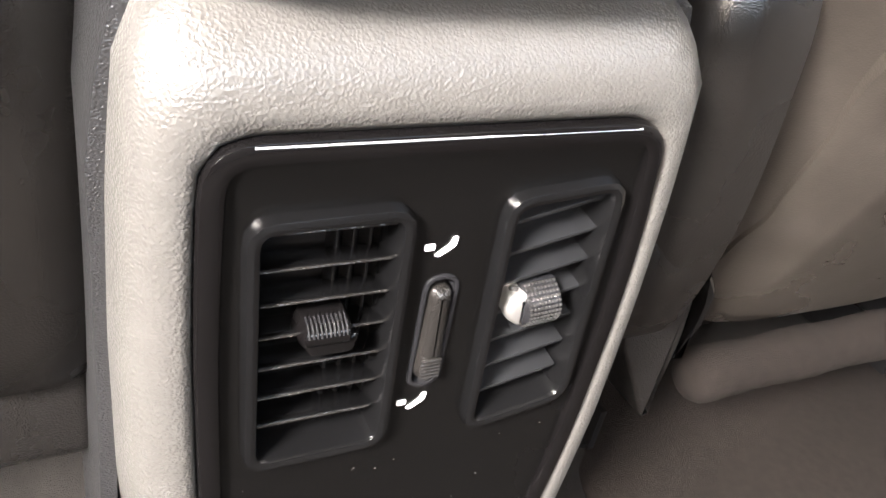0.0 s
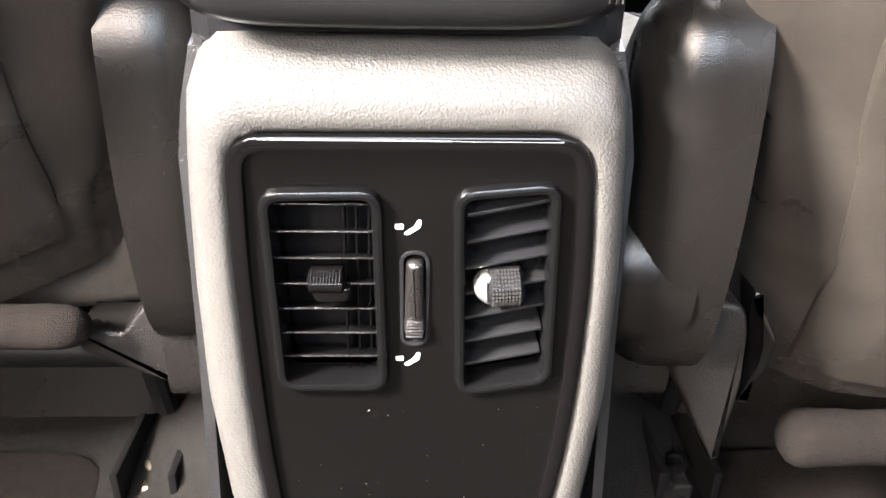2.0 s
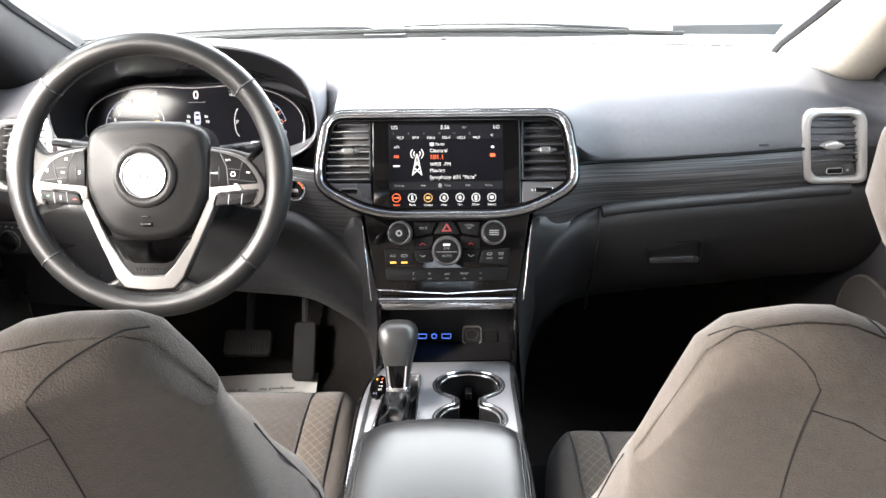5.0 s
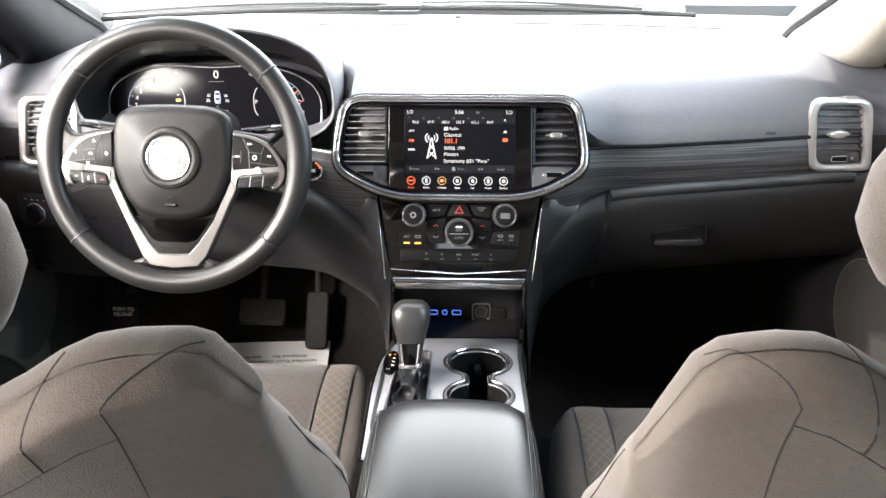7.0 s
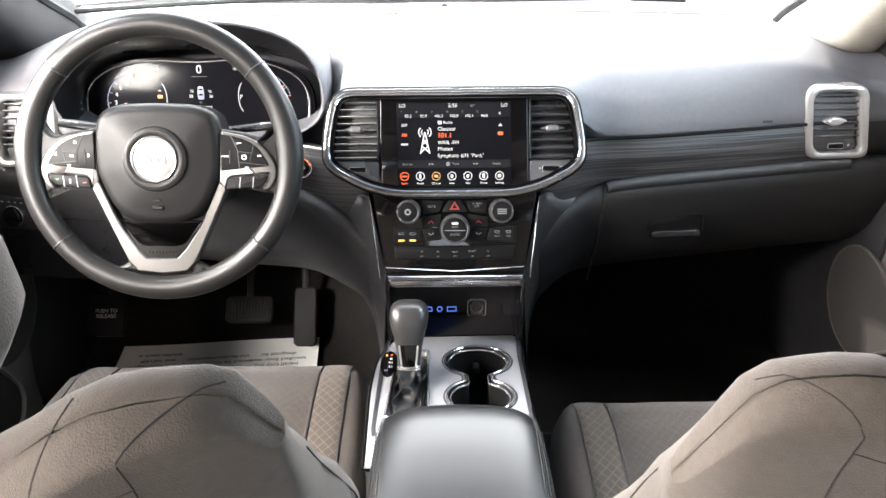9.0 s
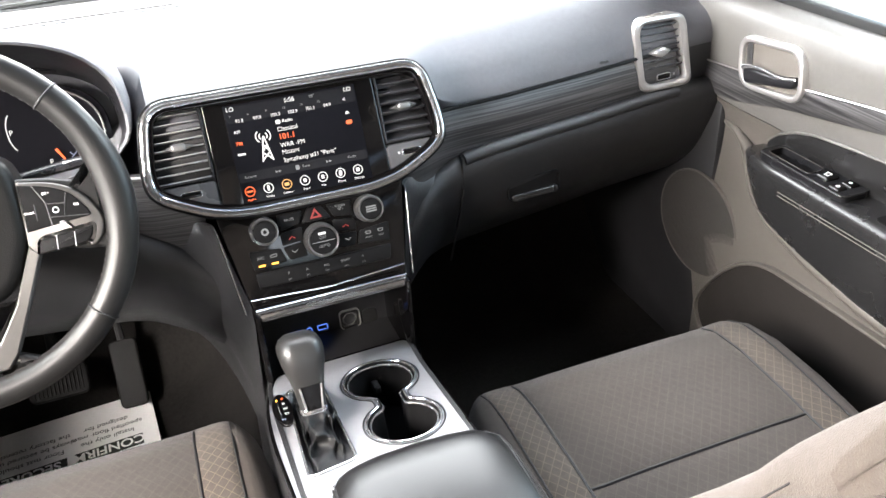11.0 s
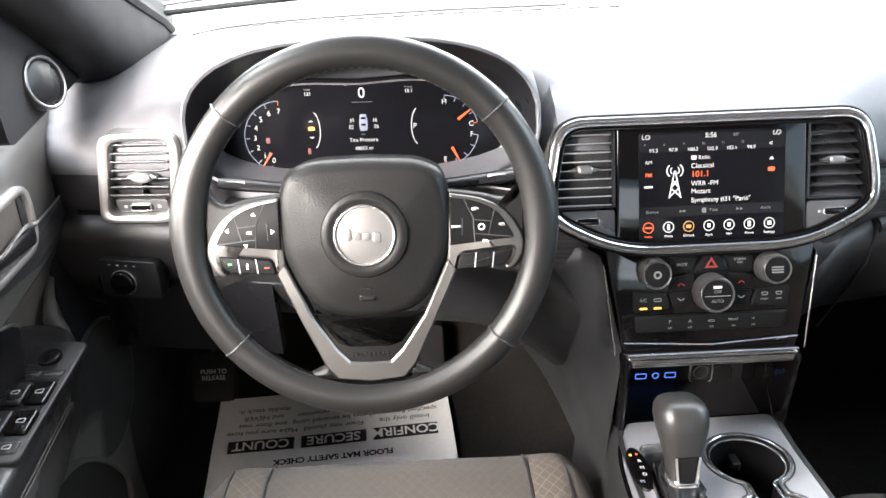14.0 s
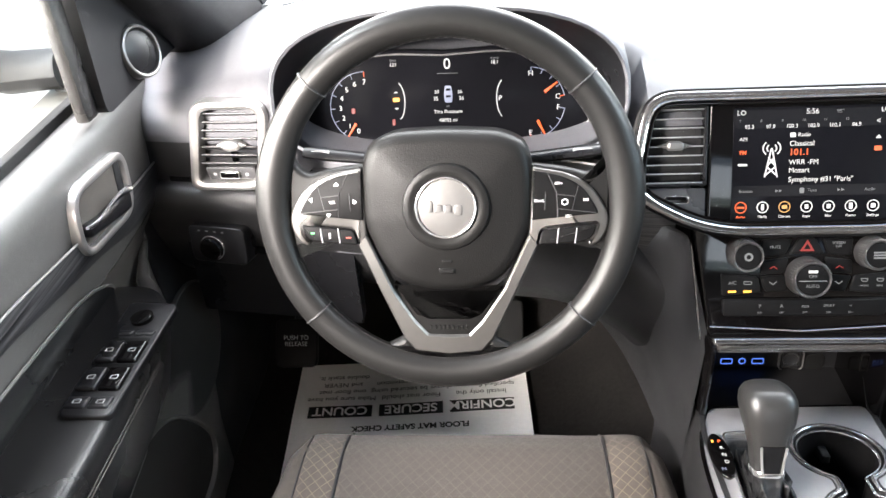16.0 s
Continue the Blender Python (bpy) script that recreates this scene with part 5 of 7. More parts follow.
# the two cup wells join: one outline of two circles with a neck
def two_cups(grow):
    (x1, y1, r1), (x2, y2, r2) = cups
    r1, r2, half = r1 + grow, r2 + grow, 0.0185 + grow
    pts = []
    n = 26
    a1, a2 = math.asin(half / r1), math.asin(half / r2)
    for k in range(n + 1):
        a = -math.pi / 2 + a1 + (2 * math.pi - 2 * a1) * k / n
        pts.append((x1 + r1 * math.cos(a), y1 + r1 * math.sin(a)))
    for k in range(n + 1):
        a = math.pi / 2 + a2 + (2 * math.pi - 2 * a2) * k / n
        pts.append((x2 + r2 * math.cos(a), y2 + r2 * math.sin(a)))
    return rounded(pts, 0.004, 2)
hole_c = two_cups(0.0)
part("shifter_plate", pierced(outl, [hole_c, gate], PL, 0.004, 0.006), PLATE, console, "brushed silver plate", 20)
part("plate_edge", tube([PL @ Vector((x, y, 0.002)) for x, y in outl], 0.0028, 6, True), PIANO, console)
holder = part("cup_holder", rings([[PL @ Vector((x, y, w)) for x, y in two_cups(g)] for g, w in ((0.003, 0.0035), (0.0005, 0.0045), (-0.0025, 0.001), (-0.004, -0.004), (-0.006, -0.065))], False, True), BUTTON, console, "deep black double cup holder", 50)
part("cup_rim", tube([PL @ Vector((x, y, 0.005)) for x, y in two_cups(0.0005)], 0.0017, 10, True), CHROME, console, "chrome rim")
part("rim_gap", tube([PL @ Vector((x, y, 0.0042)) for x, y in two_cups(0.0046)], 0.0011, 6, True), DARK, console)
part("rim_step", tube([PL @ Vector((x, y, 0.0012)) for x, y in two_cups(-0.0042)], 0.0016, 6, True), CHROME, console)
part("rubber_tab", slab(rrect(0.010, 0.03, 0.003), at(PL, 0.031, 0.112, -0.03), 0.010, 0.002), RUBBER, holder)
# this tab is pale grey: a reflection painted onto black rubber
part("rubber_tab", slab(rrect(0.010, 0.014, 0.003), at(PL, 0.062, -0.050, -0.02), 0.008, 0.002), GREYPRINT, holder)
# gear lever
lever = thing("gear_lever", (-0.066, 0.77, 0.58), "gear lever with smooth dark knob and creased leather boot", "gear lever")
part("gate_frame", hoop(gate, 0.0034, PL, 0.0066, -0.004, 0.0012), CHROME, lever, "chrome gate frame")
part("gate_floor", slab(inset(ccw(gate), 0.002), PL, -0.003, 0.001, -0.01), DARK, lever)
LV = frame_at((-0.067, 0.776, 0.612), (1, 0, 0), Vector((0, 0.90, -0.43)))
gate_c = ccw(gate)
loops = []
for k in range(23):
    t = k / 22
    lp = []
    for i in range(72):
        a = 2 * math.pi * i / 72
        c, s_ = math.cos(a), math.sin(a)
        low = PL @ Vector((-0.064 - 0.08 * 0.09 * (1 - s_) * 0.5 + 0.0232 * math.copysign(abs(c) ** 0.4, c), 0.012 + 0.090 * math.copysign(abs(s_) ** 0.4, s_), -0.003))
        high = LV @ Vector((0.0155 * math.copysign(abs(c) ** 0.7, c), 0.0175 * math.copysign(abs(s_) ** 0.7, s_), 0.004))
        e = t ** 0.75 if s_ > 0 else t
        p = low.lerp(high, e)
        p.z = low.z + (high.z - low.z) * t ** 1.25
        fold = math.sin(math.pi * t) * (0.0074 * (1 - 2 * abs(math.sin(2 * a + 5 * t))) + 0.0046 * (1 - 2 * abs(math.sin(3.5 * a - 7 * t + 1))) + 0.0010 * math.sin(15 * a + 23 * t))
        out = (low - high)
        out.z = 0
        lp.append(p + out.normalized() * fold + Vector((0, 0, fold * 0.8)))
    loops.append(lp)
part("boot", rings(loops), BOOT, lever, "creased black leather boot", 80)
prof = [(0.006, 0.0150, 0.0165, 0), (0.012, 0.0160, 0.0180, 0), (0.030, 0.0178, 0.0205, 0), (0.048, 0.0215, 0.0245, 0.001), (0.064, 0.0258, 0.0288, 0.002), (0.076, 0.0275, 0.0305, 0.003), (0.085, 0.0268, 0.0295, 0.003), (0.0915, 0.0238, 0.0262, 0.002), (0.0955, 0.0185, 0.0205, 0.001), (0.0975, 0.011, 0.012, 0), (0.098, 0.002, 0.002, 0)]
def lever_ring(w, a, b, shift=0.0):
    return [LV @ Vector((a * math.copysign(abs(math.cos(t)) ** 0.62, math.cos(t)), shift + b * math.copysign(abs(math.sin(t)) ** 0.62, math.sin(t)), w + 0.10 * b * math.sin(t) * (w > 0.05))) for t in [2 * math.pi * i / 36 for i in range(36)]]
knob_ = part("knob", rings([lever_ring(*p) for p in prof]), KNOB, lever, "smooth dark grey knob", 60)
part("knob_collar", rings([lever_ring(w, a, b) for w, a, b in ((0.001, 0.0150, 0.0165), (0.003, 0.0166, 0.0186), (0.007, 0.0168, 0.0190), (0.009, 0.0160, 0.0182))]), CHROME, lever, "chrome collar")
part("knob_front", sheet(lambda u, v: LV @ Vector(((-0.0125 + 0.025 * u) * (1 - 0.25 * (1 - v)), -0.0190 - 0.0045 * v ** 1.5 + 0.006 * abs(u - 0.5) ** 2, 0.008 + 0.030 * v)), 6, 6, (0, 0.003, 0)), PIANO, knob_, "glossy dark lower face")
for d in (-1, 1):
    part("knob_edge", tube([LV @ Vector((d * (0.0098 + 0.0030 * v / 5), -0.0188 - 0.0045 * (v / 5) ** 1.5, 0.008 + 0.006 * v)) for v in range(6)], 0.0014, 6), SILVER, knob_, "satin silver edge")
# gear position window
ind = part("position_window", slab(circle(0.0125, 28, 0, 0, 0.040), at(PL, -0.0995, 0.064), 0.0072, 0.0015), PIANO, lever, "black oval gear display")
for k, (t, m) in enumerate((("P", LITORANGE), ("R", LIT), ("N", LIT), ("D", LIT), ("M", LITICE))):
    words(t, 0.0072, at(PL, -0.0985 + (0.002 if k < 4 else -0.004), 0.088 - 0.0125 * k, 0.0073), m, ind)
part("marker", bar(PL, -0.104, 0.088, 0.004, 0.006, 0.0076), LITAMBER, ind)

# padded lid
def lid_loop(y, hw, z_top, z_low, crown=0.008, n=40):
    pts = []
    for k in range(n):
        a = 2 * math.pi * k / n
        c, s_ = math.cos(a), math.sin(a)
        x = hw * math.copysign(abs(c) ** 0.42, c)
        zm, zh = (z_top + z_low) / 2, (z_top - z_low) / 2
        z = zm + zh * math.copysign(abs(s_) ** 0.42, s_) + (crown * (1 - (x / hw) ** 2) if s_ > 0 else 0)
        pts.append((x - 0.003, y, z))
    return pts
lid_keys = ((0.268, 0.060, 0.625, 0.600), (0.270, 0.082, 0.640, 0.591), (0.278, 0.094, 0.658, 0.588), (0.295, 0.0985, 0.678, 0.588), (0.325, 0.1005, 0.698, 0.592), (0.37, 0.1005, 0.7105, 0.60), (0.43, 0.099, 0.717, 0.615), (0.49, 0.096, 0.7205, 0.63), (0.535, 0.092, 0.721, 0.645), (0.560, 0.087, 0.718, 0.655), (0.575, 0.078, 0.711, 0.662), (0.582, 0.062, 0.702, 0.672))
lid = part("padded_lid", rings([lid_loop(*k) for k in lid_keys]), LEATHER, console, "shiny black leather lid with stitched edges", 70)
for s in (-1, 1):
    for d in (0.0, 0.0055):
        rail = []
        for y, hw, zt, zl in lid_keys[2:-1]:
            c = min(0.955, (0.0895 - d) / hw)
            x = hw * c
            s_ = (1 - c ** (2 / 0.42)) ** 0.21
            zz = (zt + zl) / 2 + (zt - zl) / 2 * s_ + 0.008 * (1 - c * c)
            rail.append(Vector((s * x - 0.003, y, zz + 0.0003)))
        rail = [Vector((s * (0.0885 - d) - 0.003, 0.2732, 0.600)), Vector((s * (0.0888 - d) - 0.003, 0.2734, 0.632))] + rail
        part("seam", tube(rail, 0.0008, 5), BOOT, lid)
        fine = []
        for a, b in zip(rail, rail[1:]):
            m = max(1, int((b - a).length / 0.006))
            fine += [a + (b - a) * k / m for k in range(m)]
        part("stitching", join(*[tube([p + Vector((s * 0.0022, 0, 0.0004)), p + (q - p) * 0.65 + Vector((s * 0.0022, 0, 0.0004))], 0.0006, 4) for p, q in zip(fine, fine[1:])]), THREAD, lid, "line of grey stitches")
part("lid_base", rings([[(x * q, y, z) for x, z in rrect(0.196, 0.05, 0.012, 3, 0, zc)] for q, y, zc in ((0.9, 0.30, 0.585), (1, 0.31, 0.585), (1, 0.45, 0.605), (0.97, 0.575, 0.635))]), MATTE, console)
part("latch", slab(rrect(0.05, 0.012, 0.004), frame_at((0, 0.592, 0.668), (-1, 0, 0), (0, 0, 1)), 0.006, 0.002, -0.012), MATTE, console)

# rear end of the console
RP = frame_at((0, 0.277, 0.47), (1, 0, 0), (0, 0, 1))
shell_o = [(0.090, 0.116), (0.100, 0.098), (0.105, 0.05), (0.108, -0.01), (0.109, -0.08), (0.104, -0.15), (0.096, -0.22), (0.085, -0.28)]
outline = shell_o + [(-x, z) for x, z in shell_o[::-1]]
outline = rounded([(x, z) for x, z in outline], 0.006, 2)
pan_o = rounded([(-0.081, 0.072), (0.083, 0.073), (0.089, 0.0), (0.087, -0.09), (0.079, -0.16), (0.068, -0.215), (-0.066, -0.215), (-0.076, -0.16), (-0.081, -0.09), (-0.083, 0.0)], [0.018, 0.018, 0.03, 0.03, 0.03, 0.02, 0.02, 0.03, 0.03, 0.03], 5)
pan_o = ccw(pan_o)


def rear_shell():
    """Grained surround: a soft-edged collar from the side walls round to the panel."""
    n = 96
    def sample(pts):
        pts = [Vector(p) for p in ccw(list(pts))]
        c = Vector((0, -0.06))
        out = []
        for k in range(n):
            a = 2 * math.pi * k / n
            d = Vector((math.cos(a), math.sin(a)))
            best = None
            for p, q in zip(pts, pts[1:] + pts[:1]):
                e = q - p
                den = d.x * e.y - d.y * e.x
                if abs(den) < 1e-12:
                    continue
                r = p - c
                t = (r.x * e.y - r.y * e.x) / den
                s = (r.x * d.y - r.y * d.x) / den
                if t > 0 and -1e-6 <= s <= 1 + 1e-6 and (best is None or t > best):
                    best = t
            out.append(c + d * best)
        return out
    O, I = sample(outline), sample(pan_o)
    loops = []
    for t, w in ((-0.05, -0.12), (0.0, -0.055), (0.02, -0.030), (0.10, -0.014), (0.25, -0.004), (0.5, 0.001), (0.8, 0.002), (0.93, 0.001), (1.0, -0.002), (1.0, -0.010)):
        loops.append([RP @ Vector((*(o + (i - o) * t), w - 0.10 * max(0, (o.y + (i.y - o.y) * t) - 0.085) * 3.0)) for o, i in zip(O, I)])
    return rings(loops, False, False)
part("rear_surround", rear_shell(), GRAIN, console, "grey leather-grained surround", 70)
panel_in = inset(pan_o, 0.0075)
part("gloss_bezel", hoop(pan_o, 0.008, RP, 0.0035, -0.01, 0.002), PIANO, console, "gloss black bezel")
part("top_bead", tube([RP @ Vector((-0.066 + 0.0135 * k, 0.0705, 0.0030)) for k in range(11)], 0.0006, 6), SILVER, console)
sl_hole = rrect(0.0125, 0.052, 0.005, 3, 0.0035, -0.012)
vl_hole = rounded([(-0.064, 0.042), (-0.016, 0.043), (-0.014, -0.060), (-0.062, -0.060)], 0.006, 3)
vr_hole = rounded([(0.0255, 0.043), (0.0665, 0.047), (0.0698, -0.056), (0.0285, -0.063)], 0.006, 3)
part("rear_panel", pierced(panel_in, [sl_hole, vl_hole, vr_hole], RP, 0.0, 0.004), PANELB, console, "matte black rear vent panel", 20)
part("panel_shelf", sheet(lambda u, v: RP @ Vector((-0.0735 + 0.1505 * u, 0.048 + 0.0175 * v, 0.0002 + 0.0028 * v * v)), 16, 4, (0, 0.003, 0)), PANELB, console, "chamfered upper edge")

for s, hole, open_ in ((-1, vl_hole, -20), (1, vr_hole, 4)):
    t = thing("air_vent", RP @ Vector((s * 0.042, -0.06, -0.01)), "rear console air vent with black slats and ribbed slider" if s < 0 else "rear console air vent with slats tilted open and ribbed slider", "air vent", "rear console vents")
    cx = sum(p[0] for p in hole) / len(hole)
    part("frame", hoop(inset(ccw(hole), -0.0045), 0.0055, RP, 0.0055, -0.014, 0.0027), SATIN, t, "raised rounded frame")
    part("well", slab(hole, RP, -0.030, 0.001, -0.034), BUTTON, t)
    for d in (-1, 1):
        part("well_side", slab(rrect(0.001, 0.106, 0.0004, 1), at(RP, cx + d * 0.025, -0.009, -0.032), 0.03, 0.0003), BUTTON, t)
    for k in range(7):
        v = 0.037 - 0.0140 * k
        P = at(RP, cx, v, -0.004) @ Matrix.Rotation(radians(0 if s < 0 else 12), 4, "Z") @ Matrix.Rotation(radians(open_), 4, "X")
        wd = 0.047 if s < 0 else 0.0405
        # right slats take the copy with sky sheen in its colour
        sl = part("slat", slab(rrect(wd, 0.0016 if s < 0 else 0.0022, 0.0007, 2), P, 0.003, 0.0007, -0.016, 2), SATIN if s < 0 else SKYSLAT, t)
        if s < 0:
            # grey strip paints the light caught by the black slat's edge
            part("slat_glint", bar(P, 0, 0, wd - 0.002, 0.0010, 0.0034), TRIMP, sl, "rounded front edge, greyed as a highlight")
    for k in range(3 if s < 0 else 0):
        part("fin", slab(rrect(0.0012, 0.098, 0.0004, 1), at(RP, cx + 0.0075 + 0.0062 * k, -0.009, -0.026), 0.010, 0.0003), BUTTON, t)
    K = at(RP, cx, -0.0025 if s < 0 else -0.0055, 0.0) @ Matrix.Rotation(radians(0 if s < 0 else 4), 4, "Z")
    hw, hh, ww = (0.0085, 0.0062, 0.010) if s < 0 else (0.0080, 0.0098, 0.011)
    def barrel(e, grow=0.0):
        """Cross-section ring of the knob, turned round its sideways axis."""
        return [K @ Vector((e, (hh + grow) * math.cos(a), -0.004 + (ww + grow) * math.sin(a))) for a in [2 * math.pi * i / 24 for i in range(24)]]
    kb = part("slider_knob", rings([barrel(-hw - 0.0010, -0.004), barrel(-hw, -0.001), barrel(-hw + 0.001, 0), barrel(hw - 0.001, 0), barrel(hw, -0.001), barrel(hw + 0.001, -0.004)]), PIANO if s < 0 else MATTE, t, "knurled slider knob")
    teeth = []
    if s < 0:
        for j in range(10):
            teeth.append(tube([K @ Vector((-0.0068 + 0.0015 * j, (hh + 0.0002) * math.cos(a), -0.004 + (ww + 0.0002) * math.sin(a))) for a in [radians(18 + 12 * i) for i in range(6)]], 0.00045, 4))
        part("tab", slab(rounded([(-0.0085, 0.0), (0.0125, 0.0), (0.0105, -0.0085), (-0.0055, -0.0085)], 0.003, 3), at(K, 0, -0.001), 0.004, 0.002, -0.006), PIANO, kb)
    else:
        for j in range(9):
            for i in range(12):
                a = radians(16 + 11.5 * i)
                q = K @ Matrix.Translation((-0.0064 + 0.0016 * j, hh * math.cos(a), -0.004 + ww * math.sin(a)))
                teeth.append(slab([(-0.0005, -0.0005), (0.0005, -0.0005), (0.0005, 0.0005), (-0.0005, 0.0005)], q, 0.0006, 0.0002, -0.0004, 1))
        part("knob_end", slab(rounded([(0.003, 0.0085), (-0.003, 0.0075), (-0.0065, 0.002), (-0.005, -0.003), (0.0, -0.0075), (0.003, -0.0075)], 0.002, 3), at(K, -0.0092, 0.0), 0.0040, 0.003, -0.006), SILVER, kb, "bright silver knob end")
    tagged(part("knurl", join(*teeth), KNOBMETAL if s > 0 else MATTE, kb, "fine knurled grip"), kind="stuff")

slider = part("flow_slider", hoop(inset(ccw(sl_hole), -0.001), 0.002, RP, 0.001, -0.008, 0.0006), MATTE, console, "air flow slider in its slot")
part("slot", slab(sl_hole, RP, -0.010, 0.001, -0.013), DARK, slider)
part("grip", slab(rounded([(-0.0042, 0.022), (0.0042, 0.022), (0.0055, -0.018), (0.003, -0.022), (-0.003, -0.022), (-0.0055, -0.018)], 0.003, 3), at(RP, 0.0035, -0.012, -0.006), 0.010, 0.004, 0), TRIMP, slider, "worn grey slider grip")
for k in range(6):
    part("rib", bar(at(RP, 0.0035, -0.0225 - 0.0017 * k, 0.0035), 0, 0, 0.0085, 0.0008, 0.0012), TRIMP, slider)
# settled dust on the panel
rng = random.Random(7)
dust = []
for _ in range(70):
    q = rng.uniform(0.00010, 0.00026)
    dust.append(slab([(-q, -q * 0.7), (q, -q), (q * 0.8, q), (-q * 0.6, q * 0.9)], at(RP, rng.uniform(-0.068, 0.070), rng.choice((rng.uniform(-0.20, -0.072), rng.uniform(0.049, 0.062))), 0.0) @ Matrix.Rotation(rng.uniform(0, 6), 4, "Z"), 0.0002, 0.00005, 0, 1))
tagged(part("dust_specks", join(*dust), GREYPRINT, console, "pale dust specks"), kind="stuff")
# plain white marks for the flow symbols
for v in (0.027, -0.047):
    part("white_mark", bar(RP, -0.004, v + 0.0005, 0.004, 0.0026, 0.0005), WHITE, console)
    part("white_mark", slab(rounded([(0.0, -0.004), (0.006, 0.0), (0.0065, 0.004), (0.0045, 0.004), (0.0035, 0.001), (-0.002, -0.003)], 0.0008, 2), at(RP, 0.0, v), 0.0005, 0.0001, 0, 1), WHITE, console)

# ---- front seats ----
def seat(cx, side, label, fit, reach=0.0, head_y=0.25):
    """A front seat; side is the way to its inner flank (+1: the console lies to its right); fit: its adjustment and top."""
    t = thing("front_seat", (cx, 0.6, 0.14), label, "car seat", "front seats")
    foot_y, foot_z, lean_deg, widths, bend, lifts, crown_h, wrap = fit
    O = Vector((cx, foot_y, foot_z))
    lean = radians(lean_deg)
    up, fwd = Vector((0, -math.sin(lean), math.cos(lean))), Vector((0, math.cos(lean), math.sin(lean)))
    wide = [(-0.04, 0.205), (0, 0.215), (0.08, 0.236), (0.17, 0.264), (0.27, 0.297)] + list(zip((0.35, 0.43, 0.50, 0.55, 0.585), widths))

    def back_pt(h, a, off=0.0):
        """A point of the backrest's skin: h up its axis, a round it (0 outer side, 90 front)."""
        hw = curve(wide, h) if h > 0.27 else spline(wide, h)
        c, s_ = math.cos(a), math.sin(a)
        x = hw * math.copysign(abs(c) ** 0.62, c)
        q = abs(x) / hw
        thin = spline([(0.36, 1.0), (0.57, 0.15)], h)
        bol = spline([(0, 0.05), (0.15, 0.105), (0.3, 0.10), (0.45, 0.06), (0.585, 0.02)], h)
        front = 0.028 * thin + 0.006 + (bol * ((q - 0.45) / 0.55) ** 1.3 if q > 0.45 else 0)
        rear = -0.080 + 0.03 * q ** 3 + 0.036 * (1 - thin)
        d = (front if s_ > 0 else -rear) * abs(s_) ** 0.55 * (1 if s_ > 0 else -1)
        d += 0.05 * max(0, q - 0.5) * thin
        d += spline([(0.34, 0.0), (0.577, bend)], h)
        d += wrap * q * q * spline([(0.2, 0), (0.5, 1)], h)
        hh = h
        if h > 0.46:
            hh = h + spline(list(zip((0.20, 0.45, 0.78, 0.92, 1.0), lifts)), q) * (h - 0.46) / 0.117
        p = O + up * hh + fwd * d + Vector((x, 0, 0))
        if off:
            e = fwd * (d / 0.1) + Vector((x / hw, 0, 0))
            p += e.normalized() * off
        return p

    n = 56
    hs = [0.0, 0.03, 0.08, 0.14, 0.2, 0.26, 0.32, 0.38, 0.43, 0.47, 0.50, 0.53, 0.55, 0.565, 0.577]
    loops = [[back_pt(h, 2 * math.pi * k / n) for k in range(n)] for h in hs]
    base = loops[-1]

    def crown(k, f):
        """A point of the rounded top: k round the rim, f from the rim (1) to the ridge (0)."""
        p, o = base[k % n], base[-k % n]
        m = (p + o) / 2
        qx = min(1, abs(p.x - cx) / widths[-1])
        return m + (p - m) * f + up * crown_h * math.sqrt(max(0, 1 - f * f)) * (1 - qx ** 8)
    for f in (0.96, 0.86, 0.7, 0.5, 0.25, 0.03):
        loops.append([crown(k, f) for k in range(n)])
    back = part("backrest", rings(loops), CLOTH, t, "cloth backrest", 80)

    def ring_k(q, front):
        """Place on the rim whose sideways share is q (-1 to 1)."""
        a = math.acos(math.copysign(min(1, abs(q)) ** (1 / 0.62), q))
        return (a if front else 2 * math.pi - a) * n / (2 * math.pi)

    def on_top(q, f):
        """A point of the top by its sideways share and f from front (1) to rear (-1)."""
        x = ring_k(q, f > 0)
        k = int(x)
        return crown(k, abs(f)).lerp(crown(k + 1, abs(f)), x - k) - up * 0.0001
    # sewn lines on the backrest
    yoke = 0.572 if cx > 0 else 0.560
    for sx in (-1, 1):
        rear = lambda q, h: back_pt(h, -math.acos(q ** (1 / 0.62)) if sx > 0 else -math.pi + math.acos(q ** (1 / 0.62)), -0.0002)
        part("seam", tube([on_top(sx * (0.93 - 0.14 * k / 10), 0.45 - 1.4 * k / 10) for k in range(11)] + [rear(0.79, 0.577), rear(0.788, yoke)], 0.0005, 5), THREAD, back)
        part("seam", tube([on_top(sx * (0.70 - 0.05 * k / 10), 0.6 - 1.55 * k / 10) for k in range(11)] + [rear(0.65, 0.577), rear(0.65, yoke)], 0.0006, 5), THREAD, back)
        part("seam", tube([rear(0.787 - 0.004 * k, yoke - 0.0115 * k) for k in range(9)], 0.0005, 5), THREAD, back)
        side_line = [back_pt(0.10 + 0.05 * k, math.atan2(0.16, sx), -0.0003) for k in range(9)]
        part("seam", tube(side_line, 0.0008, 5), THREAD, back)
    part("seam", tube([back_pt(yoke, -math.pi + math.acos(math.copysign(abs(q) ** (1 / 0.62), -q)), -0.0002) for q in [-0.785 + 1.57 * k / 24 for k in range(25)]], 0.0005, 5), THREAD, back)
    # hard back shell, set proud of the cloth
    low = -0.073 if cx < 0 else -0.130
    rim = [(-0.075, 0.206), (-0.05, 0.199), (-0.03, 0.199), (-0.01, 0.207), (0.01, 0.214)] if cx < 0 else [(-0.13, 0.179), (-0.077, 0.183), (-0.04, 0.199), (0.0, 0.203), (0.04, 0.210), (0.10, 0.226)]

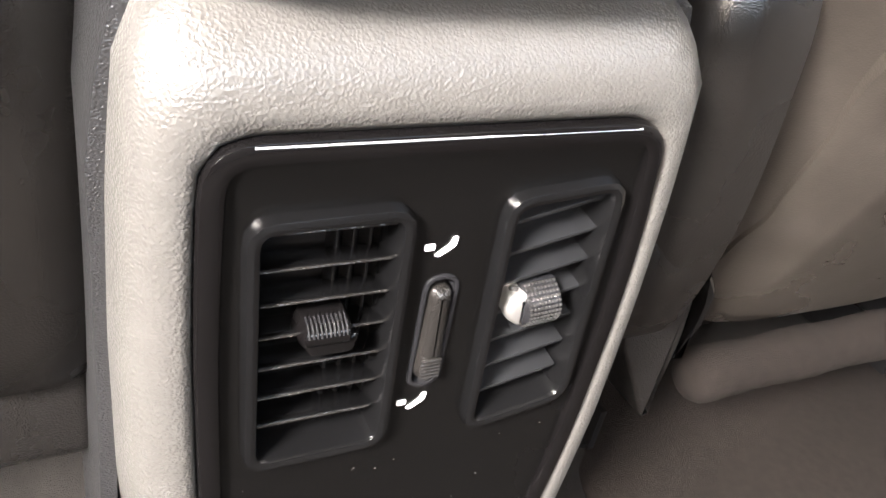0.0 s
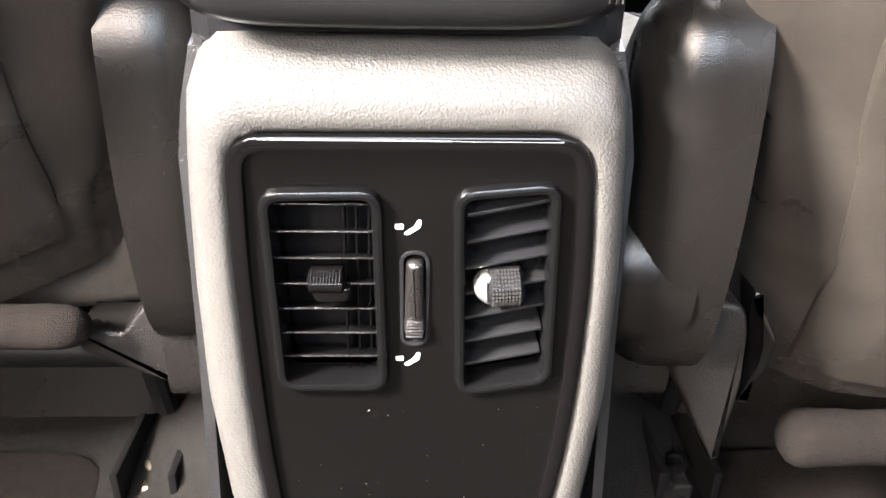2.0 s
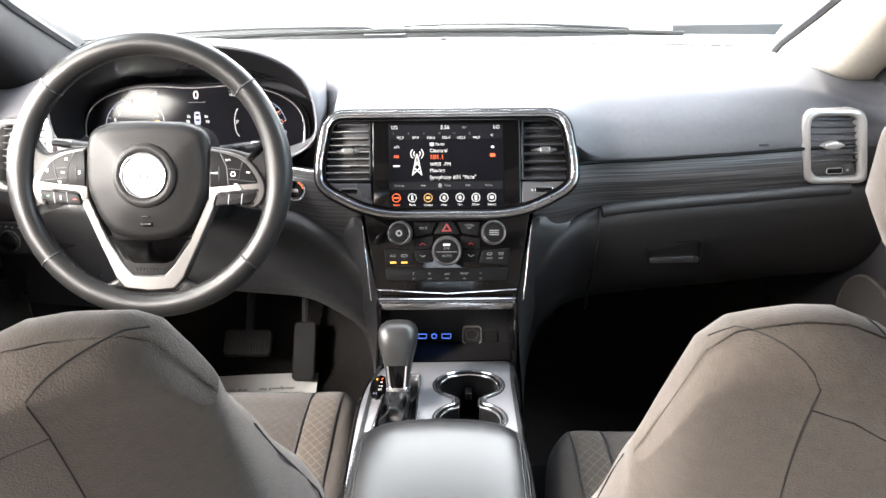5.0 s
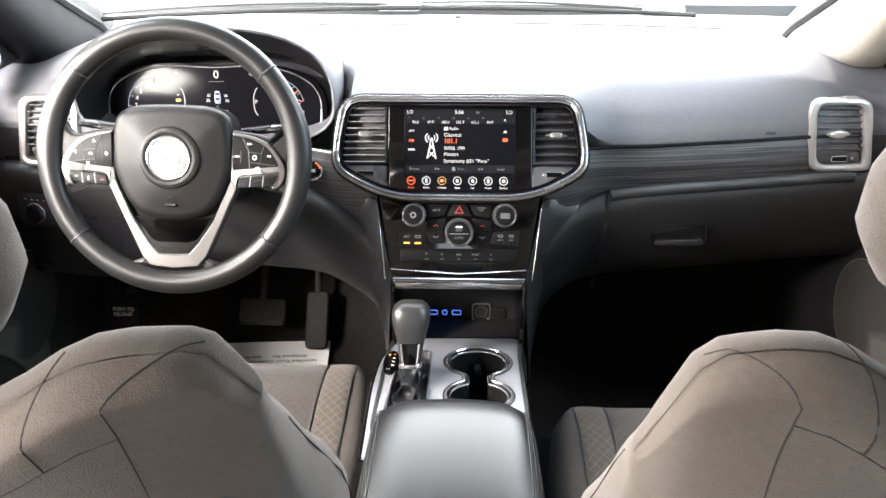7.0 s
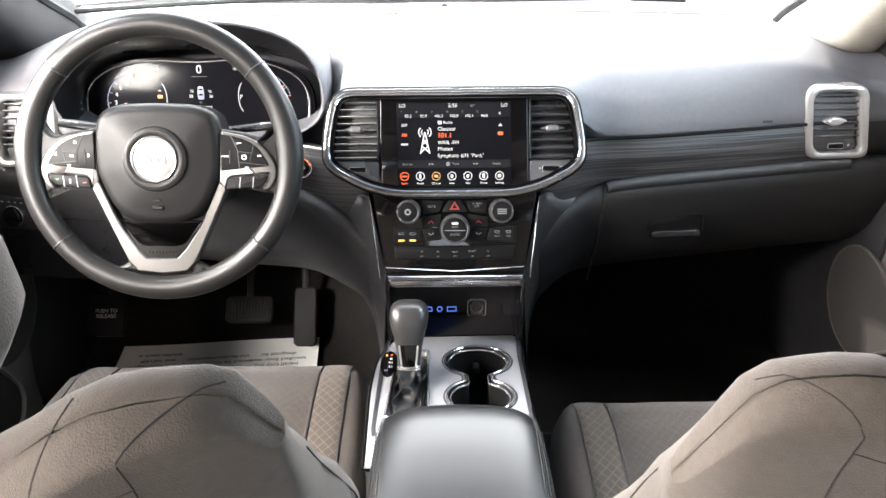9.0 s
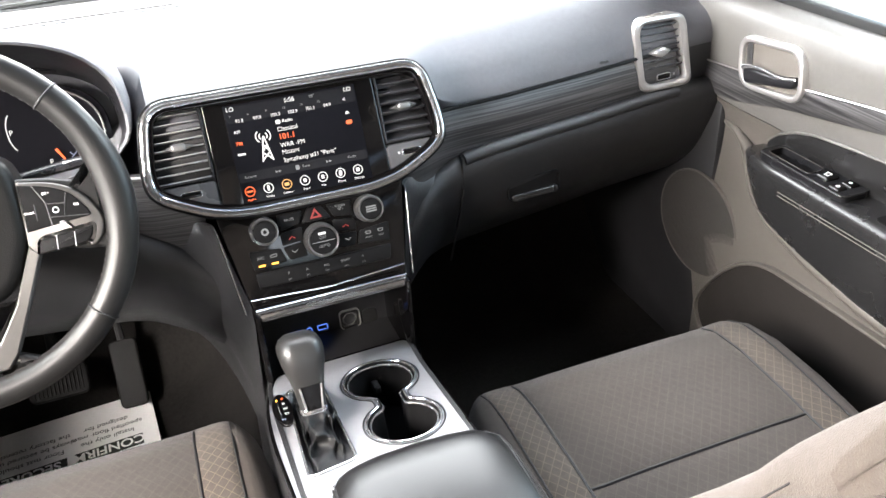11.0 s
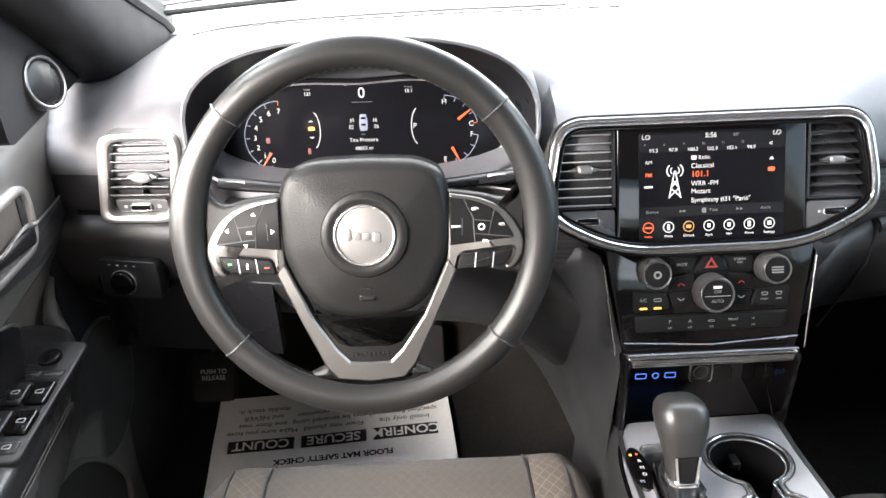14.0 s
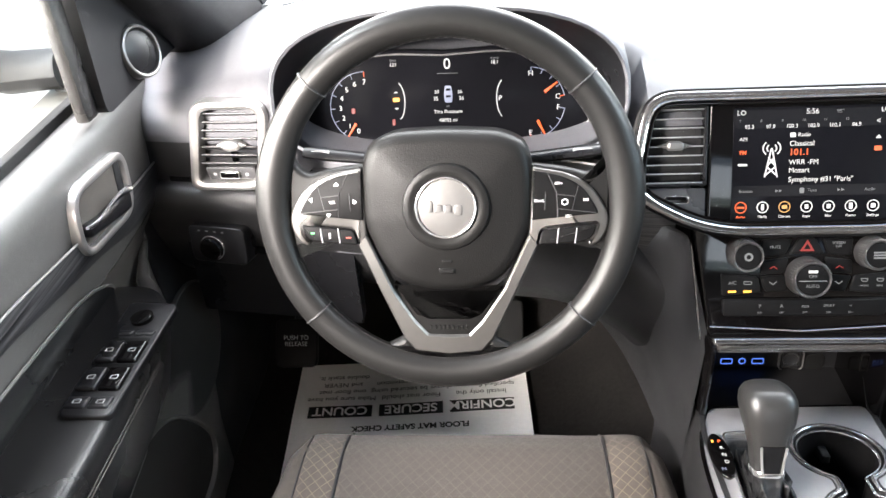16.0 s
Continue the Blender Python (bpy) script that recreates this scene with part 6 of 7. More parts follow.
    rise = [(0, 0.486), (0.4, 0.489), (0.62, 0.496), (0.75, 0.494), (0.85, 0.478), (0.93, 0.450), (1.0, 0.408)] if cx < 0 else [(0, 0.500), (0.4, 0.503), (0.55, 0.507), (0.68, 0.503), (0.80, 0.486), (0.90, 0.456), (1.0, 0.405)]

    def shell_pt(u, v):
        e = abs(u - 0.5) * 2
        a = radians(270 + lin([(0, 76), (0.3, 72), (0.6, 68), (1, 68 if cx < 0 else 63)], v) * (2 * u - 1))
        top = curve(rise, e)
        h = low + (top - low) * v
        if h < rim[-1][0]:
            hw = spline(wide, h)
            a = radians(270) + math.asin(min(0.93, (lin(rim, h) / hw) ** (1 / 0.62))) * (2 * u - 1)
        crest = 0.009 * math.exp(-((e - 0.72) / 0.085) ** 2) * spline([(-0.05, 0.3), (0.10, 1.0), (0.40, 1.0), (0.46, 0.3)], h)
        dip = 0.0085 * spline([(0.40, 1.0), (0.66, 0.0)], e) * spline([(0.165, 0.0), (0.23, 1.0), (0.36, 1.0), (0.45, 0.0)], h)
        p = back_pt(h, a, 0.012 + crest - dip - 0.006 * (abs(v - 0.5) * 2) ** 10 - 0.007 * e ** 14)
        if cx < 0:
            p.x += math.copysign(e ** 8 * spline([(-0.012, 0.0), (0.02, 0.019), (0.07, 0.017), (0.16, 0.0)], h), u - 0.5)
        return p
    shell = part("back_shell", sheet(shell_pt, 72, 60, fwd * 0.006), SHELL, t, "hard plastic back shell", 60)
    foot = -0.03 if cx < 0 else -0.10

    def pocket_pt(u, v):
        h = foot + (0.200 - 0.036 * spline([(0.76, 0), (0.90, 1)], abs(2 * u - 1)) - foot) * v
        half = lin([(-0.05, 0.163), (0.16, 0.186)] if cx < 0 else [(-0.12, 0.130), (0.0, 0.140), (0.10, 0.166), (0.17, 0.182)], h)
        a = radians(270) + math.asin(min(0.9, (half / spline(wide, h)) ** (1 / 0.62))) * (2 * u - 1)
        return back_pt(h, a, 0.0165 + 0.004 * spline([(0.6, 0), (0.92, 1)], v) - 0.006 * max(0, (v - 0.94) / 0.06) ** 2 - 0.002 * abs(2 * u - 1) ** 24)
    part("map_pocket", sheet(pocket_pt, 60, 36, fwd * 0.012), SHELL, shell, "map pocket panel with a stepped edge")
    # cushion
    def cush(y, hw, zt, zb, n=44):
        pts = []
        for k in range(n):
            a = 2 * math.pi * k / n
            c, s_ = math.cos(a), math.sin(a)
            x = hw * math.copysign(abs(c) ** 0.5, c)
            q = abs(x) / hw
            z = (zt + 0.030 * max(0, (q - 0.55) / 0.45) ** 1.6 * (1 - max(0, (q - 0.9) / 0.1) ** 2) if s_ > 0 else zb)
            zm = (zt + zb) / 2
            z = zm + (z - zm) * abs(s_) ** 0.45
            pts.append(Vector((cx + x, y + reach * max(0, (y - 0.5) / 0.43), z + reach * 0.2)))
        return pts
    keys = [(0.425, 0.236, 0.478, 0.36), (0.45, 0.247, 0.488, 0.34), (0.55, 0.258, 0.498, 0.33), (0.70, 0.262, 0.510, 0.33), (0.80, 0.260, 0.514, 0.33), (0.865, 0.252, 0.507, 0.34), (0.905, 0.238, 0.488, 0.35), (0.93, 0.215, 0.455, 0.36), (0.938, 0.18, 0.42, 0.375)]
    c_ = part("cushion", rings([cush(*k) for k in keys]), CLOTH, t, "padded cloth cushion", 80)
    def top_pt(x, y, off=0.0012):
        k = [(a, b, c, d) for a, b, c, d in keys]
        hw, zt, zb = (lin([(r[0], r[i]) for r in k], y) for i in (1, 2, 3))
        q = min(0.999, abs(x) / hw)
        c = q ** 2.0
        s_ = math.sqrt(max(0, 1 - c * c))
        z = zt + 0.030 * max(0, (q - 0.55) / 0.45) ** 1.6 * (1 - max(0, (q - 0.9) / 0.1) ** 2)
        zm = (zt + zb) / 2
        return Vector((cx + x, y + reach * max(0, (y - 0.5) / 0.43), zm + (z - zm) * s_ ** 0.45 + off + reach * 0.2))
    # quilted middle, in two panels with a sewn joint between
    for y0, y1 in ((0.645, 0.918), (0.43, 0.640)):
        part("insert", sheet(lambda u, v: top_pt(-0.165 + 0.33 * u, y0 + (y1 - y0) * v, 0.003 - 0.003 * max((abs(u - 0.5) * 2) ** 10, (abs(v - 0.5) * 2) ** 10)), 26, 20), QUILT, c_, "diamond-quilted cloth insert", 60)
    for sx in (-1, 1):
        part("insert", sheet(lambda u, v: top_pt(sx * (0.170 + 0.045 * u), 0.45 + 0.46 * v, 0.0022 - 0.002 * max((abs(u - 0.5) * 2) ** 6, (abs(v - 0.5) * 2) ** 12)), 8, 24), STRIPQUILT, c_, "diamond-quilted cloth bolster strip", 60)
        part("seam", tube([top_pt(sx * 0.1675, 0.43 + 0.0245 * k, 0.0004) for k in range(21)], 0.0022, 5), DARK, c_)
        part("seam", tube([top_pt(sx * 0.217, 0.43 + 0.0235 * k, 0.0008) for k in range(21)], 0.0012, 5), DARK, c_)
    part("seam", tube([top_pt(-0.165 + 0.0165 * k, 0.6425, 0.0004) for k in range(21)], 0.0024, 5), DARK, c_)
    # headrest on two posts
    HO = Vector((cx - side * 0.012, head_y, 1.118))
    def head_pt(w_, s):
        return [HO + Vector((math.copysign(abs(math.cos(a)) ** 0.6, math.cos(a)) * 0.172 * s, 0, 0)) + up * w_ + fwd * (0.046 * s * math.copysign(abs(math.sin(a)) ** 0.7, math.sin(a)) + 0.012 * math.cos(w_ * 18)) for a in [2 * math.pi * k / 36 for k in range(36)]]
    part("headrest", rings([head_pt(w_, s) for w_, s in ((-0.084, 0.35), (-0.082, 0.55), (-0.075, 0.74), (-0.06, 0.88), (-0.035, 0.97), (0.0, 1.0), (0.035, 0.985), (0.06, 0.93), (0.075, 0.82), (0.084, 0.62), (0.087, 0.35))]), HEADCLOTH, t, "rounded cloth headrest", 80)
    for sx in (-1, 1):
        part("headrest_post", tube([HO + Vector((sx * 0.06, 0, 0)) - up * 0.08, HO + Vector((sx * 0.06, 0, 0)) - up * 0.17], 0.006, 12), CHROME, t)
    # plastic base, hinge covers and rails
    part("seat_base", rings([[(cx + x * q, y, z) for x, y in rrect(0.44, 0.44, 0.05, 4, 0, 0.68)] for q, z in ((0.94, 0.24), (1.0, 0.26), (1.0, 0.38))]), TRIMP, t, "plastic seat base trim")
    for sx in (-1, 1):
        px = cx + sx * 0.252
        HM = frame_at((px, 0.36 if cx > 0 else 0.392, 0.49), (0, sx, 0), (0, 0, 1))
        hc = rounded([(sx * -0.058, 0.106), (sx * -0.01, 0.122), (sx * 0.055, 0.04), (sx * 0.075, -0.09), (sx * 0.02, -0.12), (sx * -0.045, -0.11), (sx * -0.065, -0.02)], 0.045, 8)
        part("hinge_cover", slab(hc, HM, 0.036, 0.034, -0.02, 9), HINGE, t, "moulded black hinge cover")
        part("hinge_disc", lathe([(0.052, -0.004), (0.052, 0.028), (0.049, 0.036), (0.040, 0.038), (0.001, 0.037)], frame_at((px, 0.352 if cx > 0 else 0.398, 0.445), (0, sx, 0), (0, 0, 1)), 40), HINGE, t, "round recliner cover")
        part("lower_trim", slab(rounded([(-0.03, 0.035), (0.12, 0.02), (0.50, 0.01), (0.50, -0.06), (0.05, -0.075), (-0.03, -0.05)], 0.012, 3), frame_at((px, 0.39, 0.385), (0, sx, 0), (0, 0, 1)) if sx > 0 else frame_at((px, 0.39, 0.385), (0, -1, 0), (0, 0, 1)) @ Matrix.Scale(-1, 4, (1, 0, 0)), 0.022, 0.008, -0.02), TRIMP, t, "side trim")
        if cx < 0:
            BR = frame_at((cx + sx * 0.197, 0.372, 0.360), (1, 0, 0), (0, 0.0, 1))
            br = [(sx * -0.020, 0.0225), (sx * 0.009, 0.021), (sx * 0.029, 0.046), (sx * 0.051, -0.027), (sx * -0.019, 0.006)]
        else:
            BR = frame_at((cx + sx * 0.25, 0.336, 0.40), (1, 0, 0), (0, 0.06, 1))
            br = [(sx * -0.004, 0.032), (sx * -0.046, 0.021), (sx * -0.052, -0.006), (sx * -0.052, -0.032), (sx * -0.044, -0.0925), (sx * -0.009, -0.026)]
            part("rear_hook", slab(rounded([(sx * -0.0490, 0.033), (sx * -0.068, 0.000), (sx * -0.066, -0.020), (sx * -0.052, -0.048), (sx * -0.056, -0.006)], 0.004, 3), BR, 0.006, 0.004, -0.02, 3), SATIN, t, "glossy black hook beside the shell")
        part("rear_bracket", slab(rounded(br, 0.003 if cx < 0 else 0.008, 4), BR, 0.006, 0.004, -0.03, 4), TRIMP, t, "glossy moulded bracket")
        rx = cx + sx * 0.19
        rail = part("seat_rail", join(box(rx - 0.024, rx - 0.018, 0.39, 0.98, 0.195, 0.242, 0.001), box(rx + 0.018, rx + 0.024, 0.39, 0.98, 0.195, 0.242, 0.001), box(rx - 0.018, rx + 0.018, 0.392, 0.978, 0.197, 0.207, 0.001)), BUTTON, t, "black channel-shaped seat rail")
        part("rail_foot", slab(rounded([(-0.008, -0.032), (0.009, -0.032), (0.007, 0.01), (0.011, 0.024), (0.003, 0.046), (-0.005, 0.030), (-0.009, 0.006)], 0.003, 3), frame_at((rx, 0.432, 0.208), (1, 0, 0), (0, 1, 0)), 0.012, 0.003), STEEL if cx < 0 else RUBBER, rail, "worn steel rail end" if cx < 0 else "black rail end")
        part("bolt", lathe([(0.010, 0), (0.010, 0.006), (0.006, 0.007), (0.006, 0.003), (0.001, 0.003)], frame_at((rx, 0.424, 0.219), (1, 0, 0), (0, 1, 0)), 12), STEEL if cx < 0 else BUTTON, rail)
        part("cross_tube", tube([(rx, 0.43, 0.35), (rx, 0.46, 0.25)], 0.009, 10), BUTTON, t)
    part("rear_tube", tube([(cx - 0.2, 0.43, 0.325), (cx + 0.2, 0.43, 0.325)], 0.013, 12), BUTTON, t)
    # rolled felt edge under the shell
    fz, fr_, fh = (0.394, 0.0135, 0.192) if cx < 0 else (0.308, 0.019, 0.152)
    part("felt_roll", rings([[(cx - fh + 2 * fh * k / 60, 0.352 + fr_ * q * math.cos(a), fz + fr_ * q * math.sin(a)) for a in [2 * math.pi * i / 14 for i in range(14)]] for k, q in enumerate([0.55, 0.9] + [1.0 + 0.018 * math.sin(1.3 * j) + 0.035 * math.sin(0.37 * j + 1) for j in range(57)] + [0.9, 0.55])]), REARCARPET, t, "rolled felt edge under the backrest", 70)
    return t


seat(-0.385, 1, "grey-brown cloth driver's seat with quilted cushion and plastic back", (0.4127, 0.4885, 25.5, (0.297, 0.284, 0.283, 0.283, 0.284), 0.0076, (-0.051, 0.0184, 0.0643, 0.0603, 0.0112), 0.0145, 0.0161), 0.035, 0.182)
seat(0.400, -1, "grey-brown cloth passenger seat with quilted cushion and plastic back", (0.405, 0.471, 24.5, (0.293, 0.288, 0.283, 0.284, 0.283), 0.044, (-0.0345, -0.002, 0.0478, 0.0438, -0.060), 0.0338, -0.008), -0.05)
# rear floor mats in front of the bench
for s in (-1, 1):
    rm = thing("rear_floor_mat", (s * 0.36, -0.1, 0.19), "brownish carpet mat in the rear footwell", "floor mat", "rear floor mats")
    part("mat_surface", slab(rrect(0.385, 0.78, 0.05), frame_at((s * 0.413 - 0.02 if s < 0 else 0.40, 0.075, 0.190), (1, 0, 0), (0, 1, 0)), 0.012, 0.005), REARCARPET, rm)

# ---- doors ----
def door(side):
    """Inner door with sill, wood strip, handle, armrest, switches, speaker and pocket."""
    X = lambda x: CAR + side * (x - CAR)
    t = thing("car_door", (X(0.78), 0.6, 0.15), "closed car door with wood strip, silver handle and padded armrest", "car door", "front doors")
    prof = [(0.15, 0.752), (0.30, 0.752), (0.48, 0.748), (0.58, 0.757), (0.66, 0.765), (0.715, 0.765), (0.745, 0.748), (0.775, 0.741), (0.80, 0.738), (0.86, 0.733), (0.895, 0.732), (0.918, 0.738), (0.930, 0.752), (0.934, 0.775)]
    def skin(z):
        return lin(prof, z)
    def dpt(y, z, off=0.0):
        front = 0.02 * max(0, (y - 1.0) / 0.25) ** 2
        return Vector((X(skin(z) - off + front), y, z))
    y0, y1 = 0.02, 1.30
    arm_in = 0.026 if side < 0 else 0.0
    part("upper_panel", sheet(lambda u, v: dpt(y0 + (y1 - y0) * u, 0.752 + (0.934 - 0.752) * v), 40, 20, (side * 0.05, 0, 0)), DOORP, t, "soft grained upper panel", 60)
    part("lower_panel", sheet(lambda u, v: dpt(y0 + (y1 - y0) * u, 0.15 + 0.60 * v), 40, 24, (side * 0.05, 0, 0)), DOORLOW, t, "hard lower panel", 60)
    part("window_seal", box(min(X(0.768), X(0.782)), max(X(0.768), X(0.782)), y0, 1.13, 0.928, 0.944, 0.003), RUBBER, t, "black window seal")
    pane = part("window_pane", box(min(X(0.786), X(0.790)), max(X(0.786), X(0.790)), 0.12, 1.10, 0.93, 1.40, 0.001), GLASS, t, "clear side window")
    pane.visible_shadow = False
    # wood strip, narrower towards the rear
    low = lambda y: lin([(0.3, 0.838), (0.75, 0.822), (0.95, 0.790), (1.05, 0.766), (1.16, 0.752)], y)
    top = lambda y: lin([(0.3, 0.868), (0.75, 0.852), (0.92, 0.832), (1.16, 0.808)], y)
    part("wood_strip", sheet(lambda u, v: dpt(0.3 + 0.86 * u, low(0.3 + 0.86 * u) + (top(0.3 + 0.86 * u) - low(0.3 + 0.86 * u)) * v, 0.005 + 0.003 * math.sin(math.pi * v)), 40, 6, (side * 0.012, 0, 0)), WOOD, t, "dark streaked wood strip")
    part("strip_bead", tube([dpt(0.3 + 0.043 * k, top(0.3 + 0.043 * k) + 0.003, 0.006) for k in range(21)], 0.0014, 6), SILVER, t, "bright bead")
    # handle in its bezel
    H = frame_at(dpt(0.970, 0.848, 0.004), (0, 1, 0), (0, 0.06, 1)) if side < 0 else frame_at(dpt(0.970, 0.848, 0.004), (0, -1, 0), (0, 0.06, 1))
    f = -side
    o = rounded([(f * 0.074, 0.036), (f * 0.067, -0.048), (f * -0.076, -0.036), (f * -0.066, 0.048)], [0.030, 0.034, 0.034, 0.034], 7)
    part("handle_bezel", hoop(o, 0.0105, H, 0.008, -0.01, 0.004), SILVER, t, "satin silver handle surround")
    part("handle_well", slab(inset(ccw(o), 0.007), H, 0.001, 0.001, -0.003), DOORLOW, t, "shallow handle well")
    # dark plate paints the shade at the well's front end
    part("well_end_shade", slab(rounded([(f * 0.058, 0.028), (f * 0.046, 0.030), (f * 0.040, -0.030), (f * 0.052, -0.040)], 0.006, 3), H, 0.003, 0.001, 0.0), DARK, t)
    lev = part("handle_lever", slab(rounded([(f * 0.054, -0.010), (f * 0.050, -0.036), (f * -0.058, -0.014), (f * -0.060, 0.004), (f * -0.02, -0.006)], 0.008, 4), H, 0.012, 0.005, 0.002), MATTE, t, "black pull lever")
    part("lever_edge", tube([H @ Vector((f * (0.052 - 0.0112 * k), -0.011 + 0.0014 * k + 0.004 * math.sin(k * 0.6), 0.011)) for k in range(11)], [0.0045, 0.004, 0.003] + [0.0022] * 8, 8), CHROME, lev, "chrome upper edge")
    # armrest: padded shelf with a deep side face that tapers to a tip
    low_z = lambda y: lin([(0.16, 0.548), (0.40, 0.553), (0.637, 0.568), (0.718, 0.574), (0.823, 0.590), (0.915, 0.611), (0.967, 0.642), (0.990, 0.675), (1.0, 0.690)], y)
    loops = []
    for k in range(34):
        y = 0.16 + 0.74 * k / 20 if k <= 20 else 0.90 + 0.10 * math.sin((k - 20) / 13 * math.pi / 2)
        tip = math.sqrt(max(0.0, 1 - max(0, (y - 0.90) / 0.1005) ** 2))
        zt, zb = 0.713 - 0.012 * (1 - tip), low_z(y)
        xi_ = 0.742 - (0.052 + arm_in) * tip
        sec = rounded([(0.775, zt), (xi_ + 0.004, zt + 0.002), (xi_ + 0.004, zt - 0.035 * (zt - zb) / 0.14), (min(0.765, xi_ + 0.022), zb), (0.775, zb)], [0.001, 0.014, 0.02, 0.010, 0.001], 5)
        loops.append([Vector((X(xx), y, zz)) for xx, zz in sec])
    arm = part("armrest", rings(loops), ARM, t, "padded black armrest", 70)
    for d in (0.0, 0.006):
        part("seam", tube([Vector((X(0.6915 - arm_in - 0.0002 + d * 0.05), 0.2 + 0.0355 * k, 0.688 - d)) for k in range(20)], 0.0008, 5), STITCH, arm, "stitched seam")
    ribp = [(0.16, 0.710), (0.40, 0.712), (0.637, 0.713), (0.718, 0.713), (0.823, 0.714), (0.915, 0.717), (0.967, 0.722), (0.998, 0.730), (1.012, 0.738)]
    rib = [Vector((X(xx + 0.014 - arm_in * 0.9), y, low_z(y) - 0.006)) for y, xx in ribp]
    rib += [Vector((X(0.757 - arm_in * 0.5), 1.030, 0.692)), Vector((X(0.763 - arm_in * 0.3), 1.065, 0.704)), Vector((X(0.772), 1.12, 0.708)), Vector((X(0.785), 1.18, 0.706))]
    fine = []
    for p, q in zip(rib, rib[1:]):
        fine += [p.lerp(q, i / 4) for i in range(4)]
    part("armrest_carrier", tube(fine, [0.012] * 32 + [max(0.004, 0.012 - 0.0007 * k) for k in range(len(fine) - 32)], 16, up=(0, 0, 1)), DOORLOW, t, "curved carrier edge below the armrest", 70)
    # dark insert above the armrest
    arch_z = lambda y: lin([(0.30, 0.800), (0.67, 0.788), (0.80, 0.780), (0.87, 0.773), (0.915, 0.760), (0.95, 0.742), (0.985, 0.714)], y)
    part("upper_insert", sheet(lambda u, v: dpt(0.30 + 0.685 * u, 0.705 + (arch_z(0.30 + 0.685 * u) - 0.705) * v, 0.004), 40, 8, (side * 0.006, 0, 0)), ARM, t, "dark vinyl insert above the armrest", 60)
    part("panel_line", tube([dpt(0.30 + 0.0175 * k, arch_z(0.30 + 0.0175 * k) + 0.001, 0.004) for k in range(40)], 0.0022, 8), DOORP, t)
    # switches on the armrest
    SW = frame_at((X(0.733), 0.845, 0.7165), (side, 0, 0), (0, 1, 0.012))
    if side < 0:
        SW = frame_at((-0.772, 0.850, 0.7165), (1, 0, 0), (0.06, 1, 0.012))
        pan = part("switch_panel", slab(rounded([(-0.034, 0.095), (0.030, 0.090), (0.031, -0.098), (-0.028, -0.098)], 0.012, 4), SW, 0.004, 0.003, -0.004), MATTE, t, "black window switch panel")
        part("mirror_knob", lathe([(0.0135, 0.003), (0.013, 0.008), (0.010, 0.009), (0.001, 0.008)], at(SW, -0.003, 0.060), 24), PIANO, pan, "round mirror knob")
        for dv, hh in ((0.034, 0.010), (0.000, 0.034), (-0.044, 0.034), (-0.078, 0.018)):
            for d in (-1, 1):
                big = hh > 0.03
                sw = part("switch", slab(rrect(0.024, hh, 0.003), at(SW, d * 0.0130 - 0.001, dv), 0.009 if big else 0.006, 0.003, 0.002), PIANO if big and d > 0 else MATTE, pan)
                if hh > 0.012:
                    part("print", hoop(rounded([(-0.004, 0.002), (0.0015, 0.0035), (0.0045, 0.0035), (0.0045, -0.003), (-0.004, -0.003)], 0.0008, 2), 0.0009, at(SW, d * 0.0130 - 0.001, dv, 0.0), 0.0095 if big else 0.0065, 0.005, 0.0001), GREYPRINT, sw)
        for dv in (0.021, -0.022):
            part("finger_well", bar(SW, 0, dv, 0.046, 0.010, 0.0046, 0.003), BUTTON, pan)
    else:
        cup = rounded([(-0.017, 0.090), (0.015, 0.090), (0.016, 0.002), (-0.017, 0.002)], 0.007, 3)
        pan = part("switch_panel", pierced(rounded([(-0.026, 0.10), (0.022, 0.10), (0.026, -0.075), (-0.026, -0.075)], 0.012, 4), [cup], SW, 0.009, 0.013), MATTE, t, "black window switch panel with an open pull cup")
        part("panel_rim", tube([SW @ Vector((x, y, 0.0082)) for x, y in rounded([(-0.026, 0.10), (0.022, 0.10), (0.026, -0.075), (-0.026, -0.075)], 0.012, 4)], 0.0016, 6, True), ARM, pan, "rounded edge of the panel")
        part("cup_edge", tube([SW @ Vector((x, y, 0.0092)) for x, y in cup], 0.0008, 6, True), SHELL, pan)
        part("pull_cup", slab(inset(ccw(cup), -0.002), SW, -0.0025, 0.0005, -0.004), BUTTON, pan, "dark pull cup")
        # no recess here: a black patch paints the slot's shade
        part("grip_slot_shade", slab(rrect(0.036, 0.056, 0.008), at(SW, -0.002, -0.155), 0.0012, 0.0005, -0.004), BUTTON, arm, "dark patch for the shade in a grip slot")
        sw = part("switch", slab(rrect(0.026, 0.024, 0.004), at(SW, 0, -0.018), 0.014, 0.004, 0.006), SATIN, pan, "rocker window switch")
        part("print", hoop(rounded([(-0.005, 0.003), (0.002, 0.0045), (0.0055, 0.0045), (0.0055, -0.004), (-0.005, -0.004)], 0.0008, 2), 0.0012, at(SW, 0, -0.018), 0.0145, 0.010, 0.0001), WHITE, sw)
        for d in (-1, 1):
            sw = part("switch", slab(rrect(0.019, 0.020, 0.003), at(SW, d * 0.0115, -0.050), 0.0120, 0.003, 0.006), PIANO, pan, "door lock button")
            part("print", slab(circle(0.0030, 16), at(SW, d * 0.0115, -0.050), 0.0124, 0.0002, 0.008, 1), WHITE, sw)
    # speaker grille and map pocket
    GM = frame_at(dpt(1.122, 0.490, 0.001), (0, 1 if side < 0 else -1, 0), (0, 0, 1))
    spk = part("speaker_grille", slab(circle(0.112, 48, 0, 0, 0.103), GM, 0.0015, 0.001, -0.004), GRILLE, t, "round perforated speaker grille")
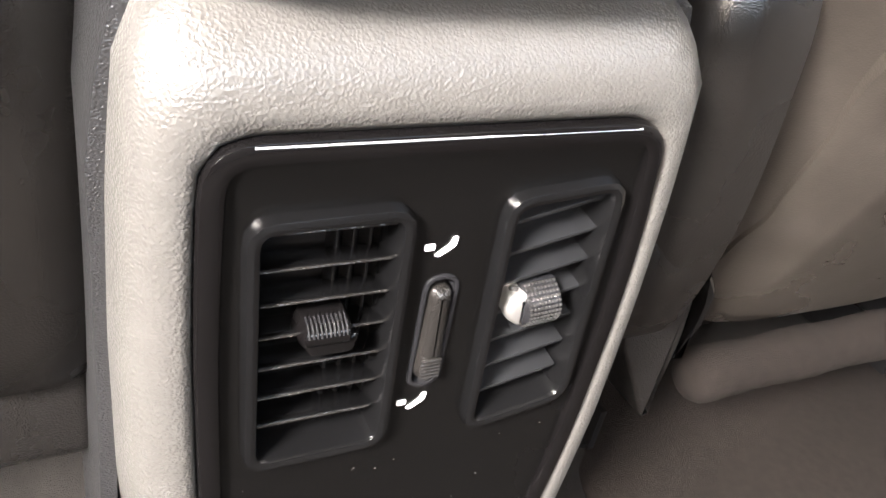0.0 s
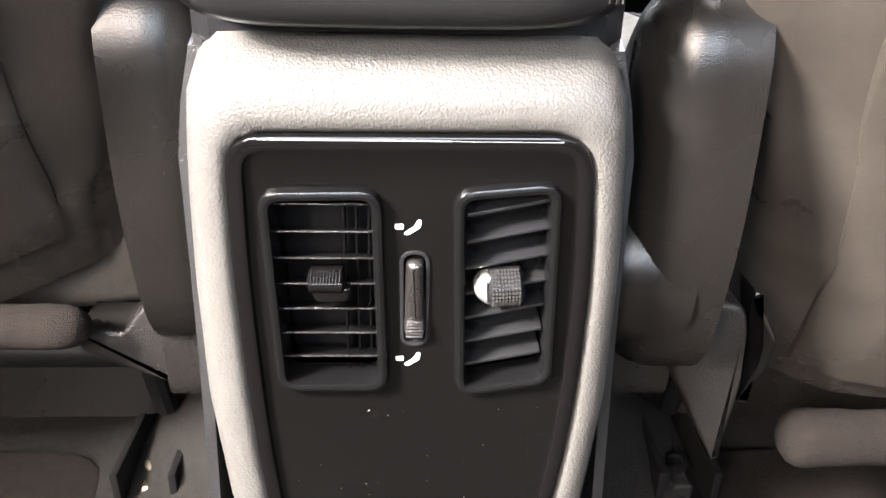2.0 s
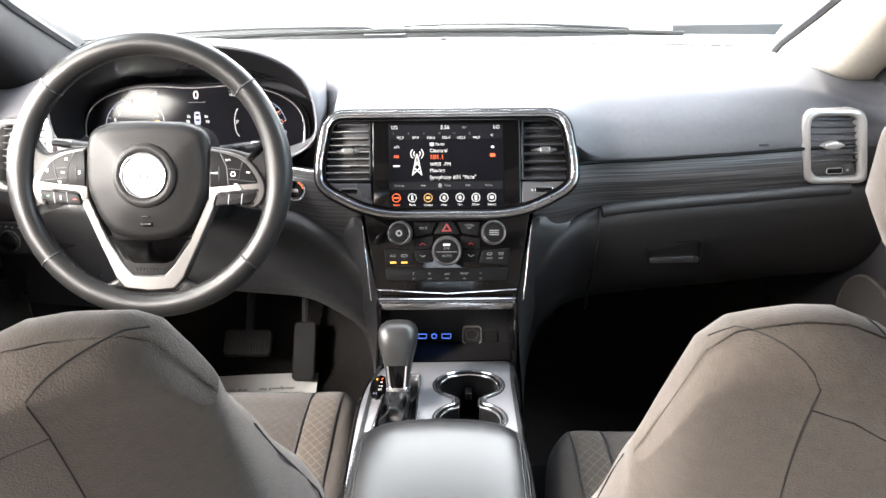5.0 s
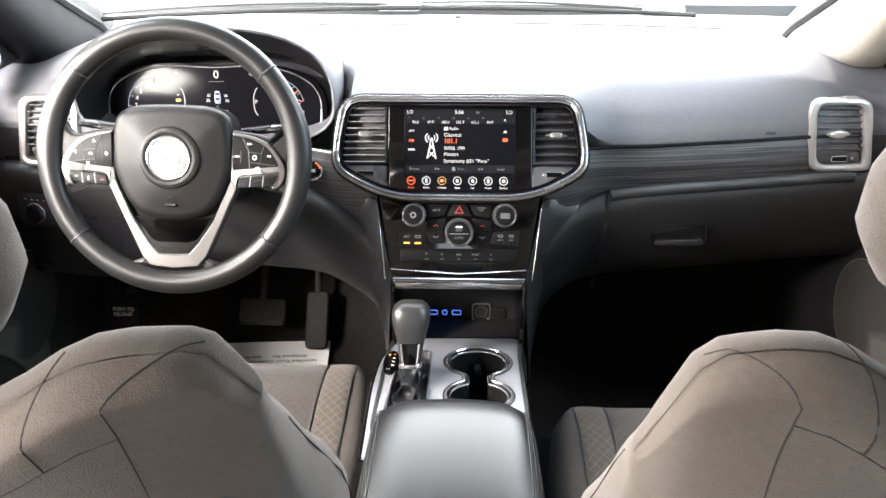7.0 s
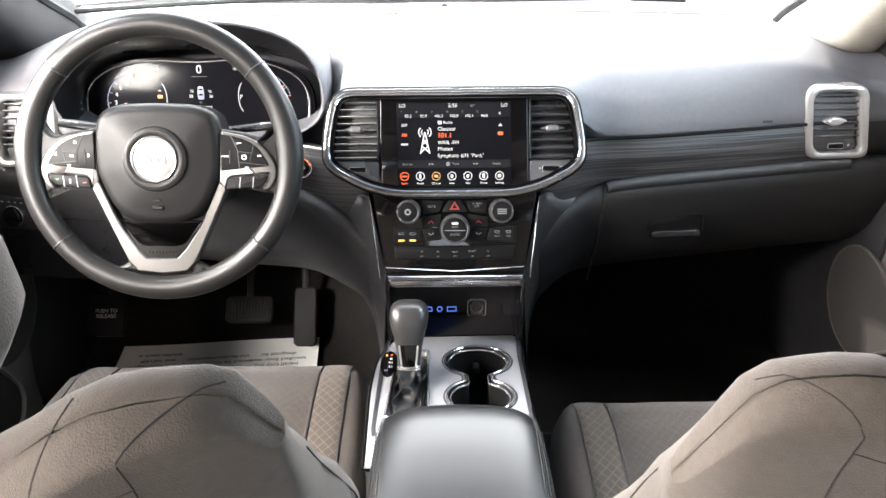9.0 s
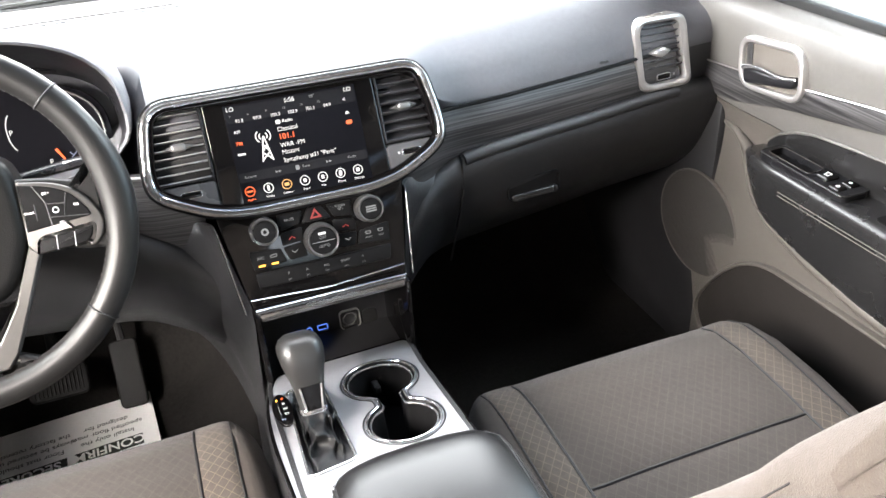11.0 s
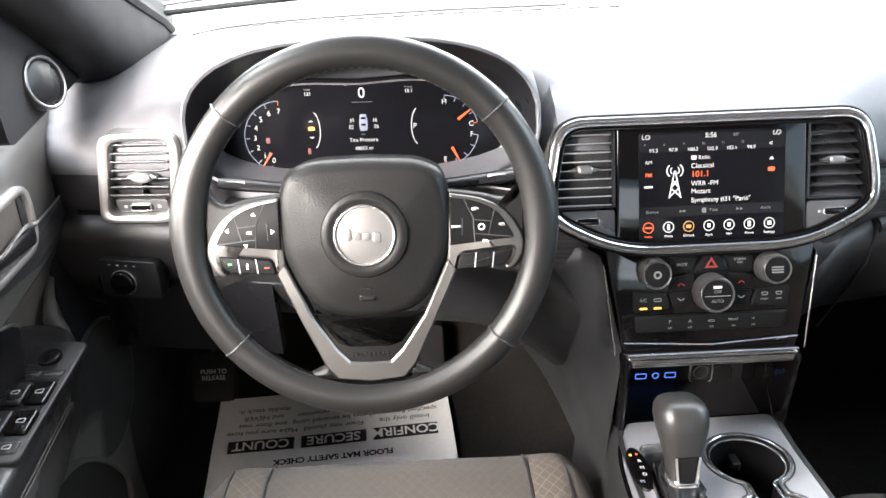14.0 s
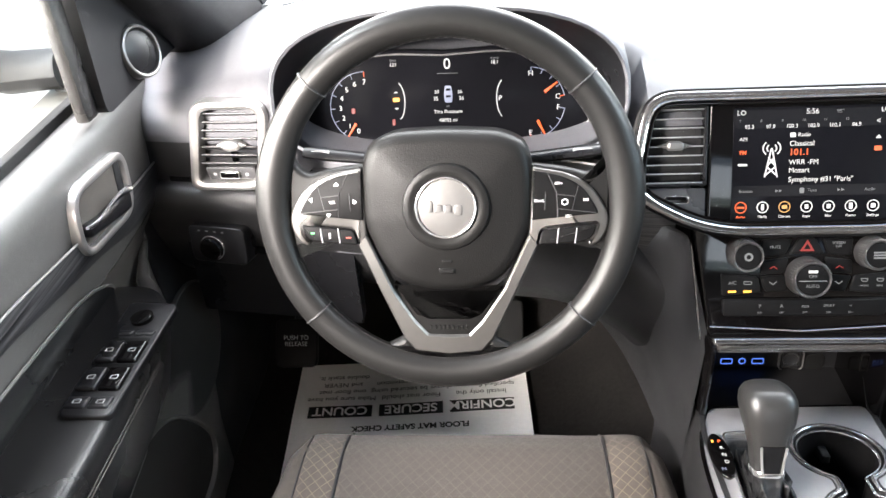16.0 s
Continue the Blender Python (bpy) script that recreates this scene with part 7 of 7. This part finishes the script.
    part("grille_edge", hoop(circle(0.115, 48, 0, 0, 0.106), 0.003, GM, 0.0025, -0.004, 0.001), DOORLOW, spk)
    ribs_ = []
    for k in range(-29, 30):
        h_ = 0.101 * math.sqrt(1 - (k * 0.0037 / 0.1095) ** 2)
        ribs_.append(slab(rrect(0.0017, 2 * h_, 0.0004, 1), at(GM, k * 0.0037, 0), 0.0030, 0.0004, 0.001, 1))
    part("grille_ribs", join(*ribs_), GRILLE, spk, "fine upright ribs")
    po = rounded([(1.00, 0.475), (1.06, 0.40), (1.095, 0.33), (1.06, 0.27), (0.30, 0.25), (0.30, 0.505), (0.66, 0.525), (0.93, 0.515)], [0.05, 0.04, 0.03, 0.04, 0.02, 0.02, 0.05, 0.05], 5)
    PF = frame_at((X(0.752), 0, 0), (0, 1, 0), (0, 0, 1)) if side < 0 else frame_at((X(0.752), 0, 0), (0, -1, 0), (0, 0, 1))
    flip = 1 if side < 0 else -1
    po = [(flip * y, z) for y, z in po]
    part("pocket_rim", hoop(po, 0.007, PF, 0.012, -0.004, 0.004), DOORLOW, t, "rounded map pocket rim")
    # flat sheet, its dark colour replaces the pocket's shaded depth
    part("map_pocket", slab(inset(ccw(po), 0.006), PF, 0.004, 0.001, -0.002), POCKETSHADE, t, "dark sheet for the shade inside the map pocket")
    xi = 0.045 if side < 0 else 0.0
    # post colour differs by side: shaded left, lit right
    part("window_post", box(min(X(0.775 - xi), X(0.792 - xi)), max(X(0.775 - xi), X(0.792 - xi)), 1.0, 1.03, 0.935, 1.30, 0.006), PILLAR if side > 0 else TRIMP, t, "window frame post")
    # sail panel with tweeter at the front of the window
    part("sail_panel", rings([[(X(xx), y, z) for y, z in rounded([(1.03, 0.930), (1.32, 0.930), (1.28, 1.03), (1.14, 1.14), (1.04, 1.20)], 0.015, 4)] for xx in (0.782 - xi, 0.772 - xi, 0.766 - xi)]), BLACKPILLAR, t, "black sail panel")
    tc = (X(0.765 - xi), 1.138, 0.968 if side < 0 else 0.985)
    TW = frame_at(tc, (0.25, 1, 0), (0.20 * side, 0, 1)) if side < 0 else frame_at(tc, (0, -1, 0), (0.25, 0, 1))
    part("tweeter", slab(circle(0.030, 36), TW, 0.010, 0.005, -0.012, dome=0.004), MATTE, t, "round mesh tweeter")
    part("tweeter_ring", hoop(circle(0.034, 36), 0.0055, TW, 0.013, -0.012, 0.003), BADGE, t, "silver ring")
    return t


door(1)
door(-1)

# ---- outside ----
for s in (-1, 1):
    mx = CAR + s * 1.02
    om = thing("outside_mirror", (CAR + s * 0.86, 1.12, 0.95), "outside mirror on its arm beyond the side window", "car mirror", "outside mirrors")
    # left housing painted dark as in shade, right one pale as lit
    part("housing", rings([[(mx + x * q, y, 1.03 + z * q) for x, z in rrect(0.22, 0.17, 0.05, 4)] for q, y in ((0.90, 1.02), (1.0, 1.03), (1.0, 1.07), (0.85, 1.13), (0.5, 1.17))]), PAINT if s > 0 else BLACKPILLAR, om, "rounded housing")
    part("mirror_glass", slab(rrect(0.19, 0.14, 0.04, 4), frame_at((mx, 1.019, 1.03), (1, 0, 0), (0, 0, 1)), 0.003, 0.001, 0), mat("mirror_silvering", (0.85, 0.86, 0.87), 0.03, 1.0, var=0.01, rvar=0.01), om, "mirror glass")
    part("arm", tube([(CAR + s * 0.84, 1.10, 0.965), (CAR + s * 0.90, 1.09, 0.965), (CAR + s * 0.96, 1.08, 0.98)], [0.03, 0.032, 0.03], 12, flat=0.8), BLACKPILLAR, om)
for k, (x, l) in enumerate(((-0.14, 0.62), (0.42, 0.56))):
    wp = thing("windscreen_wiper", (x, 1.60, 0.937), "black windscreen wiper with grey arm pivot at the cowl", "wiper", "wipers")
    by = lambda q: 1.47 + 0.16 * (1 - ((q - CAR) / 0.8) ** 2)
    part("pivot", slab(rounded([(-0.045, -0.012), (0.035, -0.014), (0.05, 0.0), (0.03, 0.014), (-0.04, 0.012)], 0.006), frame_at((x, by(x), 0.944), (1, 0, 0), (0, 1, 0)), 0.022, 0.008), SILVER, wp, "grey arm pivot")
    part("arm", tube([(x - 0.02 - l * q / 8, by(x - l * q / 8) - 0.005, 0.958 + 0.006 * math.sin(q * 0.39)) for q in range(9)], [0.008, 0.008, 0.007, 0.006, 0.006, 0.005, 0.005, 0.004, 0.004], 8, flat=0.5), BLACKPILLAR, wp)
    part("blade", tube([(x + 0.06 - (l + 0.1) * q / 10, by(x + 0.06 - (l + 0.1) * q / 10) - 0.028, 0.954) for q in range(11)], 0.005, 6), RUBBER, wp)
